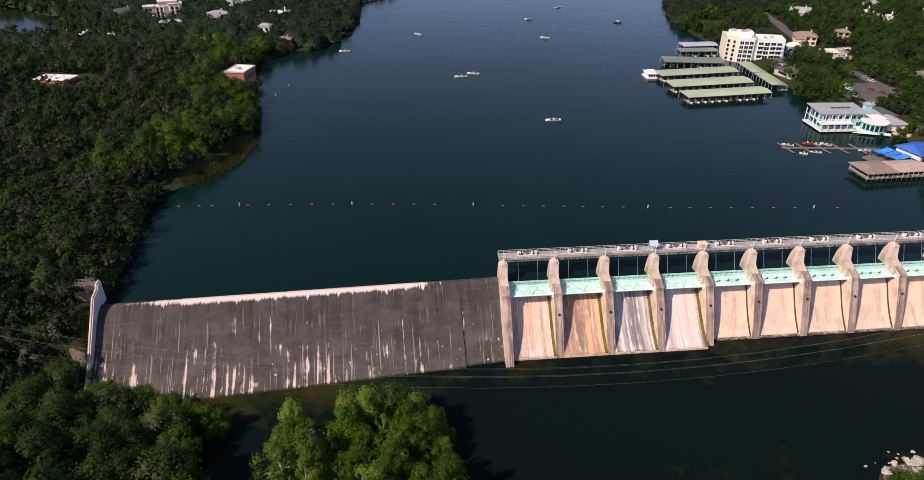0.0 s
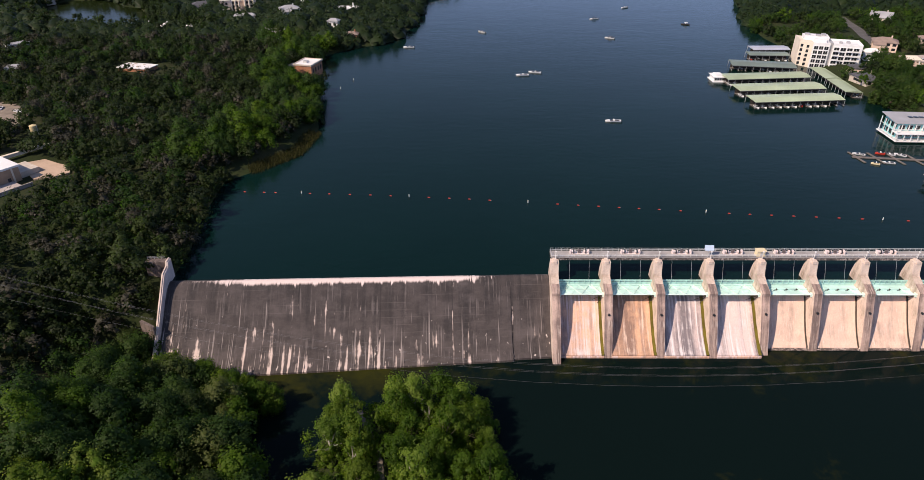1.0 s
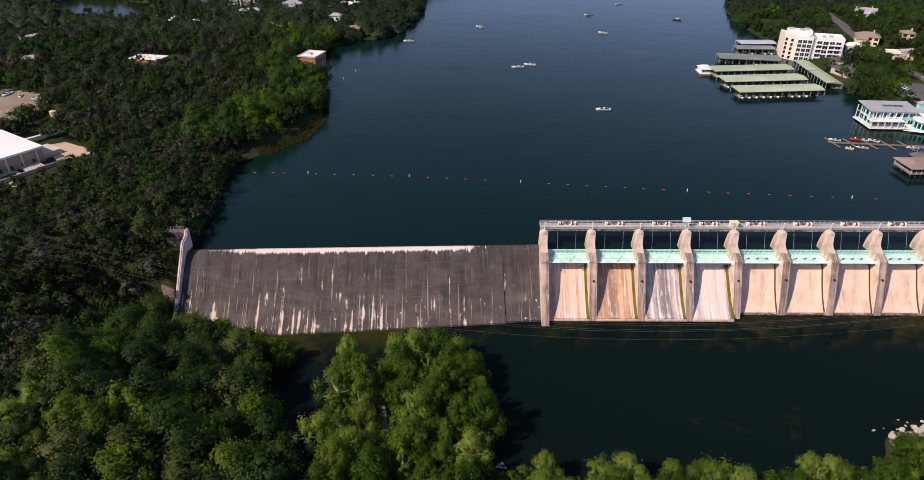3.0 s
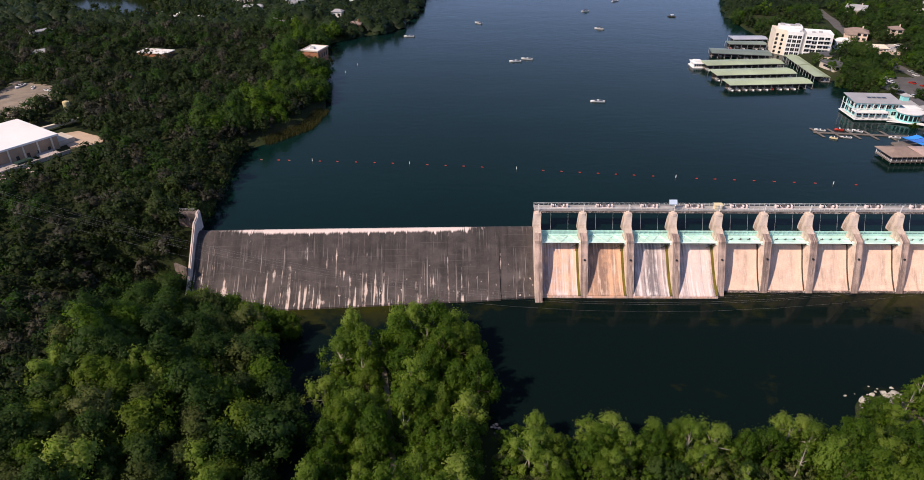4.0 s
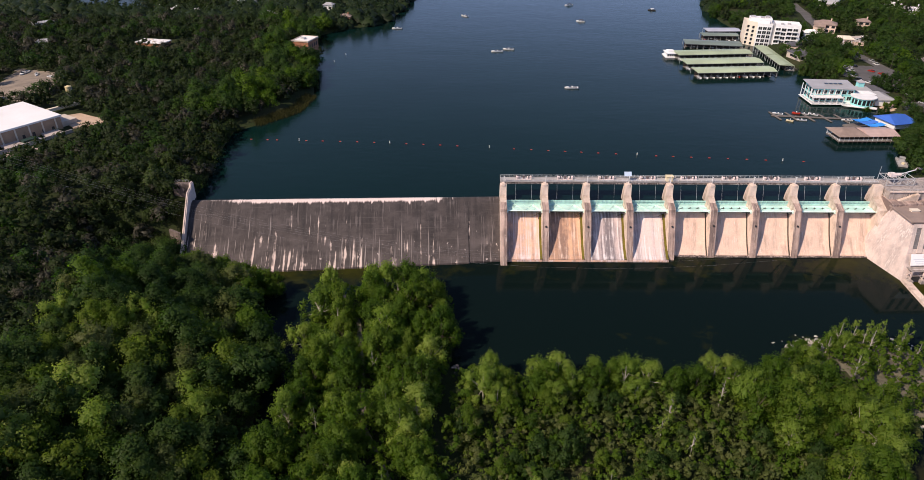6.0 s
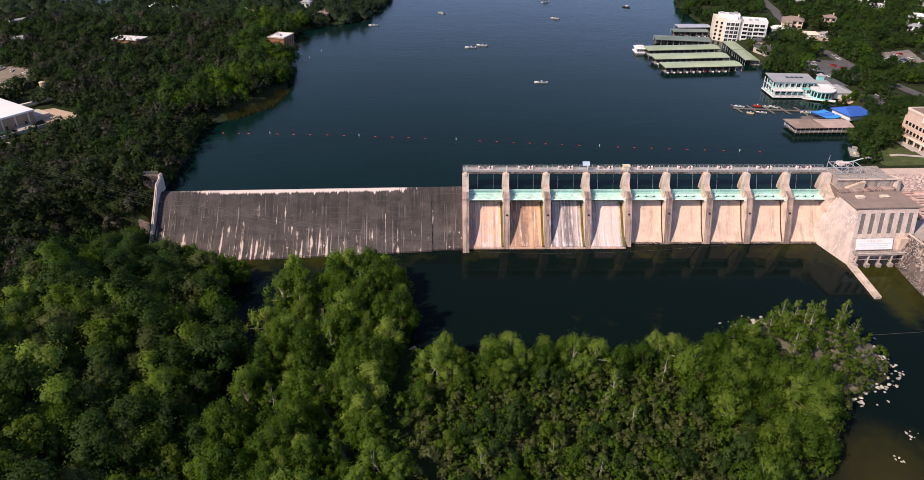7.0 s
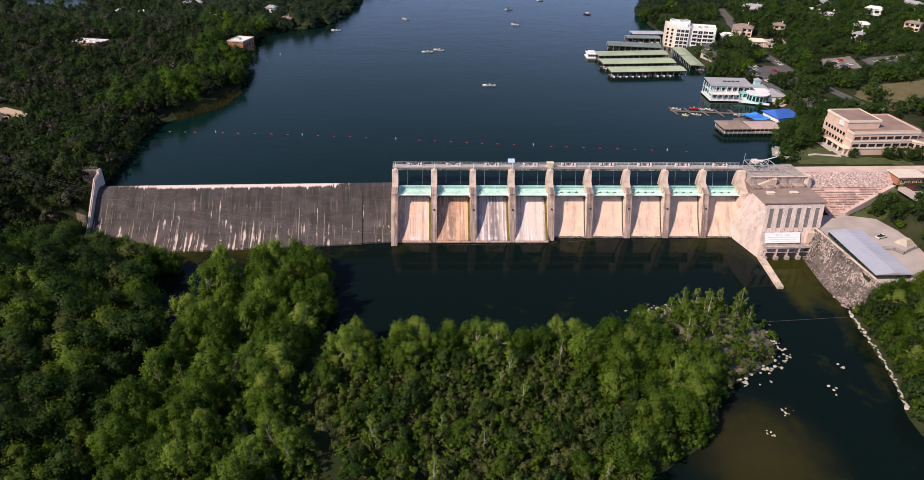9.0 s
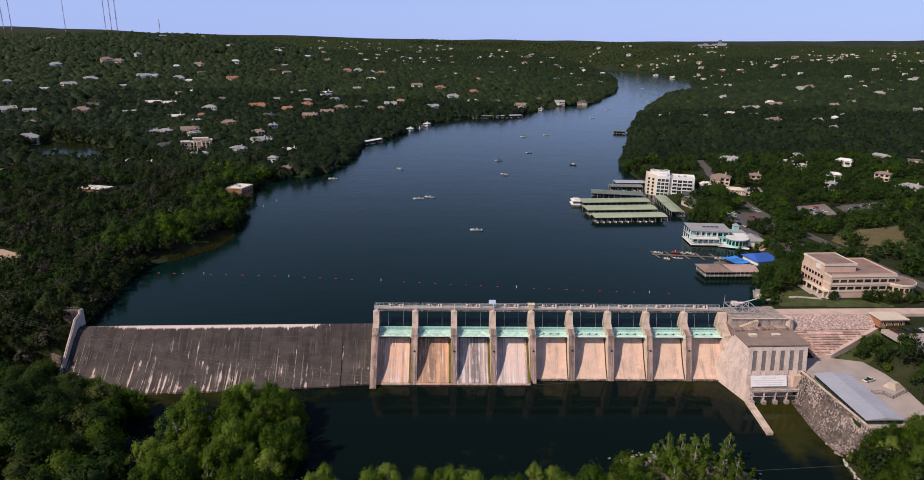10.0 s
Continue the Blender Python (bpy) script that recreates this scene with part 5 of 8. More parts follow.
# ---- terrace, shed, lots ----
def terrace():
    root = thing("terrace_wall", "tall black-streaked concrete retaining wall with pale lime patches", "retaining wall")
    g = Geo()
    g.add([(185.0, -35.8, -1.5), (184.8, -78, -1.5), (189.3, -33.0, 12.6), (190.6, -78, 12.6), (191.2, -33.0, 12.6), (191.6, -78, 12.6), (194, -35, -1.5), (194, -78, -1.5)],
          [(0, 2, 3, 1), (2, 4, 5, 3), (4, 6, 7, 5), (0, 6, 4, 2), (1, 3, 5, 7), (0, 1, 7, 6)])
    part("wall", g, M_DARKWALL, root)
    c = Geo()
    c.add([(189.1, -33.0, 12.6), (190.4, -78, 12.6), (190.2, -33.0, 12.6), (191.4, -78, 12.6), (189.1, -33.0, 12.85), (190.4, -78, 12.85), (190.2, -33.0, 12.85), (191.4, -78, 12.85)],
          [(0, 4, 5, 1), (4, 6, 7, 5), (6, 2, 3, 7), (0, 2, 6, 4), (1, 5, 7, 3)])
    part("coping", c, M_PIER_SIDE, root)
    b = Geo()
    b.slab([(184.2, -37.5), (186.2, -37.5), (185.6, -76), (181.6, -76), (181.2, -60)], -1, 0.9)
    part("toe_ledge", b, M_DARKWALL, root)
    return root


terrace()
g = Geo()
g.slab([(191.0, -33.5), (191.5, -77), (222.5, -74), (228, -40), (224, -24), (206, -18), (194, -22)], 11.2, 11.95)
single("pavement", g, M_LOT, "pale worn concrete yard beside the shed", "pavement", kind="structure")


def shed():
    root = thing("shed", "long low shed with blue-grey metal roof and dark green walls", "shed", Matrix.Translation((191.9, -38, 11.95)) @ Matrix.Rotation(radians(-1.5), 4, "Z"))
    w = Geo()
    w.box(0.5, 15.0, -36.2, -0.4, 0, 2.1)
    part("wall", w, M_GREENWALL, root)
    r = Geo()
    r.add([(0, -36.8, 2.1), (15.6, -36.8, 2.1), (15.6, 0, 2.1), (0, 0, 2.1), (0, -36.8, 2.3), (15.6, -36.8, 2.3), (15.6, 0, 2.3), (0, 0, 2.3), (7.8, -36.8, 3.1), (7.8, 0, 3.1)],
          [(3, 2, 1, 0), (0, 1, 5, 8, 4), (2, 3, 7, 9, 6), (1, 2, 6, 5), (3, 0, 4, 7), (4, 8, 9, 7), (8, 5, 6, 9)])
    part("roof", r, M_METALROOF, root)
    for k in range(23):
        s = Geo()
        y = -36.5 + k * 1.6
        s.beam((0.05, y, 2.34), (7.8, y, 3.14), 0.08)
        s.beam((7.8, y, 3.14), (15.55, y, 2.34), 0.08)
        part("roof_seam", s, M_METALROOF, root)
    for k in range(12):
        g = Geo()
        y = -3.0 - k * 2.75
        g.box(0.42, 0.5, y - 0.8, y + 0.8, 0.8, 1.7)
        part("window", g, M_GLASS, root)
    for k in range(4):
        g = Geo()
        g.box(2.2 + k * 3.4, 3.8 + k * 3.4, -36.28, -36.2, 0.7, 1.7)
        part("window", g, M_GLASS, root)


shed()


def car(m, paint, label, pickup=False):
    root = thing("pickup" if pickup else "car", label, "pickup" if pickup else "car", m, "parked cars")
    L, W = (5.6, 1.95) if pickup else (4.6, 1.82)
    b = Geo()
    prof = [(-L / 2, 0.35), (L / 2, 0.35), (L / 2, 0.8), (L / 2 - 0.15, 0.95), (-L / 2 + 0.1, 1.0), (-L / 2, 0.85)]
    b.prism(prof, -W / 2, W / 2)
    part("body", b, paint, root)
    c = Geo()
    cab = [(-0.2, 0.97), (1.5, 0.97), (0.95, 1.65), (-0.1, 1.7)] if pickup else [(-1.9, 0.97), (1.2, 0.97), (0.5, 1.48), (-1.3, 1.5)]
    c.prism(cab, -W / 2 + 0.12, W / 2 - 0.12)
    part("window", c, M_GLASS, root)
    t = Geo()
    t.prism([(cab[3][0] + 0.05, cab[3][1] - 0.02), (cab[2][0] - 0.05, cab[2][1] - 0.02), (cab[2][0] - 0.1, cab[2][1] + 0.06), (cab[3][0] + 0.1, cab[3][1] + 0.06)], -W / 2 + 0.16, W / 2 - 0.16)
    part("roof", t, paint, root)
    if pickup:
        d = Geo()
        d.box(-W / 2 + 0.15, W / 2 - 0.15, -L / 2 + 0.15, -0.3, 0.98, 1.03)
        part("bed", d, M_DARKSTEEL, root)
    for sx in (-1, 1):
        for sy in (-1, 1):
            w = Geo()
            w.tube((sx * W / 2 - sx * 0.22, sy * L * 0.3, 0.34), (sx * W / 2 + sx * 0.01, sy * L * 0.3, 0.34), 0.34, n=10)
            part("wheel", w, M_TYRE, root)
    return root


def cars(rows, z=None):
    for x, y, turn, colour in rows:
        zz = float(ground_height(np.array([x]), np.array([y]))[0]) + 0.06 if z is None else z
        m = Matrix.Translation((x, y, zz)) @ Matrix.Rotation(radians(turn), 4, "Z")
        key = (colour,)
        if key in CAR_SETS:
            copy_thing(CAR_SETS[key], m)
        else:
            CAR_SETS[key] = car(m, M_CARS[colour], colour + " parked car on pale paving")


CAR_SETS = {}
car(Matrix.Translation((215.0, -41.6, 12.0)) @ Matrix.Rotation(radians(-70), 4, "Z"), M_CARS["white"], "white pickup parked in the concrete yard", True)


def fence(points, z, label):
    root = thing("fence", label, "fence")
    for (x0, y0), (x1, y1) in zip(points, points[1:]):
        n = max(1, int(math.hypot(x1 - x0, y1 - y0) / 2.4))
        for i in range(n + 1):
            g = Geo()
            x, y = x0 + (x1 - x0) * i / n, y0 + (y1 - y0) * i / n
            g.beam((x, y, z), (x, y, z + 1.8), 0.09)
            part("post", g, M_DARKSTEEL, root)
        r = Geo()
        for h in (0.3, 1.0, 1.75):
            r.beam((x0, y0, z + h), (x1, y1, z + h), 0.07)
        part("rail", r, M_DARKSTEEL, root)
        for i in range(n * 5):
            p = Geo()
            x, y = x0 + (x1 - x0) * (i + 0.5) / (n * 5), y0 + (y1 - y0) * (i + 0.5) / (n * 5)
            p.beam((x, y, z + 0.3), (x, y, z + 1.75), 0.035)
            part("pale", p, M_DARKSTEEL, root)


fence([(208.9, -51.8), (213.5, -52.8), (215.4, -56.4), (222.4, -52.5), (227.0, -50.5)], 11.95, "black steel railing round a sunken yard")
g = Geo()
for k in range(6):
    g.box(-3.2 + k * 0.3, 3.2 - k * 0.3, -2.6 + k * 0.25, 2.6 - k * 0.25, k * 0.35, k * 0.35 + 0.35)
single("material_pile", g, M_STONEWALL, "pale heap of stacked stone blocks in the yard", "pile", Matrix.Translation((222.5, -46.5, 11.95)) @ Matrix.Rotation(0.5, 4, "Z"))


def utility_pole(x, y, z, h, lean=0.0):
    root = thing("utility_pole", "dark wooden utility pole with crossarm", "utility pole", pose(x, y, z, 0, lean, 0), "utility poles")
    p = Geo()
    p.tube((0, 0, -0.5), (0, 0, h), 0.2, 0.13, 8)
    part("pole", p, M_DARKWOOD, root)
    a = Geo()
    a.beam((-1.3, 0, h - 0.8), (1.3, 0, h - 0.8), 0.14)
    part("crossarm", a, M_DARKWOOD, root)
    for s in (-1.1, 0.0, 1.1):
        i = Geo()
        i.tube((s, 0, h - 0.73), (s, 0, h - 0.42), 0.07, 0.05)
        part("insulator", i, M_STEEL, root)


for x, y, z, h in ((219.5, -72, 11.9, 11), (226, -58, 12.5, 11), (262, 105, 24.3, 11), (290, 190, 25.5, 11)):
    utility_pole(x, y, z, h)

# wires across the river
M_WIRE = plain("dull_grey_cable", (0.30, 0.29, 0.29), 0.6, 0.2, 0.1, 1)
wires = [(-44, 0.0), (-46.5, 2.6), (-48.0, 0.6), (-50.5, 3.2), (-53.0, 1.2)]
for y, dz in wires:
    g = Geo()
    pts = []
    for i in range(41):
        x = -420 + 900 * i / 40
        pts.append((x, y, 17.5 + dz + 9.2e-4 * (x - 45) ** 2))
    g.wire(pts, 0.010)
    single("power_cable", g, M_WIRE, "thin grey overhead cable spanning the river", "cable", group="overhead cables")


# ---- embankment ----
def embankment():
    root = thing("embankment", "pinkish stone embankment with a gravelled crest", "embankment", kind="structure")
    c = Geo()
    c.slab([(194.5, -0.2), (243, -1.0), (300, -1.2), (300, 5.6), (190, 6.4)], 22.0, 25.7)
    part("crest", c, M_CREST, root)
    s = Geo()
    s.add([(194.5, 0, 25.6), (243, -0.8, 25.6), (239.0, -8.6, 21.0), (198.0, -8.4, 21.0), (194.5, 0, 18), (243, -0.8, 18), (239, -8.6, 18), (198, -8.4, 18)],
          [(3, 2, 1, 0), (0, 1, 5, 4), (1, 2, 6, 5), (2, 3, 7, 6), (3, 0, 4, 7)])
    part("slope", s, M_RUBBLE, root)
    return root


embankment()


def rocks(name, label, spots, mat, seed, lo=0.35, hi=0.9):
    r = np.random.RandomState(seed)
    shapes = []
    for i in range(5):
        g = Geo()
        p = [Vector(v) for v in ((1, 0, 0), (-1, 0, 0), (0, 1, 0), (0, -1, 0), (0, 0, 1), (0, 0, -1), (0.7, 0.7, 0.4), (-0.7, 0.7, 0.3), (0.7, -0.7, 0.35), (-0.7, -0.7, 0.45))]
        bm = bmesh.new()
        for q in p:
            bm.verts.new(q * r.uniform(0.75, 1.15))
        bmesh.ops.convex_hull(bm, input=bm.verts)
        me = bpy.data.meshes.new("rock")
        bm.to_mesh(me)
        bm.free()
        me.materials.append(mat)
        shapes.append(me)
    root = thing(name, label, "rocks", kind="structure")
    for x, y, z in spots:
        o = new("rock", shapes[r.randint(5)])
        o.parent = root
        sz = r.uniform(lo, hi)
        o.matrix_basis = pose(x, y, z, r.uniform(-25, 25), r.uniform(-25, 25), r.uniform(0, 360)) @ Matrix.Diagonal((sz * 1.2, sz, sz * 0.7, 1))


r_ = np.random.RandomState(3)
spots = []
for i in range(280):
    u, w = r_.uniform(), r_.uniform()
    xa, xb = 194.5 + (198 - 194.5) * w, 243 + (239 - 243) * w
    spots.append((xa + (xb - xa) * u, -0.4 - 8.0 * w, 25.55 - 4.55 * w))
rocks("riprap", "grey and pink riprap boulders on the embankment slope", spots, M_ROCK, 4, 0.28, 0.62)

# dark brown that paints the shadow lines between the steps
M_TREADSHADE = plain("dark_brown_tread_shade", (0.12, 0.075, 0.06), 0.95, 0, 0.4, 0.8)
st = thing("steps", "pink terraced concrete steps down the embankment", "steps", kind="structure")
for k in range(10):
    z = 21.0 - k * 0.72
    y = -8.5 - k * 1.15
    xr = 237.5 - k * 2.9
    xl = 198.0 + k * 0.6
    cuts = sorted([xl, xr] + [xl + (xr - xl) * (i + r_.uniform(0.2, 0.8)) / 4 for i in range(4)])
    for xa, xb in zip(cuts, cuts[1:]):
        dy, dz = r_.uniform(-0.07, 0.06), r_.uniform(-0.03, 0.02)
        g = Geo()
        g.prism([(y - 1.35 + dy, z - 2.4), (y + 0.3, z - 2.4), (y + 0.3, z + dz), (y - 0.85 + dy, z + dz), (y - 1.0 + dy, z + dz - 0.1), (y - 1.1 + dy, z - 1.0)], xa + 0.01, xb - 0.01)
        step_ob = part("step", g, M_STEP, st)
        # thin dark strip at the back of the tread, a painted shadow line
        if r_.uniform() < 0.85:
            g = Geo()
            a0, a1 = xa + r_.uniform(0.0, 0.5), xb - r_.uniform(0.0, 0.5)
            if a1 > a0 + 0.4:
                g.box(a0, a1, y - r_.uniform(0.35, 0.6), y + 0.28, z + dz + 0.004, z + dz + 0.05)
                part("silt", g, M_TREADSHADE, step_ob, "dark strip painted as the shadow line at the back of the tread")
g = Geo()
g.add([(237.5, -8, 21.6), (240.5, -8.5, 21.8), (211, -20.5, 13.8), (207.5, -20.5, 13.6), (237.5, -8, 18), (240.5, -8.5, 18), (211, -20.5, 10), (207.5, -20.5, 10)],
      [(3, 2, 1, 0), (0, 1, 5, 4), (1, 2, 6, 5), (2, 3, 7, 6), (3, 0, 4, 7)])
single("step_edge", g, M_CREST, "rough pale stone edge beside the steps", "wall", kind="structure")


def booth():
    root = thing("gatehouse", "small brick gatehouse with overhanging flat cream roof", "gatehouse", Matrix.Translation((246.5, -5.6, 22.2)))
    b = Geo()
    b.box(-6.2, 6.2, -3.6, 4.0, 0, 4.2)
    part("wall", b, M_BRICK, root)
    r = Geo()
    r.box(-7.2, 7.2, -4.8, 4.8, 4.2, 4.65)
    part("roof", r, M_OFFICE_TRIM, root)
    for x in (-3.8, 0.2, 4.0):
        window(root, x, 1.0 if x else 0.1, 1.6, 1.9, -3.6, M_OFFICE_TRIM)
    return root


booth()
g = Geo()
g.slab([(240, -11), (242, -42), (300, -45), (300, -4), (262, -3), (258, -11)], 20.5, 22.2)
single("pavement", g, M_LOT, "pale paved car park by the gatehouse", "pavement", kind="structure")
cars([(244.5, -14, 8, "maroon"), (250.5, -14, 5, "black"), (255.3, -14, 2, "black"), (259.2, -14, 4, "white"), (263.6, -14, 3, "blue"), (249, -30, 60, "black")], 22.22)


# ---- office ----
def office():
    root = thing("office_building", "three-storey peach concrete office block with ribbon windows and flat roofs", "office building", Matrix.Translation((234.6, 23.6, 24.0)) @ Matrix.Rotation(radians(1.5), 4, "Z") @ Matrix.Diagonal((0.89, 0.9, 1.02, 1)))
    W, D, H = 40.5, 29, 12.4
    floors = ((0, 3.4), (4.6, 7.2), (8.4, 11.0))
    b = Geo()
    b.box(0, W, 0, D, 0, H)
    part("wall", b, M_OFFICE, root)
    u = Geo()
    u.box(-0.8, 19.0, 6.5, 27, H, H + 4.0)
    u.box(-0.8, 0.0, 6.5, 27, 4.4, H)
    part("upper_storey", u, M_OFFICE, root)
    for nm, z, o in (("roof_band", H - 0.9, 0.35), ("floor_band", 7.3, 0.3), ("floor_band", 3.6, 0.3)):
        g = Geo()
        t = 0.9 if nm == "roof_band" else 0.8
        g.box(-o, W + o, -o, -0.004, z, z + t)
        g.box(-o, -0.004, 0, 6.4, z, z + t)
        g.box(W + 0.004, W + o, 0, D, z, z + t)
        part(nm, g, M_OFFICE_TRIM, root, "cream concrete band")
    g = Geo()
    g.box(-1.2, 19.4, 6.1, 6.5, H + 3.3, H + 4.5)
    g.box(-1.2, 19.4, 27, 27.4, H + 3.3, H + 4.5)
    g.box(-1.2, -0.8, 6.5, 27, H + 3.3, H + 4.5)
    g.box(19.0, 19.4, 6.5, 27, H + 3.3, H + 4.5)
    part("parapet", g, M_OFFICE_TRIM, root)
    g = Geo()
    g.box(-0.8, 19.0, 6.5, 27, H + 4.0, H + 4.1)
    part("upper_roof", g, M_OFFICE_ROOF, root)
    g = Geo()
    for a in ((0.1, 40.4, 0.1, 6.0), (19.5, 40.4, 6.0, 28.9)):
        g.box(*a, H, H + 0.12)
    part("roof", g, M_OFFICE_ROOF, root)
    g = Geo()
    g.box(0, W, -0.1, 0.3, H, H + 0.8)
    g.box(W - 0.3, W, 0.3, D, H, H + 0.8)
    g.box(19.5, W - 0.3, D - 0.3, D, H, H + 0.8)
    part("parapet", g, M_OFFICE, root)
    g = Geo()
    g.box(-1.6, 2.2, 10.0, 13.4, H + 0.6, H + 3.0)
    part("balcony_screen", g, M_WHITE, root, "white corner balcony screen")
    for z in (4.7, 8.6):
        for k in range(8):
            window(root, 2.8 + k * 5.0, z, 4.0, 1.6, -0.03, M_OFFICE, 0.1, 0)
    for z in (0.6, 4.7, 8.6):
        for k in range(7):
            g = Geo()
            y = 7.6 + k * 2.9
            x = -0.86
            g.box(x - 0.05, x, y - 0.9, y + 0.9, z, z + 1.7)
            part("window", g, M_GLASS, root)
    for k in range(4):
        g = Geo()
        g.box(-2.6, -2.0, 1.0 + k * 5.5, 1.9 + k * 5.5, 0, 3.4)
        part("column", g, M_OFFICE_TRIM, root)
    g = Geo()
    g.box(-3.0, -0.02, 0.5, 19, 3.4, 3.8)
    part("canopy", g, M_OFFICE_TRIM, root)
    rt = Geo()
    rt.tube((W + 5.0, 4.0, 0), (W + 5.0, 4.0, 7.2), 9.0, n=28)
    part("rotunda", rt, M_OFFICE, root, "low round wing")
    rc = Geo()
    rc.tube((W + 5.0, 4.0, 7.2), (W + 5.0, 4.0, 8.2), 9.4, n=28)
    part("rotunda_band", rc, M_OFFICE_TRIM, root)
    rr = Geo()
    rr.tube((W + 5.0, 4.0, 8.2), (W + 5.0, 4.0, 8.3), 8.8, n=28)
    part("rotunda_roof", rr, M_OFFICE_ROOF, root)
    for k in range(9):
        a = radians(-150 + k * 18)
        g = Geo()
        g.box(-0.9, 0.9, -0.06, 0.1, 4.2, 6.2, Matrix.Translation((W + 5 + 9.0 * math.cos(a), 4 + 9.0 * math.sin(a), 0)) @ Matrix.Rotation(a + math.pi / 2, 4, "Z"))
        part("window", g, M_GLASS, root)


office()
g = Geo()
g.slab([(228, 18), (238, 14), (240, 31), (236.5, 56), (231, 56)], 22.5, 23.4)
single("pavement", g, M_LOT, "pale forecourt paving beside the office", "pavement", kind="structure")
g = Geo()
g.slab([(206, 16), (232, 14), (230, 38), (216, 36)], 20, 23.7)
single("lawn", g, M_GRASS, "mown green lawn by the office", "lawn", kind="structure")


# ---- lakeside restaurants ----
def restaurant():
    root = thing("restaurant", "white and aqua two-storey lakeside restaurant on piles", "restaurant", Matrix.Translation((205.5, 131, 20.6)) @ Matrix.Rotation(radians(-4), 4, "Z"))
    fl = Geo()
    fl.box(-1.5, 28, -2.5, 17.5, 0, 0.4)
    part("deck", fl, M_WHITE, root)
    for i in range(8):
        for y in (-2.0, 6, 15):
            g = Geo()
            g.tube((i * 3.8 - 1, y, -3), (i * 3.8 - 1, y, 0), 0.18)
            part("pile", g, M_DARKWOOD, root)
    b = Geo()
    b.box(1.2, 26, 3.6, 16.6, 0.4, 8.2)
    part("wall", b, M_AQUA, root)
    r = Geo()
    r.add([(-1.0, 2.0, 8.6), (27, 2.0, 8.2), (27, 18, 9.6), (-1.0, 18, 9.9), (-1.0, 2.0, 8.9), (27, 2.0, 8.5), (27, 18, 9.9), (-1.0, 18, 10.2)],
          [(3, 2, 1, 0), (4, 5, 6, 7), (0, 1, 5, 4), (1, 2, 6, 5), (2, 3, 7, 6), (3, 0, 4, 7)])
    part("roof", r, M_GREYROOF, root)
    for k in range(4):
        s = Geo()
        s.box(9.5 + k * 2.9, 11.6 + k * 2.9, 9.5, 11.5, 9.45, 9.75)
        part("skylight", s, M_GLASS, root)
    p2 = Geo()
    p2.box(-1.5, 17.5, -2.6, 3.6, 4.1, 4.4)
    part("balcony_roof", p2, M_WHITE, root)
    for z0, z1 in ((0.4, 4.1), (4.4, 8.4)):
        for i in range(6):
            g = Geo()
            x = -1.2 + i * 3.7
            g.box(x, x + 0.35, -2.3 if z0 < 1 else 2.2, (-2.3 if z0 < 1 else 2.2) + 0.35, z0, z1)
            part("post", g, M_WHITE, root)
        for i in range(5):
            g = Geo()
            g.box(-1.2, -0.85, -1.0 + i * 4.2, -0.65 + i * 4.2, z0, z1)
            part("post", g, M_WHITE, root)
    for z in (0.4, 4.4):
        g = Geo()
        yy = -2.3 if z < 1 else 2.3
        g.box(-1.2, 17, yy, yy + 0.1, z + 0.8, z + 1.05)
        g.box(-1.2, -1.1, yy, 16.5, z + 0.8, z + 1.05)
        part("railing", g, M_WHITE, root)
    for z in (1.0, 5.0):
        for k in range(6):
            window(root, 3.6 + k * 4.0, z, 2.8, 2.3, 3.57, M_WHITE, 0.14, 1)
        for k in range(4):
            g = Geo()
            g.box(1.12, 1.2, 4.6 + k * 3.1, 6.9 + k * 3.1, z, z + 2.4)
            part("window", g, M_GLASS, root)
    # round bar pavilion
    c = Geo()
    c.tube((29.5, -1.5, 0.4), (29.5, -1.5, 5.2), 6.6, n=18)
    part("round_bar", c, M_AQUA, root, "round aqua bar")
    c2 = Geo()
    c2.tube((29.5, -1.5, 5.2), (29.5, -1.5, 5.7), 7.4, n=18)
    part("round_roof", c2, M_WHITE, root, "flat white round roof")
    for k in range(9):
        a = radians(-170 + k * 20)
        g = Geo()
        g.box(-0.8, 0.8, -0.08, 0.05, 1.4, 4.4, Matrix.Translation((29.5 + 6.6 * math.cos(a), -1.5 + 6.6 * math.sin(a), 0)) @ Matrix.Rotation(a + math.pi / 2, 4, "Z"))
        part("window", g, M_GLASS, root)
    wk = Geo()
    wk.slab([(16, -4.5), (34, -11), (36, -8), (27, -2)], 0, 0.35)
    part("boardwalk", wk, M_WHITE, root)
    for (x0, x1, y0, y1, z, m_) in ((27, 41, 8, 22, 4.6, M_GREYROOF), (36, 48, -4, 10, 4.0, M_GREYROOF), (30, 38, 2, 9, 5.6, M_WHITE), (41, 52, 12, 24, 3.8, M_CHARCOAL)):
        w = Geo()
        w.box(x0, x1, y0, y1, 0.2, z)
        part("rear_wing", w, M_WHITE, root)
        h = Geo()
        h.hip(x0, x1, y0, y1, z + 0.02, 2.2 if m_ is not M_WHITE else 0.8, 3.2, 0.6)
        part("wing_roof", h, m_, root)
    t = Geo()
    t.box(33.0, 36.5, 14, 17.5, 6, 9.5)
    part("cupola", t, M_AQUA, root)
    th = Geo()
    th.hip(33.0, 36.5, 14, 17.5, 9.52, 1.5, 1.9, 0.4)
    part("cupola_roof", th, M_GREYROOF, root)


restaurant()


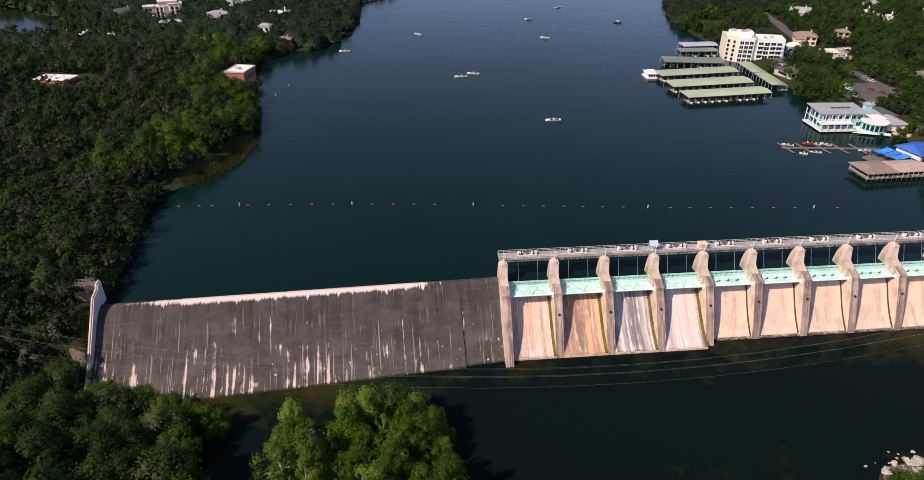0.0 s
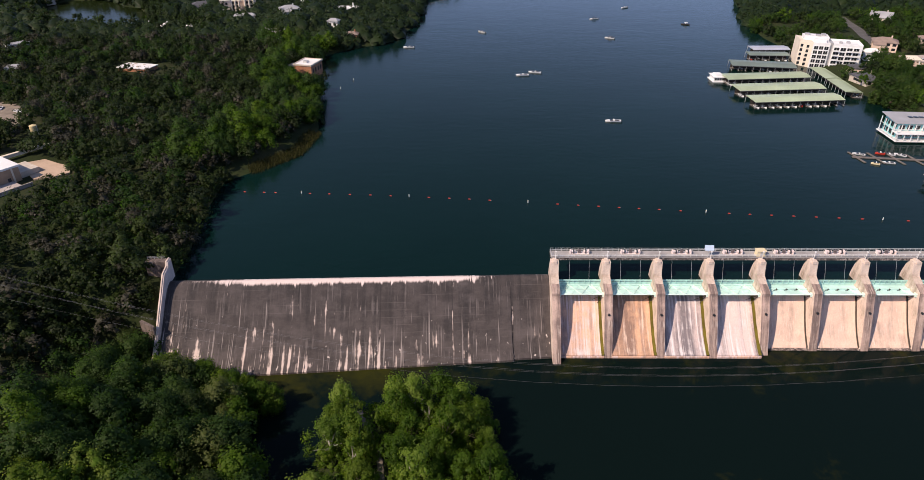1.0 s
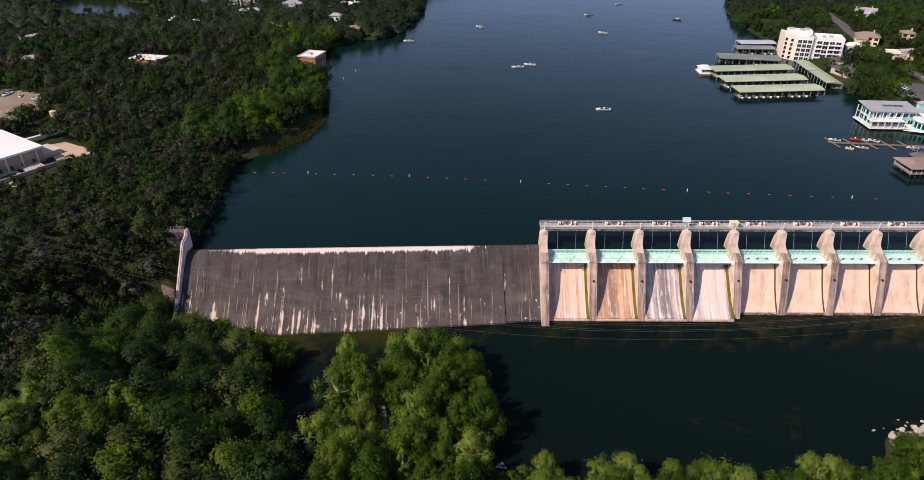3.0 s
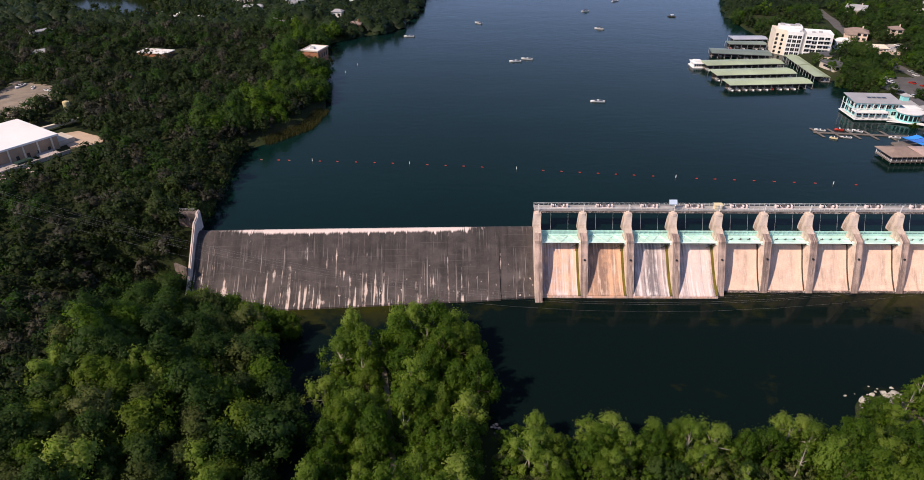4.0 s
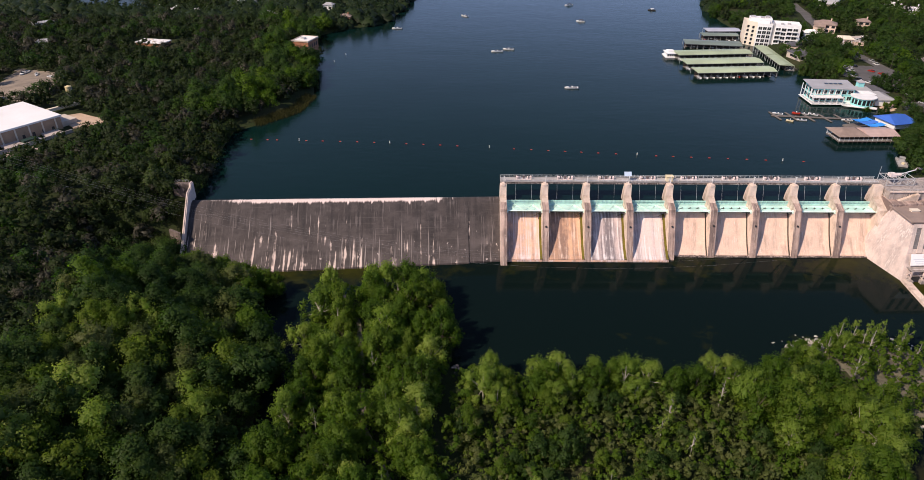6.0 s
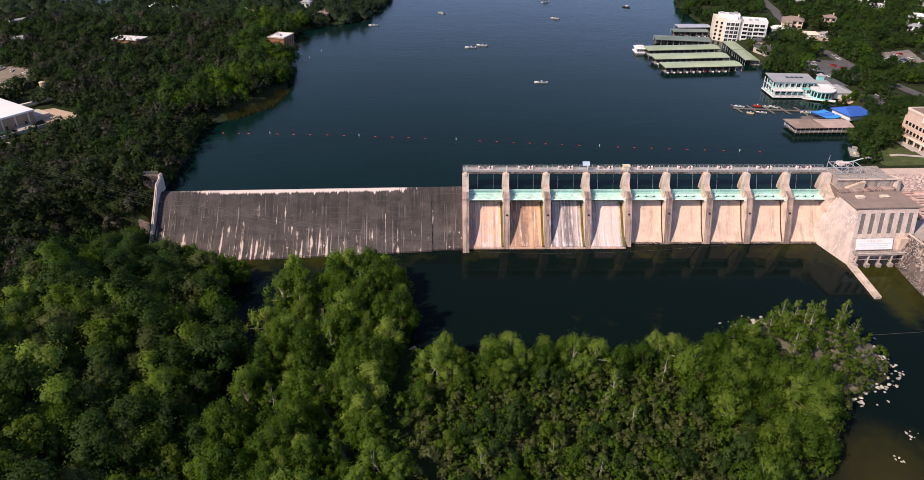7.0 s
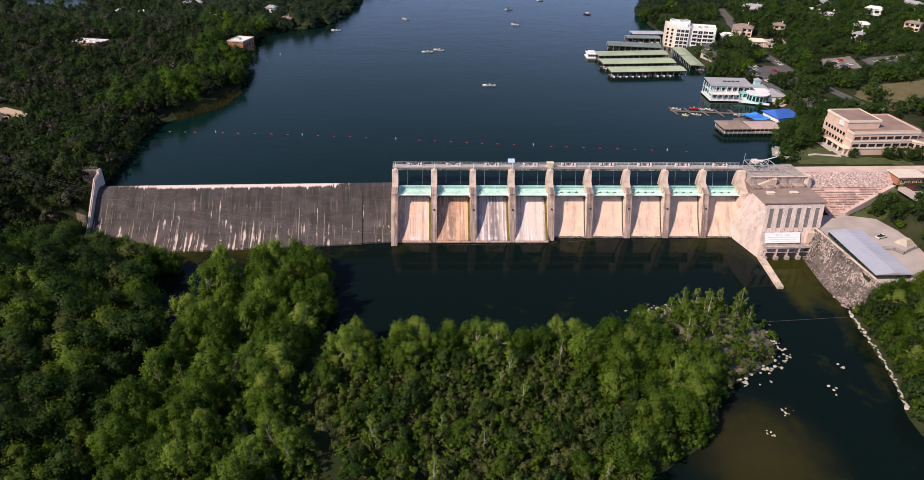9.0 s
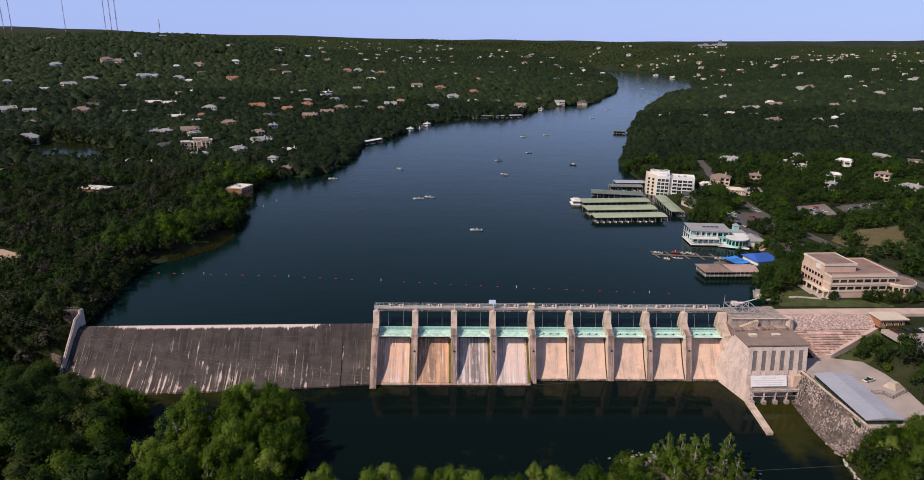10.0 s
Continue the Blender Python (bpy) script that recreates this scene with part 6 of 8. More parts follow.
def boat(m, hull_mat, label, L=6.5, canopy=None):
    root = thing("boat", label, "boat", m, "boats on the lake")
    h = Geo()
    w = L * 0.17
    secs = [(-0.5, 0.95), (-0.2, 1.0), (0.15, 0.95), (0.36, 0.6), (0.5, 0.04)]
    vs, fs = [], []
    for k, s in secs:
        vs += [(-w * s * 0.7, k * L, -0.1), (-w * s, k * L, 0.75), (w * s, k * L, 0.75), (w * s * 0.7, k * L, -0.1)]
    for i in range(len(secs) - 1):
        a = i * 4
        for j in range(4):
            fs.append((a + j, a + (j + 1) % 4, a + 4 + (j + 1) % 4, a + 4 + j))
    fs += [(3, 2, 1, 0), (16, 17, 18, 19)]
    h.add(vs, fs)
    part("hull", h, hull_mat, root)
    c = Geo()
    c.box(-w * 0.7, w * 0.7, -L * 0.4, L * 0.12, 0.755, 0.82)
    part("cockpit", c, M_DARKSTEEL, root)
    ws = Geo()
    ws.prism([(L * 0.12, 0.8), (L * 0.2, 0.8), (L * 0.12, 1.25), (L * 0.1, 1.25)], -w * 0.75, w * 0.75)
    part("windscreen", ws, M_GLASS, root)
    for sx in (-1, 1):
        s = Geo()
        s.box(sx * w * 0.4 - 0.25, sx * w * 0.4 + 0.25, -L * 0.1, 0, 0.82, 1.3)
        part("seat", s, M_WHITE, root)
    if canopy:
        k = Geo()
        k.box(-w * 0.85, w * 0.85, -L * 0.3, L * 0.15, 1.95, 2.05)
        part("canopy", k, canopy, root)
        for sx in (-1, 1):
            for y in (-L * 0.28, L * 0.13):
                p = Geo()
                p.tube((sx * w * 0.75, y, 0.7), (sx * w * 0.75, y, 1.95), 0.04, n=5)
                part("canopy_pole", p, M_STEEL, root)
    o = Geo()
    o.box(-0.25, 0.25, -L * 0.5 - 0.6, -L * 0.5 + 0.1, 0.3, 1.1)
    part("outboard_motor", o, M_DARKSTEEL, root)
    return root


BOATS = {
    "white": boat(pose(60.7, 167.8, LAKE + 0.05, 0, 0, 83), M_WHITE, "white motorboat on open water", 9.0),
    "red": boat(pose(187.3, 114.5, LAKE + 0.05, 0, 0, 70), M_RED, "small red boat moored at the jetty", 4.6),
    "yellow": boat(pose(177.2, 101.5, LAKE + 0.05, 0, 0, 60), M_YELLOW, "small yellow boat moored at the jetty", 4.0),
    "pontoon": boat(pose(106.8, 376, LAKE + 0.05, 0, 0, 60), M_WHITE, "pontoon boat with dark canopy on open water", 8.5, M_DARKSTEEL),
    "dark": boat(pose(190.0, 428.7, LAKE + 0.05, 0, 0, 60), M_DARKWOOD, "dark boat with white canopy on open water", 7.5, M_WHITE),
}


def more_boats(kind, rows):
    for x, y, turn in rows:
        copy_thing(BOATS[kind], pose(x, y, LAKE + 0.05, 0, 0, turn))


more_boats("white", [(28.4, 271.6, 70), (18.7, 264.9, 85), (-1.8, 402.3, 40), (153.4, 511.4, 120), (205.2, 672.5, 80), (-64.8, 348.4, 80), (459, 1022, 60), (404, 1063, 70), (595, 1436, 80), (557, 1259, 60), (333, 906, 85), (703, 1744, 75)])
for x, y, turn in ((176.0, 114.2, 60), (191.5, 113.6, 60), (196.8, 112.4, 40), (184.6, 102.6, 70), (211.5, 101.6, 75)):
    o = copy_thing(BOATS["white"], pose(x, y, LAKE + 0.05, 0, 0, turn))
    o.scale = (0.66, 0.66, 0.66)
    tagged(o, "small white motorboat moored at the jetty", "boat", "boats on the lake")
more_boats("pontoon", [(109.8, 456, 100), (167.9, 651.8, 80)])


def work_barge():
    root = thing("work_barge", "grey steel work barge moored against the shore wall", "barge", pose(204.6, 33.5, LAKE, 0, 0, 66) @ Matrix.Diagonal((0.85, 0.75, 0.85, 1)))
    for nm, a, mt in (("hull", (0, 13, 0, 5.5, -0.4, 0.8), M_DECK), ("cabin", (6.5, 9.5, 1.2, 4.0, 0.81, 2.9), M_GREYROOF), ("roof", (6.2, 9.8, 0.9, 4.3, 2.91, 3.05), M_GREYROOF), ("winch", (2.0, 3.6, 2.0, 3.5, 0.81, 1.8), M_YELLOW), ("hatch", (10.6, 12.0, 1.6, 3.6, 0.81, 1.2), M_DARKSTEEL)):
        g = Geo()
        g.box(*a)
        part(nm, g, mt, root)
    for y in (0.15, 5.35):
        for k in range(6):
            g = Geo()
            g.beam((0.3 + k * 2.4, y, 0.8), (0.3 + k * 2.4, y, 1.8), 0.07)
            part("post", g, M_STEEL, root)
        g = Geo()
        g.beam((0.3, y, 1.8), (12.4, y, 1.8), 0.06)
        part("rail", g, M_STEEL, root)


work_barge()


def finger_jetty():
    root = thing("jetty", "narrow grey floating jetty with finger piers", "jetty", Matrix.Translation((170.5, 110.5, LAKE)) @ Matrix.Rotation(radians(-9.0), 4, "Z"))
    g = Geo()
    g.box(0, 50, -0.9, 0.9, 0.1, 0.45)
    part("walk", g, M_DOCKWOOD, root)
    for k in range(5):
        for s in (-1, 1):
            f = Geo()
            x = 1.5 + k * 9.4
            f.add([(x, s * 0.9, 0.1), (x + 1.1, s * 0.9, 0.1), (x + 1.1 - s * 1.6, s * 6.8, 0.1), (x - s * 1.6, s * 6.8, 0.1),
                   (x, s * 0.9, 0.42), (x + 1.1, s * 0.9, 0.42), (x + 1.1 - s * 1.6, s * 6.8, 0.42), (x - s * 1.6, s * 6.8, 0.42)],
                  [(3, 2, 1, 0), (4, 5, 6, 7), (0, 1, 5, 4), (1, 2, 6, 5), (2, 3, 7, 6), (3, 0, 4, 7)])
            part("finger", f, M_DOCKWOOD, root)


finger_jetty()


def pavilion():
    root = thing("boathouse_pavilion", "long open-sided pavilion on piles with brown and pink roofs", "pavilion", Matrix.Translation((186.6, 65.5, LAKE)) @ Matrix.Diagonal((0.9, 1, 1, 1)))
    d = Geo()
    d.box(0, 36, 0, 13.5, 1.0, 1.3)
    part("deck", d, M_DOCKWOOD, root)
    for i in range(13):
        for y in (0.4, 6.7, 13.0):
            g = Geo()
            g.tube((0.4 + i * 2.9, y, -3), (0.4 + i * 2.9, y, 1.0), 0.16)
            part("pile", g, M_DOCKWOOD, root)
    for i in range(13):
        for y in (0.3, 13.2):
            g = Geo()
            g.beam((0.4 + i * 2.9, y, 1.3), (0.4 + i * 2.9, y, 4.2), 0.2)
            part("post", g, M_WHITE, root)
    w = Geo()
    w.box(4, 34, 4.5, 12, 1.3, 4.0)
    part("inner_wall", w, M_DARKWOOD, root)
    for z in (1.8, 2.35):
        g = Geo()
        g.beam((0.3, 0.2, z), (35.7, 0.2, z), 0.1)
        g.beam((0.2, 0.3, z), (0.2, 13.2, z), 0.1)
        part("railing", g, M_WHITE, root)
    h = Geo()
    h.hip(0, 17, 0, 13.5, 4.3, 2.2, 6.0, 0.8)
    part("hipped_roof", h, M_PAVROOF, root)
    h2 = Geo()
    h2.hip(18.4, 36, 0.6, 12.9, 4.1, 1.6, 0.2, 0.8)
    part("gabled_roof", h2, M_PINKROOF, root)


pavilion()


def blue_canopies():
    root = thing("shade_sails", "bright blue canvas shade canopies over a terrace", "canopy", Matrix.Translation((209.8, 75.2, 21)) @ Matrix.Rotation(radians(14), 4, "Z"))
    for k in range(3):
        g = Geo()
        n = 6
        vs = []
        for i in range(n + 1):
            for j in range(2):
                x, y = 1.5 + i * 11 / n, 3.0 + k * 4.8 + j * 4.1
                sag = 3.6 - 0.55 * math.sin(math.pi * i / n) - 0.15 * k
                vs += [(x, y, sag), (x, y, sag + 0.06)]
        fs = []
        for i in range(n):
            a = i * 4
            fs += [(a + 1, a + 5, a + 7, a + 3), (a, a + 2, a + 6, a + 4), (a, a + 4, a + 5, a + 1), (a + 2, a + 3, a + 7, a + 6)]
        g.add(vs, fs)
        part("sail", g, M_AZURE if k != 1 else M_BLUE, root)
    for x in (1.5, 7, 12.5):
        for y in (3, 17):
            g = Geo()
            g.tube((x, y, -1), (x, y, 3.6), 0.09)
            part("pole", g, M_STEEL, root)
    f = Geo()
    f.box(-2, 14, 0, 18, -1.0, 0.0)
    part("terrace_deck", f, M_DOCKWOOD, root)
    return root


blue_canopies()
tent = thing("marquee", "large blue fabric-roofed marquee", "marquee", Matrix.Translation((225.5, 80, 22)) @ Matrix.Rotation(radians(12), 4, "Z"))
g = Geo()
g.box(0.5, 14.5, 0.5, 14.5, 0, 3.0)
part("wall", g, M_WHITE, tent)
g = Geo()
g.hip(0, 15, 0, 15, 3.05, 2.6, 3.0, 0.6)
part("roof", g, M_BLUE_DEEP, tent)


# ---- marina ----
def covered_dock(x0, y0, x1, y1, depth, roof_mat, seed, z=LAKE):
    m, L = frame_on((x0, y0), (x1, y1), z)
    root = thing("covered_dock", "long covered boat dock with ribbed sage metal roof", "boat dock", m, "covered docks of the marina")
    r = Geo()
    r.prism([(0.9, 3.7), (depth - 0.6, 4.2), (depth - 0.6, 4.35), (depth * 0.48, 5.0), (0.9, 3.9)], 0, L)
    part("roof", r, roof_mat, root)
    rb = Geo()
    n = int(L / 1.6)
    for i in range(n + 1):
        x = L * i / n
        rb.beam((x, 0.9, 3.93), (x, depth * 0.48, 5.03), 0.09)
    part("roof_seam", rb, roof_mat, root)
    d = Geo()
    d.box(0, L, depth * 0.45 - 0.9, depth * 0.45 + 0.9, 0.3, 0.55)
    n = int(L / 4.6)
    for i in range(n + 1):
        x = L * i / n
        d.box(max(0, x - 0.45), min(L, x + 0.45), 0, depth * 0.45 - 0.92, 0.3, 0.5)
    part("floating_walk", d, M_DOCKWOOD, root)
    for i in range(n + 1):
        for y in (1.1, depth - 0.9):
            g = Geo()
            g.beam((min(L - 0.15, max(0.15, L * i / n)), y, -1.5), (min(L - 0.15, max(0.15, L * i / n)), y, 3.9), 0.2)
            part("post", g, M_STEEL, root)
    f = Geo()
    f.box(0, L, 0.82, 0.89, 3.4, 3.9)
    part("fascia", f, M_DARKSTEEL, root)
    bk = Geo()
    bk.box(0.3, L - 0.3, depth * 0.45 + 1.2, depth * 0.45 + 1.4, 0.3, 3.4)
    part("storage_wall", bk, M_DARKWOOD, root)
    r2 = np.random.RandomState(seed)
    for i in range(n):
        if r2.uniform() < 0.6:
            k = r2.choice(["white", "white", "white", "red", "dark"], p=[0.4, 0.25, 0.22, 0.03, 0.10])
            o = copy_thing(BOATS[k], m @ pose(L * (i + 0.5) / n, depth * 0.17 + 0.6, 0.05, 0, 0, 180) @ Matrix.Diagonal((0.72, 0.72, 0.72, 1)))
            o.scale = (0.72, 0.72, 0.72)
            tagged(o, "covered motorboat moored under the dock roof", "boat", "boats in the covered docks")
    return root


covered_dock(153.0, 187.0, 210.5, 190.0, 15.0, M_SAGE, 1)
covered_dock(152.9, 210.0, 211.0, 213.5, 16.0, M_SAGE, 2)
covered_dock(155.2, 235.5, 214.0, 239.3, 15.0, M_SAGE, 3)
covered_dock(171.6, 271.0, 215.0, 262.0, 17.0, M_SAGE_DARK, 4)
covered_dock(196.4, 299.0, 226.5, 297.0, 12.0, M_SAGE_DARK, 5)
covered_dock(206.4, 315.0, 235.6, 315.0, 14.0, M_METALROOF, 6)
covered_dock(230.5, 205.0, 233.0, 233.0, 12.5, M_SAGE, 7)
covered_dock(233.2, 235.0, 236.0, 262.0, 12.5, M_SAGE, 8)

hb = thing("houseboat", "white two-deck houseboat moored at the dock end", "houseboat", pose(147.6, 243.5, LAKE, 0, 0, -3))
g = Geo()
g.box(0, 9, 0, 12, -0.2, 0.6)
part("hull", g, M_WHITE, hb)
g = Geo()
g.box(1, 8, 1, 11, 0.6, 3.2)
part("cabin", g, M_WHITE, hb)
g = Geo()
g.box(0.2, 8.8, 0.2, 11.8, 3.2, 3.45)
part("roof", g, M_WHITE, hb)
g = Geo()
g.box(2, 7, 3, 9, 3.45, 4.6)
part("upper_cabin", g, M_WHITE, hb)
for k in range(4):
    g = Geo()
    g.box(1.5 + k * 1.65, 2.6 + k * 1.65, 0.92, 1.0, 1.3, 2.7)
    part("window", g, M_GLASS, hb)
g = Geo()
g.box(0.1, 8.9, 0.1, 0.2, 1.2, 1.35)
part("railing", g, M_STEEL, hb)


def apartments():
    m, L = frame_on((231.5, 279.0), (262.0, 268.5), 21.0)
    root = thing("apartment_building", "white five-storey apartment building with balconies and a cream end wing", "apartment building", m)
    H, F = 16.4, 3.2
    b = Geo()
    b.box(0, 11.2, 0, 18, -2, H)
    part("wall", b, M_WHITE, root)
    b = Geo()
    b.box(11.2, 13.4, 1.6, 18, -2, H + 0.6)
    part("stair_tower", b, M_GREYROOF, root, "grey recessed stair tower")
    b = Geo()
    b.box(13.4, L, -0.8, 16, -2, H - 0.4)
    part("wall", b, M_WHITE, root)
    e = Geo()
    e.add([(-0.02, 0.6, -2), (-0.02, 18, -2), (-9.5, 23, -2), (-8.0, 6.5, -2), (-0.02, 0.6, H + 0.6), (-0.02, 18, H + 0.6), (-9.5, 23, H + 0.6), (-8.0, 6.5, H + 0.6)], [(0, 3, 2, 1), (4, 5, 6, 7), (0, 1, 5, 4), (1, 2, 6, 5), (2, 3, 7, 6), (3, 0, 4, 7)])
    wing = part("end_wing", e, M_OFFICE_TRIM, root, "cream rendered wing")
    # rows of dark openings on the splayed face of the wing
    ax, ay, bx, by = -8.0, 6.5, -0.02, 0.6
    ln = math.hypot(bx - ax, by - ay)
    nx, ny = (by - ay) / ln, -(bx - ax) / ln
    for f in range(5):
        for k in range(2):
            t = 0.27 + 0.46 * k
            px, py = ax + (bx - ax) * t, ay + (by - ay) * t
            g = Geo()
            g.beam((px + nx * 0.05, py + ny * 0.05, f * F - 0.2), (px + nx * 0.05, py + ny * 0.05, f * F + 1.7), 3.1, 0.16)
            part("window", g, M_GLASS, wing)
    for (x0, x1, y0, y1, h) in ((-6, 11, 8, 18, 3.2), (1, 9, 4, 8, 2.4)):
        p = Geo()
        p.box(x0, x1, y0, y1, H + 0.004, H + h)
        part("penthouse", p, M_WHITE, root)
    for a in ((0, 11.2, 0, 0.3), (13.4, L, -0.8, -0.5), (L - 0.3, L, -0.5, 16), (13.4, L, 15.7, 16)):
        g = Geo()
        g.box(*a, H - (0.4 if a[0] > 12 or a[1] > 12 else 0), H + 0.8)
        part("parapet", g, M_WHITE, root)
    for (x, y, w, d) in ((2, 9, 3, 2.5), (6, 12, 3, 3), (-5, 12, 3, 2), (18, 6, 2, 2), (23, 8, 2.5, 2)):
        g = Geo()
        z = H + 3.2 if x < 11 else H - 0.4
        g.box(x, x + w, y, y + d, z, z + 1.3)
        part("roof_plant", g, M_GREYROOF, root)
    for f in range(5):
        z = f * F - 0.3
        for k in range(3):
            window(root, 2.2 + k * 3.4, z - 0.2, 2.7, 2.35, 0.0, M_WHITE, 0.3, 1)
        for k in range(4):
            x = 15.6 + k * 4.3
            window(root, x, z - 0.2, 3.4, 2.35, -0.8, M_WHITE, 0.3, 1)
            if f and k % 3 != 1:
                g = Geo()
                g.box(x - 1.9, x + 1.9, -2.4, -0.82, z - 0.5, z - 0.3)
                bal = part("balcony", g, M_WHITE, root)
                g = Geo()
                g.box(x - 1.9, x + 1.9, -2.4, -2.3, z - 0.3, z + 0.5)
                part("parapet", g, M_WHITE, bal)
        for k in range(3):
            g = Geo()
            g.box(L + 0.004, L + 0.1, 2 + k * 4.6, 4.6 + k * 4.6, z, z + 1.7)
            part("window", g, M_GLASS, root)
    for s in range(3):
        g = Geo()
        g.box(L + 0.02, L + 3.2 - s, 1, 13, -2 + s * 3, 1.2 + s * 3 - 0.02)
        part("terrace", g, M_WHITE, root)
    return root


apartments()


def cottage(x, y, z, w, d, h, turn, wall, roof, label, hipped=True, flat=False, storeys=1):
    root = thing("house", label, "house", pose(x, y, z, 0, 0, turn))
    b = Geo()
    b.box(-w / 2, w / 2, -d / 2, d / 2, -3, h)
    part("wall", b, wall, root)
    r = Geo()
    if flat:
        r.box(-w / 2 - 0.4, w / 2 + 0.4, -d / 2 - 0.4, d / 2 + 0.4, h, h + 0.4)
    else:
        r.hip(-w / 2, w / 2, -d / 2, d / 2, h + 0.01, min(w, d) * 0.22, min(w, d) * 0.5 if hipped else 0.1, 0.7)
    part("roof", r, roof, root)
    n = max(2, int(w / 3.6))
    for s in range(storeys):
        for k in range(n):
            g = Geo()
            xx = -w / 2 + w * (k + 0.5) / n
            zz = 0.8 + s * (h / storeys)
            g.box(xx - w / n * 0.3, xx + w / n * 0.3, -d / 2 - 0.07, -d / 2 - 0.004, zz, zz + min(1.9, h / storeys - 1.0))
            part("window", g, M_GLASS, root)
        g = Geo()
        g.box(-w / 2 - 0.07, -w / 2 - 0.004, -d * 0.25, d * 0.25, 0.8 + s * (h / storeys), 0.8 + s * (h / storeys) + 1.6)
        part("window", g, M_GLASS, root)
    c = Geo()
    c.box(w * 0.2, w * 0.2 + 0.9, 0, 0.9, h, h + min(w, d) * 0.22 + 1.2)
    part("chimney", c, wall, root)
    return root


cottage(252, 250, 23.5, 13, 9, 4.5, -15, M_PEACHWALL, M_CHARCOAL, "small peach cottage with charcoal hipped roof", storeys=1)
cottage(247, 232, 22.5, 12, 18, 3.6, 5, M_STONEWALL, M_CHARCOAL, "low stone building with charcoal shingle roof")


# ---- left bank buildings ----
def pump_house():
    m, L = frame_on((-140.5, 261.0), (-128.0, 257.2), LAKE)
    root = thing("pump_house", "square orange brick intake tower with white flat roof", "pump house", m)
    b = Geo()
    b.box(0, L, 0, 17, -3, 9.6)
    part("wall", b, M_BRICK, root)
    r = Geo()
    r.box(-0.4, L + 0.4, -0.4, 17.4, 9.6, 10.1)
    part("roof", r, M_WHITEROOF, root)
    for a in ((-0.5, L + 0.5, -0.5, -0.1), (-0.5, L + 0.5, 17.1, 17.5), (-0.5, -0.1, -0.1, 17.1), (L + 0.1, L + 0.5, -0.1, 17.1)):
        g = Geo()
        g.box(*a, 9.7, 10.6)
        part("parapet", g, M_STONEWALL, root)
    for k in range(4):
        g = Geo()
        g.box(L + 0.004, L + 0.12, 2 + k * 3.8, 3.4 + k * 3.8, 4.5, 7.5)
        part("window", g, M_GLASS, root)
    g = Geo()
    g.box(4, 7, 6, 9, 10.1, 11.4)
    part("roof_vent", g, M_STEEL, root)
    a = Geo()
    a.box(-9, -0.05, 4, 14, -2, 7.2)
    part("annex", a, M_STONEWALL, root)


pump_house()


def plant_hall():
    m, L = frame_on((-272, 23), (-229.5, 83.5), 25.0)
    root = thing("waterworks_hall", "large tan brick hall with bright white flat roof among the woods", "industrial hall", m)
    D = 38
    b = Geo()
    b.box(0, L, 0, D, -4, 7.2)
    part("wall", b, M_TANWALL, root)
    r = Geo()
    r.box(-0.6, L + 0.6, -0.6, D + 0.6, 7.2, 8.1)
    part("roof", r, M_WHITEROOF, root)
    for k in range(11):
        g = Geo()
        x = 3 + k * (L - 6) / 10
        g.box(x - 0.35, x + 0.35, -0.3, -0.004, -2, 7.0)
        part("pilaster", g, M_OFFICE_TRIM, root)
    for k in range(4):
        g = Geo()
        x = L - 20 + k * 5
        g.box(x - 0.7, x + 0.7, -0.1, -0.004, 0.6, 3.0)
        part("door", g, M_DARKSTEEL, root)
    for k in range(5):
        g = Geo()
        g.box(L - 52 + k * 10, L - 44 + k * 10, -8.5 + (k % 2) * 2.5, -0.35, -3, 1.4 - (k % 2) * 1.0)
        part("loading_bay", g, M_LOT, root)
    g = Geo()
    g.box(L - 55, L, -9.6, -9.2, -3, 2.0)
    part("yard_wall", g, M_LOT, root)
    t = Geo()
    t.box(L - 24, L - 17, -8, -4.5, 0.5, 2.6)
    part("container", t, M_GREENWALL, root, "green container")
    w = Geo()
    w.box(L + 0.8, L + 9, 2, 14, -3, 3.2)
    part("annex", w, M_STONEWALL, root)
    return root


plant_hall()
g = Geo()
g.slab([(-228, 87), (-224, 83), (-216, 86), (-211.5, 90), (-214, 97), (-222, 101), (-232, 107), (-238, 103)], 22, 26.0)
single("yard", g, M_DIRT, "bare pale orange dirt yard", "yard", kind="structure")
rocks("rubble", "pinkish rubble heaped before the hall's yard wall", [(-232 + 5 * math.sin(k * 2.1) - k * 0.55, 56 + 2.2 * math.cos(k * 1.7) - k * 0.8, 25.2) for k in range(26)], M_ROCK, 44, 0.4, 1.1)
tk = thing("tank", "tall cream cylindrical tank", "tank", Matrix.Translation((-249.3, 134, 25)))
g = Geo()
g.tube((0, 0, -2), (0, 0, 8.2), 1.75, n=20)
part("shell", g, M_TANK, tk, smooth=False)
g = Geo()
g.tube((0, 0, 8.2), (0, 0, 8.7), 1.75, 0.5, n=20)
part("cap", g, M_TANK, tk)
g = Geo()
g.beam((1.86, 0, -1), (1.86, 0, 8.4), 0.22)
part("ladder", g, M_STEEL, tk)
g = Geo()
g.box(-12.5, 12.5, -0.9, 0.9, 0, 1.6)
single("pipe_duct", g, M_OFFICE_TRIM, "long cream concrete pipe duct among trees", "duct", pose(-243, 110, 27.5, 0, 0, 52))


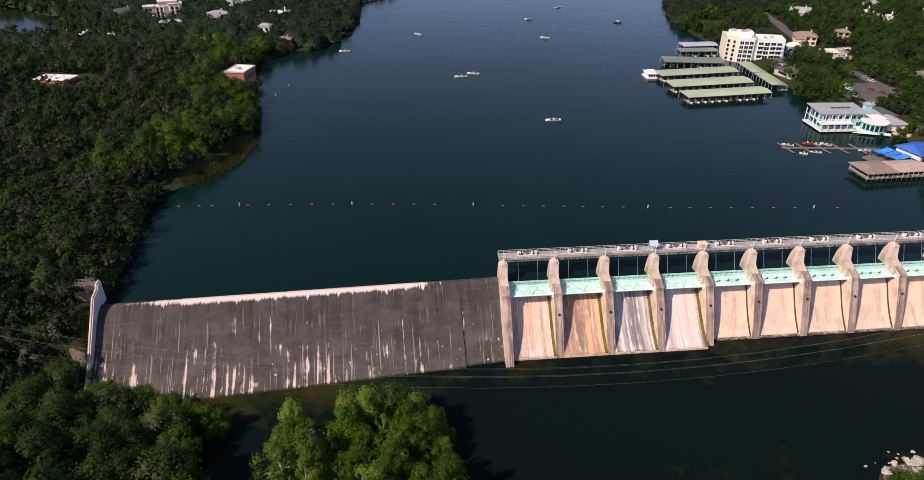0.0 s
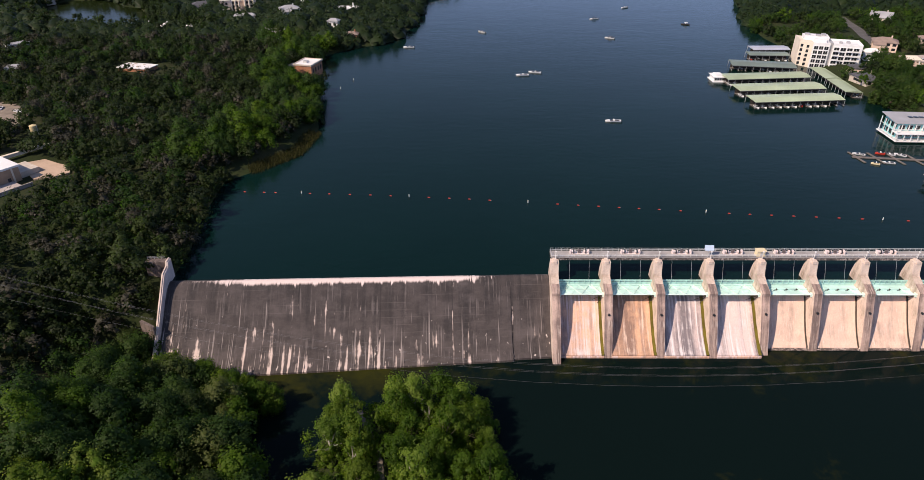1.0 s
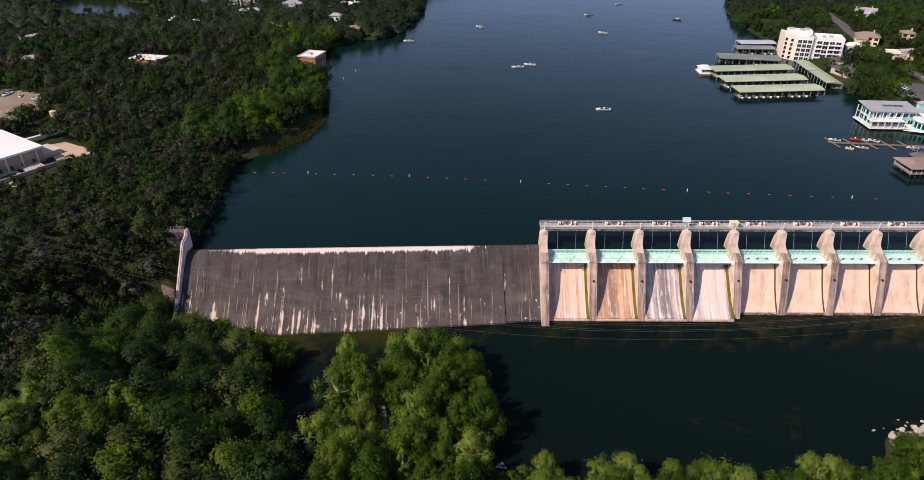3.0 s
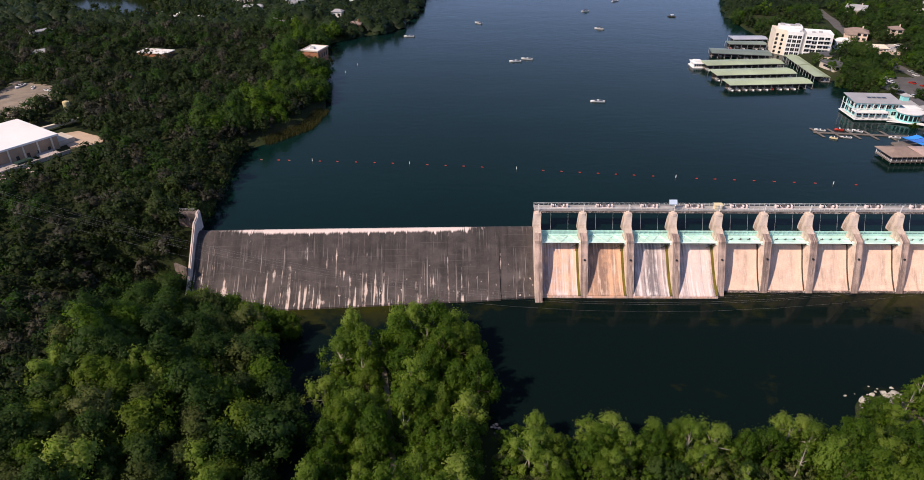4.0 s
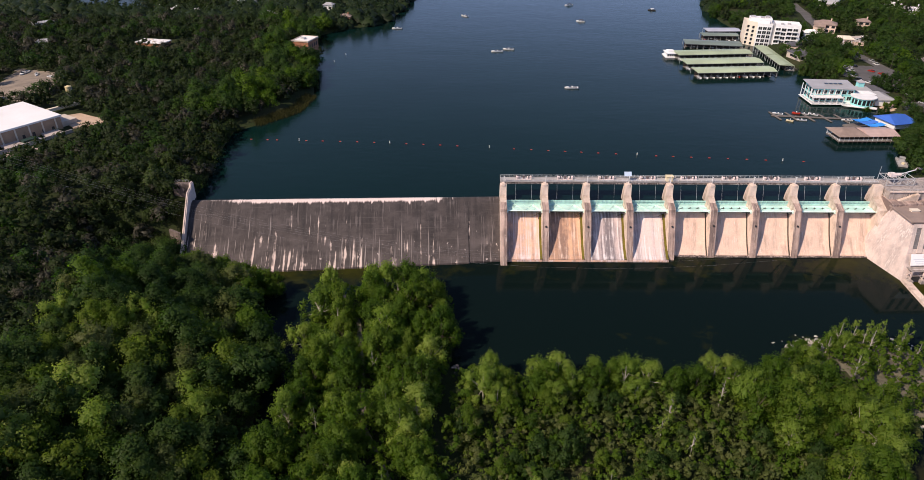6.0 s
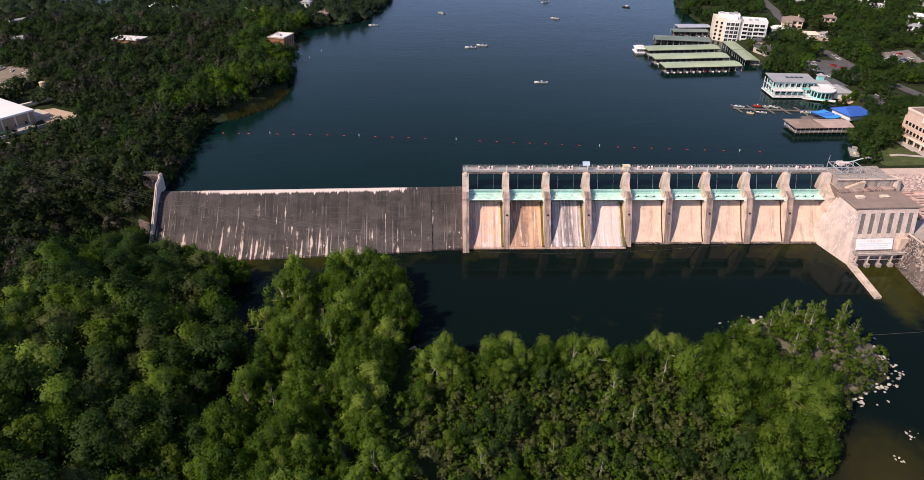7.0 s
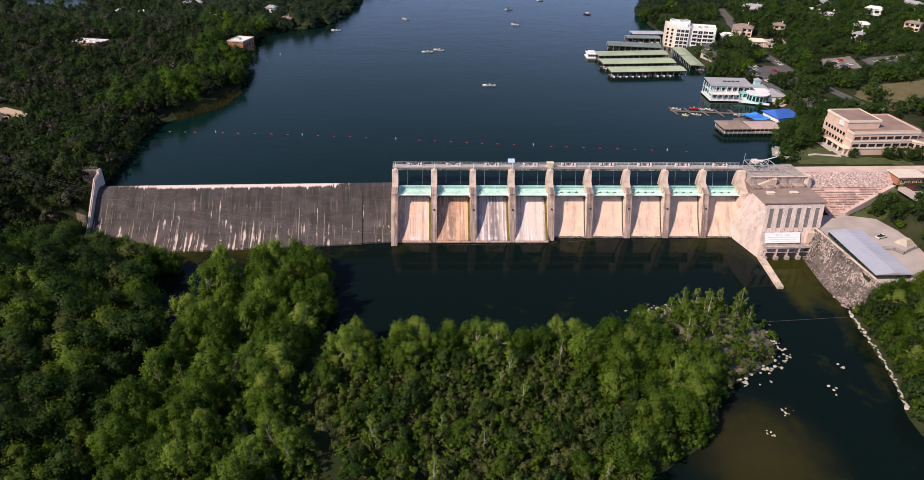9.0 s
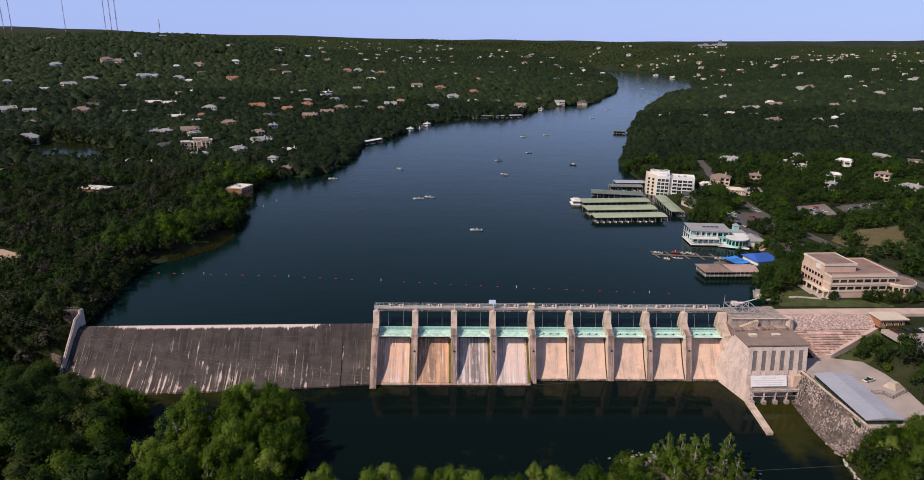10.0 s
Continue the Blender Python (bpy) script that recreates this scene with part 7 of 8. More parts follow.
def ruin():
    root = thing("low_building", "low flat-roofed building with white debris-strewn roof", "building", pose(-243, 254, float(ground_height(-243, 254)) - 1.4, 0, 0, -14))
    b = Geo()
    b.box(-12, 10, -5, 6, -3, 3.6)
    part("wall", b, M_BRICK, root)
    r = Geo()
    r.box(-12.6, 10.6, -5.6, 6.6, 3.6, 4.1)
    part("roof", r, M_WHITEROOF, root)
    rr = np.random.RandomState(5)
    for k in range(9):
        g = Geo()
        x, y = rr.uniform(-10, 9), rr.uniform(-3.5, 5)
        g.box(x, x + rr.uniform(0.6, 1.8), y, y + rr.uniform(0.5, 1.4), 4.1, 4.1 + rr.uniform(0.3, 0.9))
        part("roof_unit", g, M_STONEWALL, root)
    return root


ruin()
g = Geo()
g.slab([(-231, 250), (-208, 252), (-206, 264), (-230, 262)], 20, 24.2)
single("yard", g, M_DIRT, "pale stony yard beside the low building", "yard", kind="structure")


# ---- buoys ----
def buoy(m, mat, label, tall):
    root = thing("buoy", label, "buoy", m, "buoy line across the lake")
    g = Geo()
    if tall:
        g.tube((0, 0, -0.3), (0, 0, 1.3), 0.2, 0.16, 8)
    else:
        g.tube((-0.5, 0, 0.08), (0.5, 0, 0.08), 0.22, n=10)
    part("float", g, mat, root)
    b = Geo()
    if tall:
        b.tube((0, 0, 0.9), (0, 0, 1.1), 0.21, n=8)
        part("band", b, M_YELLOW, root)
    else:
        b.tube((0.5, 0, 0.08), (0.65, 0, 0.08), 0.1, n=6)
        part("shackle", b, M_STEEL, root)
    return root


line = [(-129.5, 79.4), (-72, 74.3), (-27.4, 68.7), (11.3, 62.5), (46.0, 57.1), (83.5, 51.3), (119.2, 46.8), (156.2, 42.2)]
bu_r = bu_w = None
whites = (-103.3, -54.3, -1.5, 74.0, 146.0)
reds = (-129.5, -120.6, -115.3, -99.5, -90.6, -81.2, -71.9, -62.7, -45.5, -36.3, -27.4, -18.3, 11.3, 20.2, 28.9, 37.6, 46.0, 54.5, 63.4, 83.5, 92.0, 101.0, 110.0, 119.2, 128.4, 137.8, 156.2)
for x in whites + reds:
    y = float(np.interp(x, [p[0] for p in line], [p[1] for p in line]))
    m = Matrix.Translation((x, y, LAKE)) @ Matrix.Rotation(radians(-8), 4, "Z")
    if x in whites:
        bu_w = copy_thing(bu_w, m) if bu_w else buoy(m, M_WHITE, "white marker buoy with a yellow band", True)
    else:
        bu_r = copy_thing(bu_r, m) if bu_r else buoy(m, M_RED, "red floating barrel buoy", False)
for x, y in ((-106, 237), (-99.6, 257)):
    copy_thing(bu_w, Matrix.Translation((x, y, LAKE)))


# ---- roads and lawns on the right bank ----
def ribbon(name, pts, width, mat, label, category, lift=0.1):
    g = Geo()
    dense = []
    for (x0, y0), (x1, y1) in zip(pts, pts[1:]):
        n = max(1, int(math.hypot(x1 - x0, y1 - y0) / 3))
        dense += [(x0 + (x1 - x0) * i / n, y0 + (y1 - y0) * i / n) for i in range(n)]
    dense.append(pts[-1])
    vs, fs = [], []
    for i, (x, y) in enumerate(dense):
        a, b_ = dense[max(0, i - 1)], dense[min(len(dense) - 1, i + 1)]
        d = Vector((b_[0] - a[0], b_[1] - a[1])).normalized()
        for s in (-1, 0, 1):
            px, py = x - d.y * width / 2 * s, y + d.x * width / 2 * s
            vs.append((px, py, float(ground_height(np.array([px]), np.array([py]))[0]) + lift))
    for i in range(len(dense) - 1):
        for j in range(2):
            a = i * 3 + j
            fs.append((a + 1, a, a + 3, a + 4))
    g.add(vs, fs)
    return single(name, g, mat, label, category, kind="structure")


def patch(name, outline, mat, label, category, lift=0.12, gap=3.0):
    """A sheet that lies on the ground inside an outline."""
    xs, ys = [p[0] for p in outline], [p[1] for p in outline]
    ax, ay = np.arange(min(xs), max(xs) + gap, gap), np.arange(min(ys), max(ys) + gap, gap)
    gx_, gy_ = np.meshgrid(ax, ay)
    z_ = ground_height(gx_, gy_) + lift
    cx, cy = (gx_[:-1, :-1] + gap / 2), (gy_[:-1, :-1] + gap / 2)
    ins = away(outline, cx, cy) < 0
    n_ = len(ax)
    fs = [(j * n_ + i, j * n_ + i + 1, (j + 1) * n_ + i + 1, (j + 1) * n_ + i) for j in range(len(ay) - 1) for i in range(n_ - 1) if ins[j, i]]
    used = sorted({v for f in fs for v in f})
    back = {v: i for i, v in enumerate(used)}
    flat = np.stack([gx_, gy_, z_], -1).reshape(-1, 3)
    g = Geo()
    g.add([tuple(flat[v]) for v in used], [tuple(back[v] for v in f) for f in fs])
    return single(name, g, mat, label, category, kind="structure")


ROAD = [(330, 420), (319, 372), (308, 340), (293, 262), (289, 200), (289, 166), (293, 121), (298, 60), (303, 8)]
ribbon("pavement", [(198, 46), (203, 36), (209, 29), (218, 25), (230, 22)], 2.4, M_LOT, "pale path along the lake shore", "path", 0.35)
ribbon("road", ROAD, 8.5, M_ASPHALT, "grey asphalt lakeside road", "road", 0.25)
patch("car_park", [(252, 150), (284, 140), (286, 200), (262, 206), (250, 178)], M_ASPHALT, "grey car park behind the restaurant", "car park", 0.18, 1.2)
patch("car_park", [(248, 92), (285, 98), (286, 118), (254, 122)], M_ASPHALT, "worn asphalt car park under the trees", "car park", 0.18, 1.2)
patch("car_park", [(316, 192), (348, 194), (358, 228), (328, 222)], M_GREYLOT, "worn grey car park beside the road", "car park", 0.18, 1.2)
patch("car_park", [(357, 198), (394, 200), (396, 218), (361, 220)], M_ASPHALT, "small asphalt car park among trees", "car park", 0.18, 1.2)
patch("car_park", [(306, 272), (330, 276), (336, 296), (310, 292)], M_LOT, "pale paved forecourt with parked cars", "car park", 0.18, 1.2)
cars([(322, 200, 30, "white"), (326, 203, 30, "silver"), (330, 206, 30, "white"), (334, 209, 30, "black"), (338, 212, 30, "white"), (343, 216, 30, "red"), (330, 198, 30, "white"), (336, 200, 30, "blue"), (344, 204, 30, "white"),
      (366, 206, 80, "white"), (372, 208, 80, "black"), (379, 210, 80, "silver"), (387, 211, 80, "white"), (311, 277, 15, "white"), (316, 279, 15, "white"), (321, 281, 15, "silver"), (326, 284, 15, "black"), (329, 290, 15, "white"),
      (289, 205, 8, "white"), (290.5, 232, 8, "black"), (291, 158, 178, "white"), (300, 95, 5, "white"), (262, 190, 20, "white"), (258, 186, 20, "silver"), (256, 176, 20, "white"), (255, 168, 20, "black"), (257, 160, 20, "white")])
patch("yard", [(233, 117), (248, 114), (252, 124), (238, 131)], M_DIRT, "bare tan slope beside the restaurant", "yard", 0.2, 1.5)
patch("lawn", [(303, 95), (345, 100), (372, 158), (320, 150), (300, 125)], M_DRYGRASS, "dry yellow-brown lawn", "lawn", 0.15, 1.5)
patch("lawn", [(204, 13), (262, 10), (264, 18), (240, 21), (234, 23), (232, 34), (214, 36), (207, 28)], M_GRASS, "green lawn in front of the office", "lawn", 0.15, 1.2)
patch("pavement", [(229, 24), (238, 20), (240, 23), (234, 26), (233, 42), (228, 42)], M_LOT, "pale paved entrance of the office", "pavement", 0.3, 1.5)
patch("lawn", [(214, -20), (226, -26), (240, -12), (243, -10), (241, -2), (239, -9)], M_GRASS, "bright grassy bank", "lawn", 0.15, 1.2)
cars([(254, 196, 20, "white"), (258, 197, 20, "white"), (262, 198, 20, "silver"), (266, 199, 20, "white"), (270, 200, 20, "black"), (275, 187, 25, "red"), (278, 180, 25, "red"), (266, 118, 40, "silver"), (272, 112, 40, "white"), (260, 100, 70, "black"),
      (268, 96, 70, "black"), (279, 146, 5, "white"), (289.5, 182, 10, "black"), (291, 214, 10, "silver"), (268, 134, 80, "white"), (256, 112, 30, "blue")])


# ---- homes on the hills: x, y, width ----
HOMES_WHITE = [(-177, 436, 17.1), (-169, 507, 28.2), (-34, 922, 34.0), (-216, 948, 12.5), (-201, 985, 12.8), (-580, 718, 29.7), (-695, 1087, 36.4), (-138, 1429, 20.2), (-106, 1426, 23.3), (42, 922, 19.7), (86, 1072, 22.2), (1049, 2608, 44), (1116, 3858, 44), (675, 1122, 14.0), (609, 882, 13.0), (617, 867, 15.3), (595, 599, 10.5), (849, 775, 12.2), (684, 721, 8.7), (391, 274, 8.0), (-306, 769, 27.0), (-180, 619, 12.6), (-110, 1091, 15.0), (-41, 1135, 12.9), (-514, 1047, 20.8), (-453, 1061, 20.6), (1133, 3291, 44), (844, 1468, 17.5), (873, 1175, 18.4)]
HOMES_FLAT = [(-126, 458, 36.7), (-337, 710, 34.6), (-392, 937, 40.9), (-164, 1032, 30.1), (-513, 960, 30.6), (-461, 1469, 26.3), (-354, 1520, 44), (1056, 2427, 44), (448, 844, 21.9), (1291, 2220, 33.0), (1715, 2499, 44), (1760, 2457, 44), (2432, 3221, 44), (2507, 3154, 44), (413, 390, 16.4), (414, 361, 15.9)]
HOMES_GREY = [(-319, 576, 15.2), (-306, 579, 15.1), (-82, 933, 12.2), (-460, 547, 29.7), (-550, 720, 16.8), (-595, 928, 41.9), (-587, 992, 44), (322, 1148, 41.1), (623, 683, 15.5), (352, 394, 16.6), (441, 241, 19.7), (-497, 1053, 16.9), (957, 1028, 29.2)]
HOMES_STONE = [(-278, 587, 21.8), (-185, 561, 15.1), (-146, 726, 32.6), (-127, 772, 20.3), (-113, 841, 26.7), (-484, 735, 44), (-632, 1165, 44), (-605, 1157, 36.9), (-459, 1206, 36.8), (-264, 1700, 30.8), (-224, 1505, 13.1), (216, 1008, 44), (442, 1475, 34.4), (1111, 3014, 44), (682, 917, 22.4), (564, 701, 31.7), (755, 855, 22.1), (1683, 2644, 44), (456, 298, 12.6), (305, 310, 17.0), (341, 315, 9.4), (-243, 640, 19.2), (12, 1225, 21.9), (400, 2182, 44), (1175, 2432, 44), (816, 897, 15.5), (899, 1181, 38.6)]
HOMES_TILE = [(-238, 782, 22.9), (-190, 782, 15.8), (-172, 847, 20.8), (-358, 1095, 34.9), (-162, 1397, 33.6), (64, 1218, 44), (136, 1188, 24.1), (-80, 1445, 23.5)]
HOMES_DARK = [(-271, 481, 20.2), (379, 1174, 44), (-207, 716, 28.0)]
HOMES_BRICK = [(-112, 363, 10.3), (578, 1074, 13.3)]
BLOCKS_BRICK = [(-405, 803, 23.3), (-381, 802, 24.2), (1150, 2187, 44), (1176, 2096, 44)]

HOME_LOOKS = [
    (HOMES_WHITE, M_WHITE, M_GREYROOF, "white house with grey hipped roof among trees", False, 2),
    (HOMES_FLAT, M_WHITE, M_WHITEROOF, "long white flat-roofed house among trees", True, 1),
    (HOMES_GREY, M_STONEWALL, M_GREYROOF, "grey-roofed stone house among trees", False, 2),
    (HOMES_STONE, M_PEACHWALL, M_PAVROOF, "pale stone house with brown roof on the hillside", False, 2),
    (HOMES_TILE, M_STONEWALL, M_TERRACOTTA, "house with terracotta tiled roof on the hillside", False, 2),
    (HOMES_DARK, M_STONEWALL, M_CHARCOAL, "house with dark roof near the shore", False, 1),
    (HOMES_BRICK, M_BRICK, M_PAVROOF, "small brick house with brown roof", False, 1),
    (BLOCKS_BRICK, M_BRICK, M_WHITEROOF, "long red-brick block with pale flat roof", True, 2),
]
HOMES = []
hr = np.random.RandomState(77)
for rows, wall, roof, label, flat, storeys in HOME_LOOKS:
    for x, y, w in rows:
        w = min(w, 22)
        z = float(ground_height(np.array([x]), np.array([y]))[0])
        far = math.hypot(x - EYE0[0], y - EYE0[1])
        h = (3.4 if storeys == 1 else 6.2) * (1.0 + 0.12 * hr.uniform(-1, 1)) + (2.4 if far > 1500 else 0.8 if far > 800 else 0.4)
        face = math.degrees(math.atan2(y - EYE0[1], x - EYE0[0])) - 90
        turn = face + hr.uniform(-22, 22)
        d = min(max(8.0, w * 0.65), 18) + hr.uniform(0, 2)
        ob = cottage(x, y, z, w, d, h, turn, wall, roof, label, hr.uniform() < 0.6, flat, storeys)
        HOMES.append((x, y, w, d))
        if w > 13:
            s = hr.choice([-1, 1])
            m = pose(x, y, z, 0, 0, turn)
            wing = Geo()
            wing.box(s * w * 0.22 - 4, s * w * 0.22 + 4, -d / 2 - 4.5, -d / 2 - 0.1, -3, h * 0.78)
            part("wing", wing, wall, ob)
            wr = Geo()
            wr.hip(s * w * 0.22 - 4, s * w * 0.22 + 4, -d / 2 - 4.5, -d / 2 + 2, h * 0.8 + 0.02, 2.0, 0.2, 0.5)
            part("wing_roof", wr, roof, ob)


def far_house(x, y, w, d, h, turn, wall, roof, flat):
    z = float(ground_height(x, y))
    root = thing("house", "small pale house half hidden among the trees", "house", pose(x, y, z, 0, 0, turn), "houses scattered over the hills")
    g = Geo()
    g.box(-w / 2, w / 2, -d / 2, d / 2, -4, h)
    part("wall", g, wall, root)
    g = Geo()
    if flat:
        g.box(-w / 2 - 0.4, w / 2 + 0.4, -d / 2 - 0.4, d / 2 + 0.4, h, h + 0.4)
    else:
        g.hip(-w / 2, w / 2, -d / 2, d / 2, h + 0.01, d * 0.25, d * 0.4, 0.6)
    part("roof", g, roof, root)
    for k in range(2):
        g = Geo()
        xx = -w * 0.25 + k * w * 0.5
        g.box(xx - w * 0.14, xx + w * 0.14, -d / 2 - 0.1, -d / 2 - 0.004, h * 0.4, h * 0.75)
        part("window", g, M_GLASS, root)
    return root


def scattered_homes():
    r = np.random.RandomState(404)
    made = 0
    while made < 170:
        az = r.uniform(-0.62, 0.72)
        far = 620 + 2900 * r.uniform() ** 1.3
        x, y = EYE0[0] + far * math.sin(az), EYE0[1] + far * math.cos(az)
        if float(lake_away(np.array([x]), np.array([y]))[0]) < 25 or float(waves(np.array([x]), np.array([y]), 500, 77)[0]) < -0.15:
            continue
        if any(abs(x - hx) + abs(y - hy) < 45 for hx, hy, _, _ in HOMES):
            continue
        w, d = r.uniform(8, 17) * (1 + far / 6000), r.uniform(7, 11)
        h = r.uniform(4.2, 6.8) + far / 1100
        wall, roof = ((M_WHITE, M_WHITEROOF), (M_STONEWALL, M_GREYROOF), (M_PEACHWALL, M_PAVROOF), (M_WHITE, M_GREYROOF), (M_STONEWALL, M_TERRACOTTA))[r.choice(5, p=[0.3, 0.25, 0.2, 0.17, 0.08])]
        far_house(x, y, w, d, h, -math.degrees(az) + r.uniform(-35, 35), wall, roof, r.uniform() < 0.4)
        HOMES.append((x, y, w * 0.8, d))
        made += 1


scattered_homes()


def distant_roofs():
    """Houses on the farthest hills, too small and too many to tell apart."""
    r = np.random.RandomState(515)
    g, made = Geo(), 0
    while made < 420:
        az = r.uniform(-0.60, 0.70)
        far = 1900 + 2300 * r.uniform() ** 0.8
        x, y = EYE0[0] + far * math.sin(az), EYE0[1] + far * math.cos(az)
        px, py = np.array([x]), np.array([y])
        if float(lake_away(px, py)[0]) < 25 or float(waves(px, py, 620, 78)[0]) < 0.05 + 0.5 * r.uniform():
            continue
        z = float(ground_height(px, py)[0])
        w, d, h = r.uniform(7, 17), r.uniform(7, 11), r.uniform(5.5, 10.0)
        g.box(-w / 2, w / 2, -d / 2, d / 2, -4, h, pose(x, y, z, 0, 0, r.uniform(0, 180)))
        made += 1
    single("distant_houses", g, M_STONEWALL, "many small pale houses over the far wooded hills", "houses", kind="stuff")


distant_roofs()


def mansion():
    root = thing("mansion", "large peach mansion with tall white bays and terraces", "mansion", pose(-231, 468, 26, 0, 0, 18))
    for (x0, x1, y0, y1, h, mt) in ((-17, -8, 0, 10, 11, M_PEACHWALL), (-8, 4, 3, 14, 10, M_PEACHWALL), (4, 16, 1, 13, 12, M_PEACHWALL), (-22, -10, -7, 0, 4, M_STONEWALL), (-4, 12, 4, 12, 14, M_STONEWALL)):
        g = Geo()
        g.box(x0, x1, y0, y1, -4, h)
        part("block", g, mt, root)
        r = Geo()
        r.box(x0 - 0.5, x1 + 0.5, y0 - 0.5, y1 + 0.5, h, h + 0.5)
        part("roof", r, M_OFFICE_TRIM, root)
    for x in (-7, -3.5, 0, 5.5, 9.5, 13.5):
        g = Geo()
        g.tube((x, 0.8, 0), (x, 0.8, 10.5), 0.9, n=10)
        part("bay", g, M_OFFICE_TRIM, root, "tall cream rounded bay")
    for f in range(3):
        for x in (-15, -11.5, -5.3, -1.7, 7.5, 11.5):
            g = Geo()
            y = -0.06 if x < -9 else (2.94 if x < 4 else 0.94)
            g.box(x - 1.0, x + 1.0, y - 0.05, y + 0.05, 0.8 + f * 3.3, 2.9 + f * 3.3)
            part("window", g, M_GLASS, root)
    t = Geo()
    t.slab([(-24, -14), (10, -9), (10, 0), (-24, 0)], -4, 0.4)
    part("terrace", t, M_STONEWALL, root)


mansion()
HOMES.append((-231, 468, 40, 26))
estate = thing("estate_wall", "pale rendered estate wall with arched gateway", "wall", pose(279, 268, 23.5, 0, 0, -12))
g = Geo()
for k in range(6):
    g.box(k * 6.2, k * 6.2 + 5.6, 0, 0.6, -2, 3.2)
part("wall", g, M_PEACHWALL, estate)
for k in range(7):
    g = Geo()
    g.box(k * 6.2 - 0.65, k * 6.2 + 0.05, -0.2, 0.8, -2, 4.2)
    part("pillar", g, M_WHITE, estate)
g = Geo()
g.box(12, 27, 3, 12, -2, 4.6)
part("gate_lodge", g, M_PEACHWALL, estate)
for k in range(4):
    g = Geo()
    g.box(13.2 + k * 3.6, 15.4 + k * 3.6, 2.9, 3.0, 0.3, 3.4)
    part("arch_opening", g, M_DARKSTEEL, estate)
g = Geo()
g.hip(12, 27, 3, 12, 4.62, 2.0, 3.0, 0.6)
part("lodge_roof", g, M_OFFICE_TRIM, estate)
HOMES.append((298, 266, 36, 14))

# far shore docks
covered_dock(-50.0, 566.0, -30.0, 594.0, 9.0, M_WHITEROOF, 21)
covered_dock(112.0, 884.0, 150.0, 886.0, 14.0, M_SAGE_DARK, 22)
covered_dock(155.0, 886.0, 205.0, 905.0, 14.0, M_METALROOF, 23)
covered_dock(312.0, 694.0, 330.0, 690.0, 11.0, M_SAGE_DARK, 24)
for x, y, t, rf in ((4, 708, 60, M_WHITEROOF), (18, 742, 62, M_GREYROOF), (30, 772, 64, M_WHITEROOF), (-306, 428, 20, M_TERRACOTTA), (-288, 424, 10, M_WHITEROOF), (-264, 415, -10, M_WHITEROOF), (-249, 416, -20, M_PAVROOF), (262, 1040, 60, M_GREYROOF), (318, 1136, 40, M_WHITEROOF)):
    cottage(x, y, LAKE + 0.5, 11, 8, 3.2, t, M_WHITE, rf, "small boathouse on the shore")

# radio masts on the ridge
M_MAST = plain("red_mast_paint", (0.30, 0.09, 0.08), 0.6, 0.2, 0.1, 1)
for ax, ay, R, H in ((-0.505, 0.863, 2500, 190), (-0.498, 0.867, 2700, 190), (-0.448, 0.894, 2900, 180), (-0.407, 0.913, 2600, 190), (-0.401, 0.916, 2400, 170), (-0.395, 0.919, 1950, 170), (-0.359, 0.934, 2700, 52), (-0.348, 0.937, 2500, 104)):
    x, y = EYE0[0] + ax * R, EYE0[1] + ay * R
    z = float(ground_height(np.array([x]), np.array([y]))[0])
    root = thing("radio_mast", "tall slender red and white lattice radio mast", "radio mast", Matrix.Translation((x, y, z)), "radio masts on the ridge")
    n = 8
    for k in range(n):
        g = Geo()
        z0, z1 = H * k / n, H * (k + 1) / n
        for a in range(3):
            c, s = math.cos(a * 2.094), math.sin(a * 2.094)
            c2, s2 = math.cos((a + 1) * 2.094), math.sin((a + 1) * 2.094)
            g.tube((c * 1.1, s * 1.1, z0), (c * 1.1, s * 1.1, z1), 0.28, n=4)
            for q in range(3):
                za, zb = z0 + (z1 - z0) * q / 3, z0 + (z1 - z0) * (q + 1) / 3
                g.tube((c * 1.1, s * 1.1, za), (c2 * 1.1, s2 * 1.1, zb), 0.12, n=4)
        part("section", g, M_MAST if k % 2 == 0 else M_STEEL, root)

# towers on the skyline
for k, (px, w, h) in enumerate(((0.312, 34, 16), (0.319, 26, 20), (0.325, 30, 15), (0.331, 36, 22), (0.337, 22, 44), (0.343, 28, 24), (0.306, 20, 12))):
    x, y = EYE0[0] + 4450 * math.sin(px + 0.085), EYE0[1] + 4450 * math.cos(px + 0.085)
    z = float(ground_height(np.array([x]), np.array([y]))[0])
    root = thing("office_tower", "hazy grey office tower on the horizon", "tower", pose(x, y, z, 0, 0, -23))
    g = Geo()
    g.box(-w / 2, w / 2, -12, 12, -20, h)
    part("wall", g, M_METALROOF, root)
    for s in range(int(h / 7)):
        g = Geo()
        g.box(-w / 2 + 1, w / 2 - 1, -12.2, -12.01, 4 + s * 7, 7.5 + s * 7)
        part("window_band", g, M_GLASS, root)

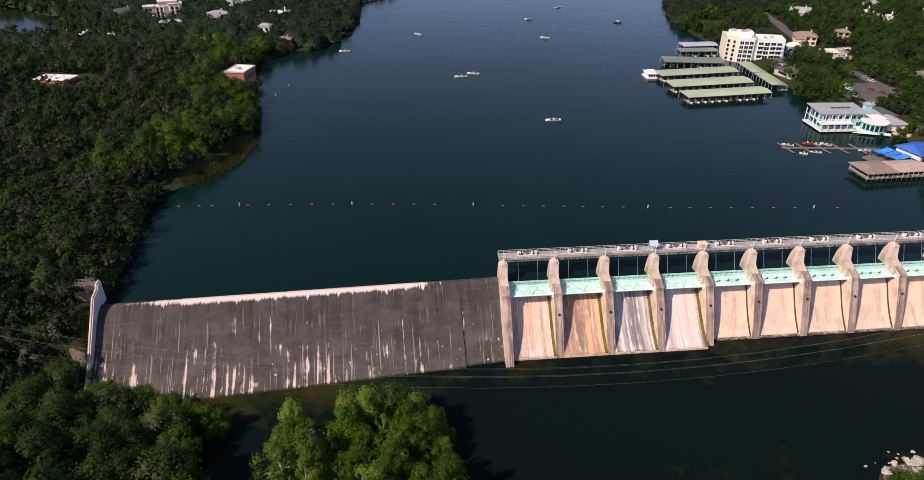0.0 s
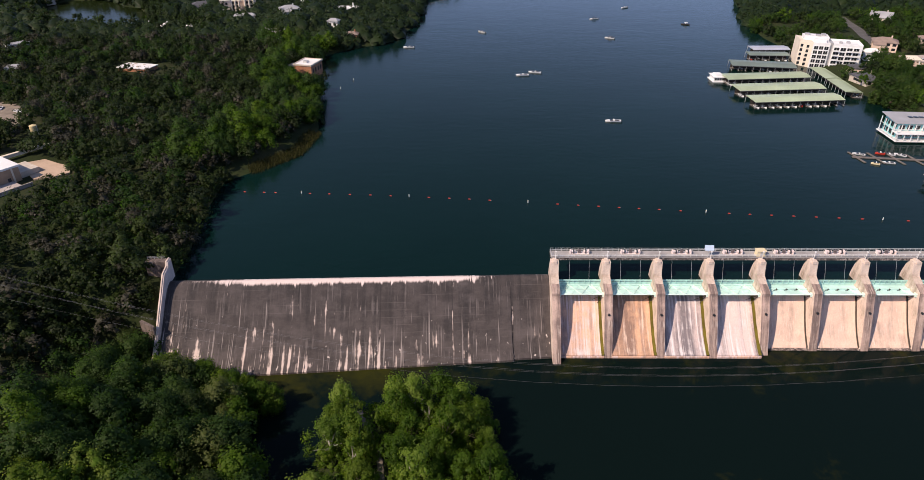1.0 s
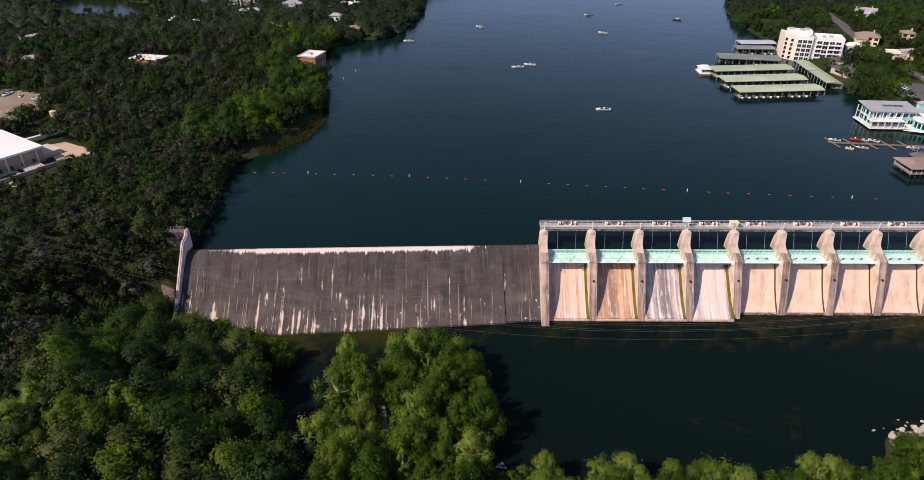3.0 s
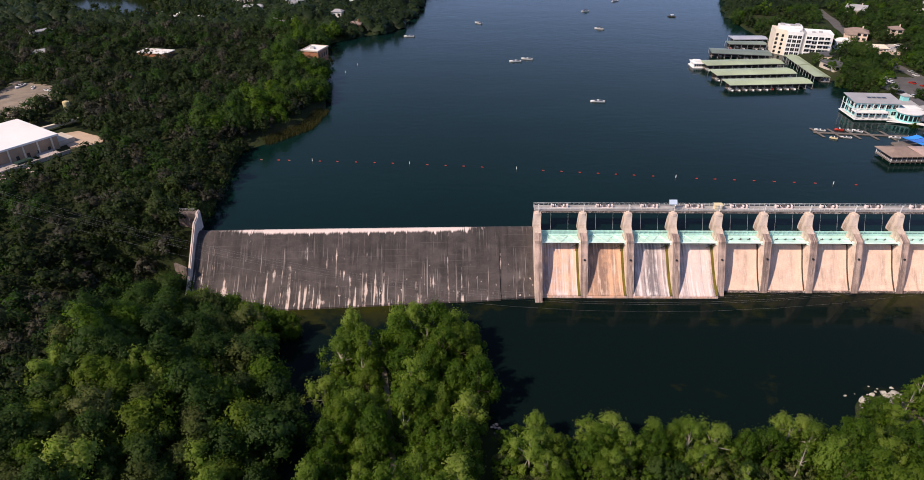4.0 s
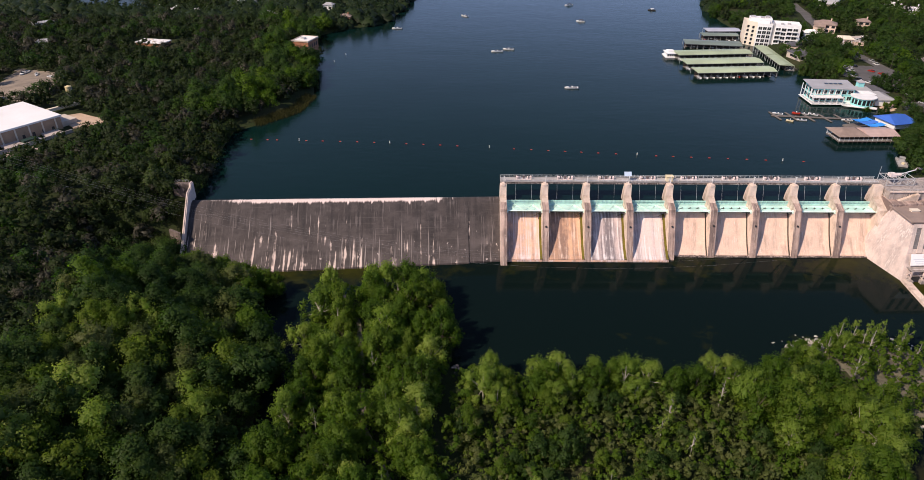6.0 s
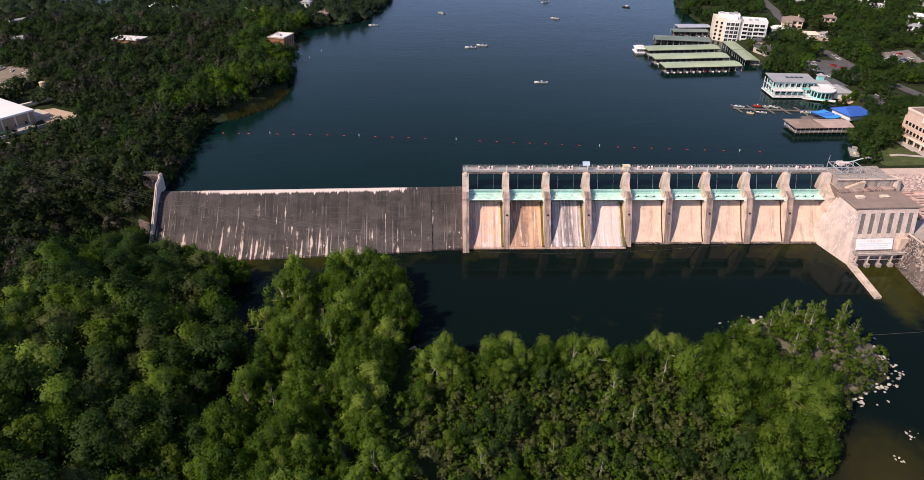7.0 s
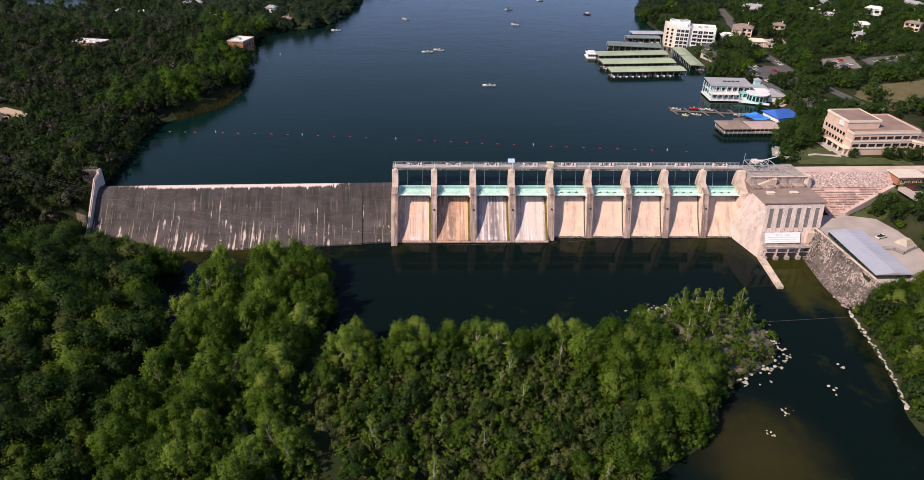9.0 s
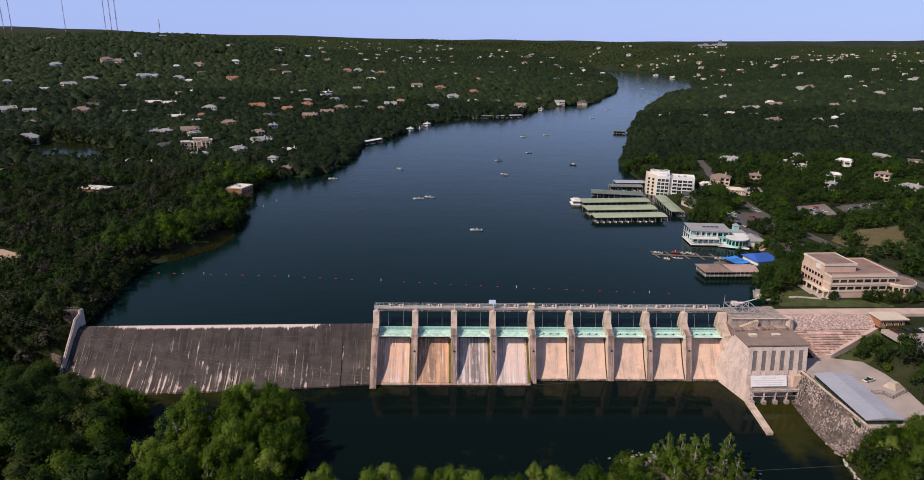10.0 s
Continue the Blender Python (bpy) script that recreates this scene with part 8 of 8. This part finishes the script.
# ---- storage yard on the left bank ----
M_SAND = plain("sandy_yard_soil", (0.27, 0.215, 0.165), 0.95, 0, 0.45, 0.35)
patch("yard", [(-300, 130), (-272, 124), (-266, 150), (-276, 182), (-312, 194)], M_SAND, "bare sandy storage yard", "yard")
for x, y, sz, lab in ((-301.5, 181, 1.0, "white boat laid up in the storage yard"), (-279, 172, 0.8, "small white boat laid up under the trees"), (-292, 178, 0.7, "white dinghy laid up in the storage yard")):
    o = copy_thing(BOATS["white"], pose(x, y, float(ground_height(np.array([x]), np.array([y]))[0]) + 0.25, 0, 0, x * 3.0))
    o.scale = (sz, sz, sz)
    tagged(o, lab, "boat", "boats laid up ashore")


# ---- rocks in the river ----
rr = np.random.RandomState(9)
def near(cx, cy, rx, ry, n, z=0.1):
    return [(cx + rr.normal() * rx, cy + rr.normal() * ry, z) for _ in range(n)]


M_PALEROCK = plain("pale_limestone_boulder", (0.48, 0.44, 0.38), 0.9, 0, 0.3, 1.2, 0.4, 0.3)
M_GRAVEL = plain("river_gravel", (0.14, 0.125, 0.088), 0.95, 0, 0.55, 1.1)
patch("gravel_bar", [(94, -80), (98, -76.5), (121, -74), (137, -79), (142, -92), (138, -103), (129, -110), (119, -115), (114, -108), (112, -98), (106, -90), (97, -88)], M_GRAVEL, "brown stony gravel bar at the island tip", "gravel", 0.1, 1.5)
rocks("boulders", "pale limestone boulders at the tip of the island", near(134, -78, 4, 2.0, 26) + near(103, -75, 4, 1.6, 16) + near(140, -98, 2.6, 6, 46) + near(126, -82, 6, 4, 30, 0.9) + near(112, -82, 4, 3, 20, 0.9) + near(131, -112, 3, 1.5, 22) + near(121, -117.5, 3, 1.4, 14) + near(120, -74, 7, 1.5, 18), M_PALEROCK, 14, 0.22, 0.72)
rocks("boulders", "large pale limestone slabs on the bare end of the island", near(106, -76, 3.2, 1.3, 22, 0.4) + near(97, -84, 1.6, 2.6, 12, 0.5), M_PALEROCK, 24, 0.6, 1.5)
rocks("boulders", "pale boulders breaking the shallow river", near(143, -106, 1.0, 0.8, 5) + near(128.7, -132.6, 1.2, 0.8, 7) + near(118.2, -141.4, 1.0, 0.7, 5) + near(160, -112, 1.5, 1, 4) + near(150, -122, 2, 1.4, 4), M_PALEROCK, 15, 0.2, 0.6)
rocks("boulders", "jumbled pale boulders along the right bank", [(float(np.interp(-80 - k * 0.9, [-135, -120, -105, -94, -80], [168, 173.5, 177, 178.5, 181])) + rr.uniform(-0.5, 0.7), -80 - k * 0.9, 0.3 + rr.uniform(0, 0.5)) for k in range(60)], M_PALEROCK, 16, 0.3, 0.75)
rocks("boulders", "brown and pale rocks fallen at the foot of the terrace wall", near(182.6, -71, 0.9, 2.6, 12, 0.5) + near(182.0, -77, 1.0, 1.6, 8, 0.6), M_GREYROCK, 17, 0.5, 1.3)
g = Geo()
for k in range(60):
    x0 = 143 + k * 0.62
    g.tube((x0, -84.6 + 0.03 * k, 0.03), (x0 + 0.3, -84.6 + 0.03 * k, 0.03), 0.06, n=6)
single("float_line", g, M_DOCKWOOD, "thin line of floats across the tailrace", "float line")


def reeds():
    r = np.random.RandomState(31)
    n = 4500
    t, inland = r.uniform(size=n), 1.5 - 7 * r.uniform(size=n) ** 1.3
    x = np.interp(t, [0, 0.3, 0.6, 1], [-131, -121.5, -112.5, -107.5]) + inland * np.interp(t, [0, 0.6, 1], [0.7, 0.8, 1.0]) + r.normal(size=n) * 0.8
    y = np.interp(t, [0, 0.3, 0.6, 1], [101, 113, 124, 154]) - inland * np.interp(t, [0, 0.6, 1], [0.7, 0.6, 0.1]) + r.normal(size=n) * 0.8
    h = r.uniform(0.9, 1.9, n)
    a = r.uniform(0, 6.28, n)
    dx, dy = np.cos(a) * 0.16, np.sin(a) * 0.16
    lx, ly = r.normal(size=n) * 0.25, r.normal(size=n) * 0.25
    z = np.maximum(ground_height(x, y), LAKE) - 0.2
    v = np.stack([np.stack([x - dx, y - dy, z], -1), np.stack([x + dx, y + dy, z], -1), np.stack([x + lx + dx * 0.3, y + ly + dy * 0.3, z + h], -1), np.stack([x + lx - dx * 0.3, y + ly - dy * 0.3, z + h], -1)], 1).reshape(-1, 3)
    tagged(new("reeds", array_mesh("reeds", v, np.arange(n * 4).reshape(-1, 4), M_REED)), "patch of yellowish reeds in the shallows", "reeds", kind="stuff")


reeds()


# ---- planting ----
BARE += [
    [(-290, 14), (-254, 6), (-212, 66), (-205, 80), (-214, 98), (-238, 112), (-252, 112), (-300, 60)],
    [(-262, 240), (-215, 240), (-212, 268), (-262, 268)],
    [(-256, 110), (-244, 108), (-244, 141), (-255, 141)],
    [(-300, 130), (-272, 124), (-266, 150), (-276, 182), (-312, 194)],
    [(150, -80), (224, -80), (232, -40), (224, -24), (243, -10), (300, -12), (300, 16), (232, 16), (206, 18), (150, 40)],
    [(240, -45), (300, -47), (300, -4), (240, -4)],
    [(226, 14), (296, 14), (296, 64), (228, 64)],
    [(206, 14), (234, 12), (232, 30), (214, 36)],
    [(176, 60), (222, 60), (246, 84), (244, 104), (207, 96)],
    [(176, 96), (226, 96), (262, 120), (262, 158), (200, 156)],
    [(248, 150), (286, 138), (288, 202), (260, 208)],
    [(254, 98), (284, 102), (284, 116), (256, 118)],
    [(-144, 236), (-118, 232), (-120, 282), (-144, 284)],
    [(303, 98), (343, 102), (368, 156), (322, 148)],
    [(140, 180), (240, 180), (240, 345), (140, 345)],
    [(228, 256), (268, 250), (278, 300), (236, 322)],
    [(302, 176), (342, 178), (352, 194), (312, 194)],
    [(300, 262), (334, 268), (342, 300), (306, 296)],
    [(314, 190), (350, 192), (362, 232), (326, 226)],
    [(355, 196), (396, 198), (398, 220), (360, 222)],
]
road_l, road_r = [(x - (13 if y > 110 else 6), y - (6 if y > 110 else 0)) for x, y in ROAD], [(x + 6, y) for x, y in reversed(ROAD)]
BARE.append(road_l + road_r)
rng = np.random.RandomState(7)

TRAIL = [(-67, -39), (-65, -45), (-61, -55), (-58.5, -62), (-56, -78), (-54, -96), (-51.5, -114), (-46, -126), (-41.5, -137), (-35.5, -147), (-31, -152), (-22, -170)]
GULLY = [(-21, -78), (-23.6, -86), (-26.8, -101), (-29.5, -116), (-24, -132), (-16, -148), (-10, -165)]


def off_line(pts, x, y):
    """Distance to an open line of points."""
    best = np.full(np.shape(x), 1e9)
    for (ax, ay), (bx, by) in zip(pts, pts[1:]):
        ex, ey = bx - ax, by - ay
        k = np.clip(((x - ax) * ex + (y - ay) * ey) / (ex * ex + ey * ey), 0, 1)
        best = np.minimum(best, np.hypot(x - ax - k * ex, y - ay - k * ey))
    return best


M_TRAIL = plain("trodden_grey_earth", (0.20, 0.165, 0.135), 0.95, 0, 0.35, 0.6)
ribbon("trail", TRAIL, 1.7, M_TRAIL, "narrow trodden earth path through the island trees", "path", 0.1)
gully_spots = [(x + rng.normal() * 0.9, y + rng.normal() * 1.5, 0.9) for x, y in GULLY[1:5] for _ in range(7)]
rocks("boulders", "weathered grey stones in a dry gully", gully_spots, M_GREYROCK, 33, 0.25, 0.6)

# island and spit below the dam: single trees
px_, py_ = jittered(-80, 146, -172, -36, 7.9, rng)
di = away(ISLAND, px_, py_)
keep = (di < np.where(px_ < -50, 0.6, np.where((px_ > 100) & (py_ < -98), -3.2, -1.2))) & ~((px_ > 94) & (px_ < 110) & (py_ > -85))
keep &= (off_line(TRAIL, px_, py_) > 2.6) & (off_line(GULLY, px_, py_) > 4.2)
px_, py_, di = px_[keep], py_[keep], di[keep]
pz_ = ground_height(px_, py_)
for x, y, z, d in zip(px_, py_, pz_, di):
    u, w = rng.uniform(), rng.uniform()
    size = rng.uniform(0.72, 1.25)
    if x > 98 and y > -112:
        # the stony tip: few, thin trees
        if w < 0.60:
            continue
        kind = "thin_tree" if u < 0.34 else ("shrub" if u < 0.58 else "sycamore")
        if kind == "sycamore":
            size *= 0.68
    elif x > 66 and y < -96:
        kind = "cottonwood" if u < 0.55 else ("sycamore" if u < 0.85 else "oak")
    elif x > -22 and y < -107:
        # low scrub behind the row of tall trees
        kind = "scrub" if u < 0.40 else ("oak" if u < 0.66 else ("cottonwood" if u < 0.90 else "thin_tree"))
        size *= 0.62 if kind == "cottonwood" else 0.85
    elif x > -22:
        kind = "sycamore" if u < 0.66 else ("cottonwood" if u < 0.92 else "thin_tree")
        size = max(size, 0.9) * 0.97
    else:
        kind = "cottonwood" if u < 0.60 else ("sycamore" if u < 0.92 else "thin_tree")
    plant(kind, x, y, z, size, rng.uniform(0, 6.3), rng.uniform(0.88, 1.1))
# slender open-crowned trees on the gravel at the island tip
for x, y, size in ((112, -80, 1.0), (118, -78.5, 0.9), (121, -84, 1.05), (127, -80, 0.95), (132, -84, 1.0), (135, -89, 0.85), (106, -84, 0.9)):
    plant("thin_tree", x, y, 0.2, size, rng.uniform(0, 6.3))
# left bank below the dam
def left_bank(x, y):
    return (away(RIVER, x, y) > -2.6) & (x > -152) & (x < -70) & (y < -8) & ~((x > -141) & (y > -26))


# undergrowth between the island trees
wood_x, wood_y = jittered(-78, 144, -172, -38, 3.3, rng)
keep = (away(ISLAND, wood_x, wood_y) < -0.4) & (off_line(TRAIL, wood_x, wood_y) > 1.4) & (off_line(GULLY, wood_x, wood_y) > 2.2) & ~((wood_x > 96) & (wood_y > -112) & (rng.uniform(size=wood_x.shape) < 0.22)) & ~((wood_x > 95) & (wood_x < 109) & (wood_y > -82))
wood_x, wood_y = wood_x[keep], wood_y[keep]
kk = rng.uniform(0.6, 1.3, len(wood_x))
scrubby = (wood_x > -24) & (wood_y < -104) & (rng.uniform(size=wood_x.shape) < 0.5)
for mat, sel in ((M_LEAF_A, ~scrubby), (M_LEAF_F, scrubby)):
    joined_trees("undergrowth", "dense green undergrowth between the island trees" if mat is M_LEAF_A else "olive and grey-brown brush between the island trees", wood_x[sel], wood_y[sel], ground_height(wood_x[sel], wood_y[sel]) - 0.3, 2.6 * kk[sel], 5.8 * kk[sel], mat, rng, 6, 16, 0.18)
bx_, by_ = jittered(-152, -84, -180, -20, 4.2, rng)
keep = left_bank(bx_, by_)
bx_, by_ = bx_[keep], by_[keep]
kk = rng.uniform(0.6, 1.3, len(bx_))
joined_trees("undergrowth", "dense green undergrowth on the left bank", bx_, by_, ground_height(bx_, by_) - 0.3, 3.1 * kk, 7.0 * kk, M_LEAF_E, rng, 7, 16, 0.16)
# the river wood goes on downstream
sx_, sy_ = jittered(-180, 150, -330, -172, 8.4, rng)
keep = (away(ISLAND, sx_, sy_) < -1.2) | ((away(RIVER, sx_, sy_) > 1.0) & (sx_ < 0))
sx_, sy_ = sx_[keep], sy_[keep]
kk = rng.uniform(0.75, 1.2, len(sx_))
joined_trees("woodland", "dense riverside trees downstream of the dam", sx_, sy_, ground_height(sx_, sy_), 5.2 * kk, 12.5 * kk, M_LEAF_E, rng, 16, 12, 0.13)
# trees against the foot of the spillway
for k in range(14):
    f = k / 13
    plant("cottonwood", -135 + 42 * f, -20.5 - 18.5 * f - rng.uniform(0, 2), 0.2, rng.uniform(0.72, 0.92), rng.uniform(0, 6.3))


def open_view(x, y):
    """Keeps trees out of the gardens and drives in front of the homes."""
    ok = np.ones(x.shape, bool)
    for hx, hy, w, d in HOMES:
        vx, vy = EYE0[0] - hx, EYE0[1] - hy
        far = math.hypot(vx, vy)
        vx, vy = vx / far, vy / far
        along, side = (x - hx) * vx + (y - hy) * vy, (x - hx) * vy - (y - hy) * vx
        ok &= ~((np.abs(side) < w * 0.38 + 0.3) & (along > -d * 0.6 - 1) & (along < d * 0.5 + 1 + 0.003 * far))
    return ok


def wood(name, label, x0, x1, y0, y1, gap, test, mat, rad, hgt, lobes, per_lobe, leaf, seed, share=(0, 1)):
    r = np.random.RandomState(seed)
    x, y = jittered(x0, x1, y0, y1, gap, r)
    pick = r.uniform(size=x.shape)
    keep = test(x, y) & clear_of(x, y) & open_view(x, y) & (pick >= share[0]) & (pick < share[1])
    x, y = x[keep], y[keep]
    k = r.uniform(0.55, 1.2, len(x)) + 0.4 * r.uniform(0, 1, len(x)) ** 3
    return joined_trees(name, label, x, y, ground_height(x, y), rad * k, hgt * k * r.uniform(0.85, 1.15, len(x)), mat, r, lobes, per_lobe, leaf)


def west_land(x, y):
    return (lake_away(x, y) > np.where((y > 92) & (y < 160), 9, 0.2)) & (x < -60) & (away(RIVER, x, y) > 1.5) & ((y > 4) | (x < -141)) & ((x < -140.5) | (y > 12) | (y < -20)) & ~((x > -149) & (y > 5) & (y < 11.5))


for y0, y1, mix_ in ((-78, -6, ((M_LEAF_E, (0, 0.62)), (M_LEAF_A, (0.62, 0.78)), (M_LEAF_C, (0.78, 0.95)), (M_LEAF_F, (0.95, 1)))), (-182, -78, ((M_LEAF_A, (0, 0.24)), (M_LEAF_E, (0.24, 0.66)), (M_LEAF_F, (0.66, 0.88)), (M_LEAF_B, (0.88, 1))))):
    for mat, sh in mix_:
        wood("woodland", "tall dense riverside trees on the left bank", -156, -82, y0, y1, 7.2, left_bank, mat, 6.3, 12.4, 28, 78, 0.054, 90, sh)
for mat, sh, s in ((M_LEAF_C, (0, 0.68), 1), (M_LEAF_D, (0.68, 0.86), 1), (M_LEAF_E, (0.86, 1), 1)):
    wood("woodland", "dense dark oak and juniper wood on the left bank", -430, -60, -185, 345, 7.8, lambda x, y: west_land(x, y) & ~left_bank(x, y) & (np.arctan2(x + 40, y + 225) > np.where(y < 10, -1.25, -0.74)) & (x > -330 - 0.4 * y), mat, 5.8, 8.2, 14, 24, 0.086, 100, sh)
# brighter trees along the lake shore
for mat, sh in ((M_LEAF_A, (0, 0.4)), (M_LEAF_E, (0.4, 0.95)), (M_LEAF_C, (0.95, 1))):
    wood("woodland", "tall green lakeside trees", -190, -60, 90, 335, 8.0, lambda x, y: (lake_away(x, y) > -0.5) & (lake_away(x, y) < 38 + 8 * np.sin(y * 0.06)) & (x < -100) & (y > 96) & ((lake_away(x, y) > 9) | (y > 160)), mat, 5.9, 12.0, 30, 42, 0.064, 120, sh)
wood("woodland", "low dark trees behind the training wall", -178, -139, -28, 44, 5.0, lambda x, y: (lake_away(x, y) > 0.5) & (away(RIVER, x, y) > 1.0) & ((x < -139.8) | (y > 12)) & ~((x > -146.5) & (y > -3) & (y < 12)), M_LEAF_C, 3.8, 6.5, 12, 26, 0.105, 123)
# low trees overhanging the lake's edge
wood("woodland", "dark low trees overhanging the water's edge", -165, -60, 14, 345, 4.4, lambda x, y: (lake_away(x, y) > -1.2) & (lake_away(x, y) < 5) & (x < -100) & ((y < 92) | (y > 162)), M_LEAF_C, 3.4, 6.0, 10, 26, 0.10, 121)
wood("woodland", "tall trees round the lagoon", -470, -230, 385, 600, 7.0, lambda x, y: (away(LAGOON, x, y) > -1.5) & (away(LAGOON, x, y) < 16), M_LEAF_C, 5.0, 11.5, 10, 16, 0.15, 122)


def east_land(x, y):
    return (lake_away(x, y) > 0.5) & (away(RIVER, x, y) > 2) & (x > 150)


for mat, sh in ((M_LEAF_C, (0, 0.22)), (M_LEAF_E, (0.22, 0.92)), (M_LEAF_A, (0.92, 1))):
    wood("woodland", "dark green trees on the right bank", 165, 520, -190, 420, 7.8, lambda x, y: east_land(x, y) & (np.arctan2(x - 20, y + 283) < np.where(y < 0, 0.9, 0.72)) & (waves(x, y, 70, 21) > -0.75), mat, 5.8, 8.0, 15, 26, 0.076, 130, sh)


# far woods: coarser with distance
def far_wood(r0, r1, gap, lobes, per_lobe, leaf, seed, seg, rings):
    r = np.random.RandomState(seed)
    x, y = jittered(-3600, 4200, 150, 4600, gap, r)
    rr = np.hypot(x - EYE0[0], y - EYE0[1])
    az = np.arctan2(x - EYE0[0], y - EYE0[1])
    keep = (rr >= r0) & (rr < r1) & (az > -0.68) & (az < 0.82)
    x, y = x[keep], y[keep]
    keep = (lake_away(x, y) > 0.0) & ~((x > -430) & (x < -60) & (y < 345)) & ~((x > 165) & (x < 520) & (y < 420)) & clear_of(x, y)
    keep &= open_view(x, y)
    keep &= (waves(x, y, 140, 31) + 0.6 * waves(x, y, 60, 32) > -0.95)
    x, y = x[keep], y[keep]
    k = r.uniform(0.5, 1.05, len(x)) + 0.75 * r.uniform(0, 1, len(x)) ** 4
    shade = np.clip(0.45 + 0.4 * waves(x, y, 260, 41) + 0.2 * waves(x, y, 90, 42), 0, 1.2)
    if r0 > 1200:
        shade *= 0.45
    hh = np.minimum(gap * 1.15, 9.5) * k
    zz = ground_height(x, y) - 0.5
    dome_trees("woodland", "far green wooded hillside", x, y, zz, gap * (0.68 if lobes else 0.8) * k, hh * (0.84 if lobes else 0.92), M_LEAF_FAR, r, seg, rings, shade)
    if lobes:
        joined_trees("woodland", "loose outer leaves of the far woods", x, y, zz, gap * 0.8 * k, hh * 1.15, M_LEAF_FAR, r, lobes, per_lobe, leaf, patch=shade + 0.5, cores=False)


far_wood(450, 800, 7.6, 9, 9, 0.115, 201, 7, 3)
far_wood(800, 1300, 8.2, 4, 4, 0.16, 202, 6, 3)
far_wood(1300, 2100, 9.0, 0, 0, 0, 203, 6, 2)
far_wood(2100, 3200, 12.0, 0, 0, 0, 204, 5, 1)
far_wood(3200, 4700, 17.0, 0, 0, 0, 205, 4, 1)


# single trees and bushes on the right bank
for k in range(16):
    y = -83 - k * 3.4
    x = float(np.interp(y, [-140, -120, -105, -94, -80], [167, 173.5, 177, 178.5, 181])) + rng.uniform(2.2, 4.0)
    plant(("shrub", "oak", "cottonwood")[k % 3], x, y, float(ground_height(np.array([x]), np.array([y]))[0]), (1.2, 0.75, 0.6)[k % 3], rng.uniform(0, 6.3))
for x, y, kind, size in ((212, 46, "oak", 1.6), (219, 42, "oak", 1.5), (226, 47, "oak", 1.5), (216, 54, "oak", 1.7), (224, 57, "oak", 1.6), (231, 62, "oak", 1.5), (222, 66, "oak", 1.0), (229, 70, "oak", 1.1), (209, 37, "oak", 0.9), (236, 72, "oak", 1.2), (243, 76, "oak", 1.2),
                         (267, 17, "oak", 0.9), (274, 16, "oak", 0.8), (281, 15, "shrub", 1.3), (288, 16, "oak", 0.8), (226, -20, "oak", 0.8), (232, -17, "oak", 1.0), (238, -22, "oak", 1.0), (231, -27, "oak", 0.9),
                         (237, -31, "oak", 0.95), (228, -34, "shrub", 1.2), (233, 118, "cottonwood", 0.5), (240, 112, "oak", 0.8), (247, 128, "oak", 0.7), (250, 188, "cottonwood", 0.75), (243, 196, "oak", 1.3), (241, 83, "oak", 1.15), (237, 78, "oak", 0.9), (262, 144, "oak", 1.5), (258, 150, "oak", 1.2), (272, 137, "oak", 1.3), (282, 137, "oak", 1.3), (277, 142, "oak", 1.2), (248, 117, "shrub", 1.3), (252, 120, "shrub", 1.4), (270, 121, "oak", 1.0), (264, 123, "oak", 0.9), (246, 122, "shrub", 1.0), (236, 21.5, "oak", 0.62), (254, 18, "oak", 0.9), (261, 17, "oak", 0.9), (243, 104, "shrub", 1.2), (249, 100, "oak", 0.9), (256, 92, "oak", 1.2), (264, 88, "oak", 1.3), (272, 92, "oak", 1.2), (232, 196, "oak", 1.2), (236, 187, "oak", 1.25), (250, 190, "oak", 1.3), (242, 184, "oak", 1.1), (258, 234, "oak", 1.5), (266, 236, "oak", 1.6), (275, 238, "oak", 1.6), (278, 226, "oak", 1.5), (270, 228, "oak", 1.4), (276, 251, "oak", 1.7), (274, 290, "oak", 1.4), (286, 170, "cottonwood", 0.95), (292, 164, "oak", 1.5), (296, 174, "oak", 1.5), (284, 160, "oak", 1.3), (303, 168, "oak", 1.5), (246, 400, "cottonwood", 0.8), (240, 392, "oak", 1.3), (252, 204, "oak", 1.3), (244, 208, "oak", 1.2), (258, 212, "oak", 1.3), (247, 218, "oak", 1.2), (262, 222, "oak", 1.3),
                         (190, -83, "cottonwood", 0.8), (196, -82, "cottonwood", 0.9), (191, -89, "sycamore", 0.8), (199, -90, "cottonwood", 0.95), (188, -96, "cottonwood", 0.75), (194, -99, "sycamore", 0.9), (187, -104, "cottonwood", 0.7), (201, -104, "cottonwood", 0.9), (186, -112, "sycamore", 0.75), (192, -110, "cottonwood", 0.85), (185, -121, "cottonwood", 0.75), (192, -120, "sycamore", 0.9), (184.5, -86, "oak", 0.9), (186.5, -92, "cottonwood", 0.7), (187, -100, "cottonwood", 0.7), (184, -108, "cottonwood", 0.7), (181.5, -116, "sycamore", 0.7), (180, -124, "cottonwood", 0.75), (178, -132, "cottonwood", 0.8), (205, -83, "cottonwood", 0.9), (212, -86, "sycamore", 0.9), (208, -95, "cottonwood", 0.9)):
    z = float(ground_height(np.array([float(x)]), np.array([float(y)]))[0])
    plant(kind, x, y, z, size, x * 1.7, 0.95)
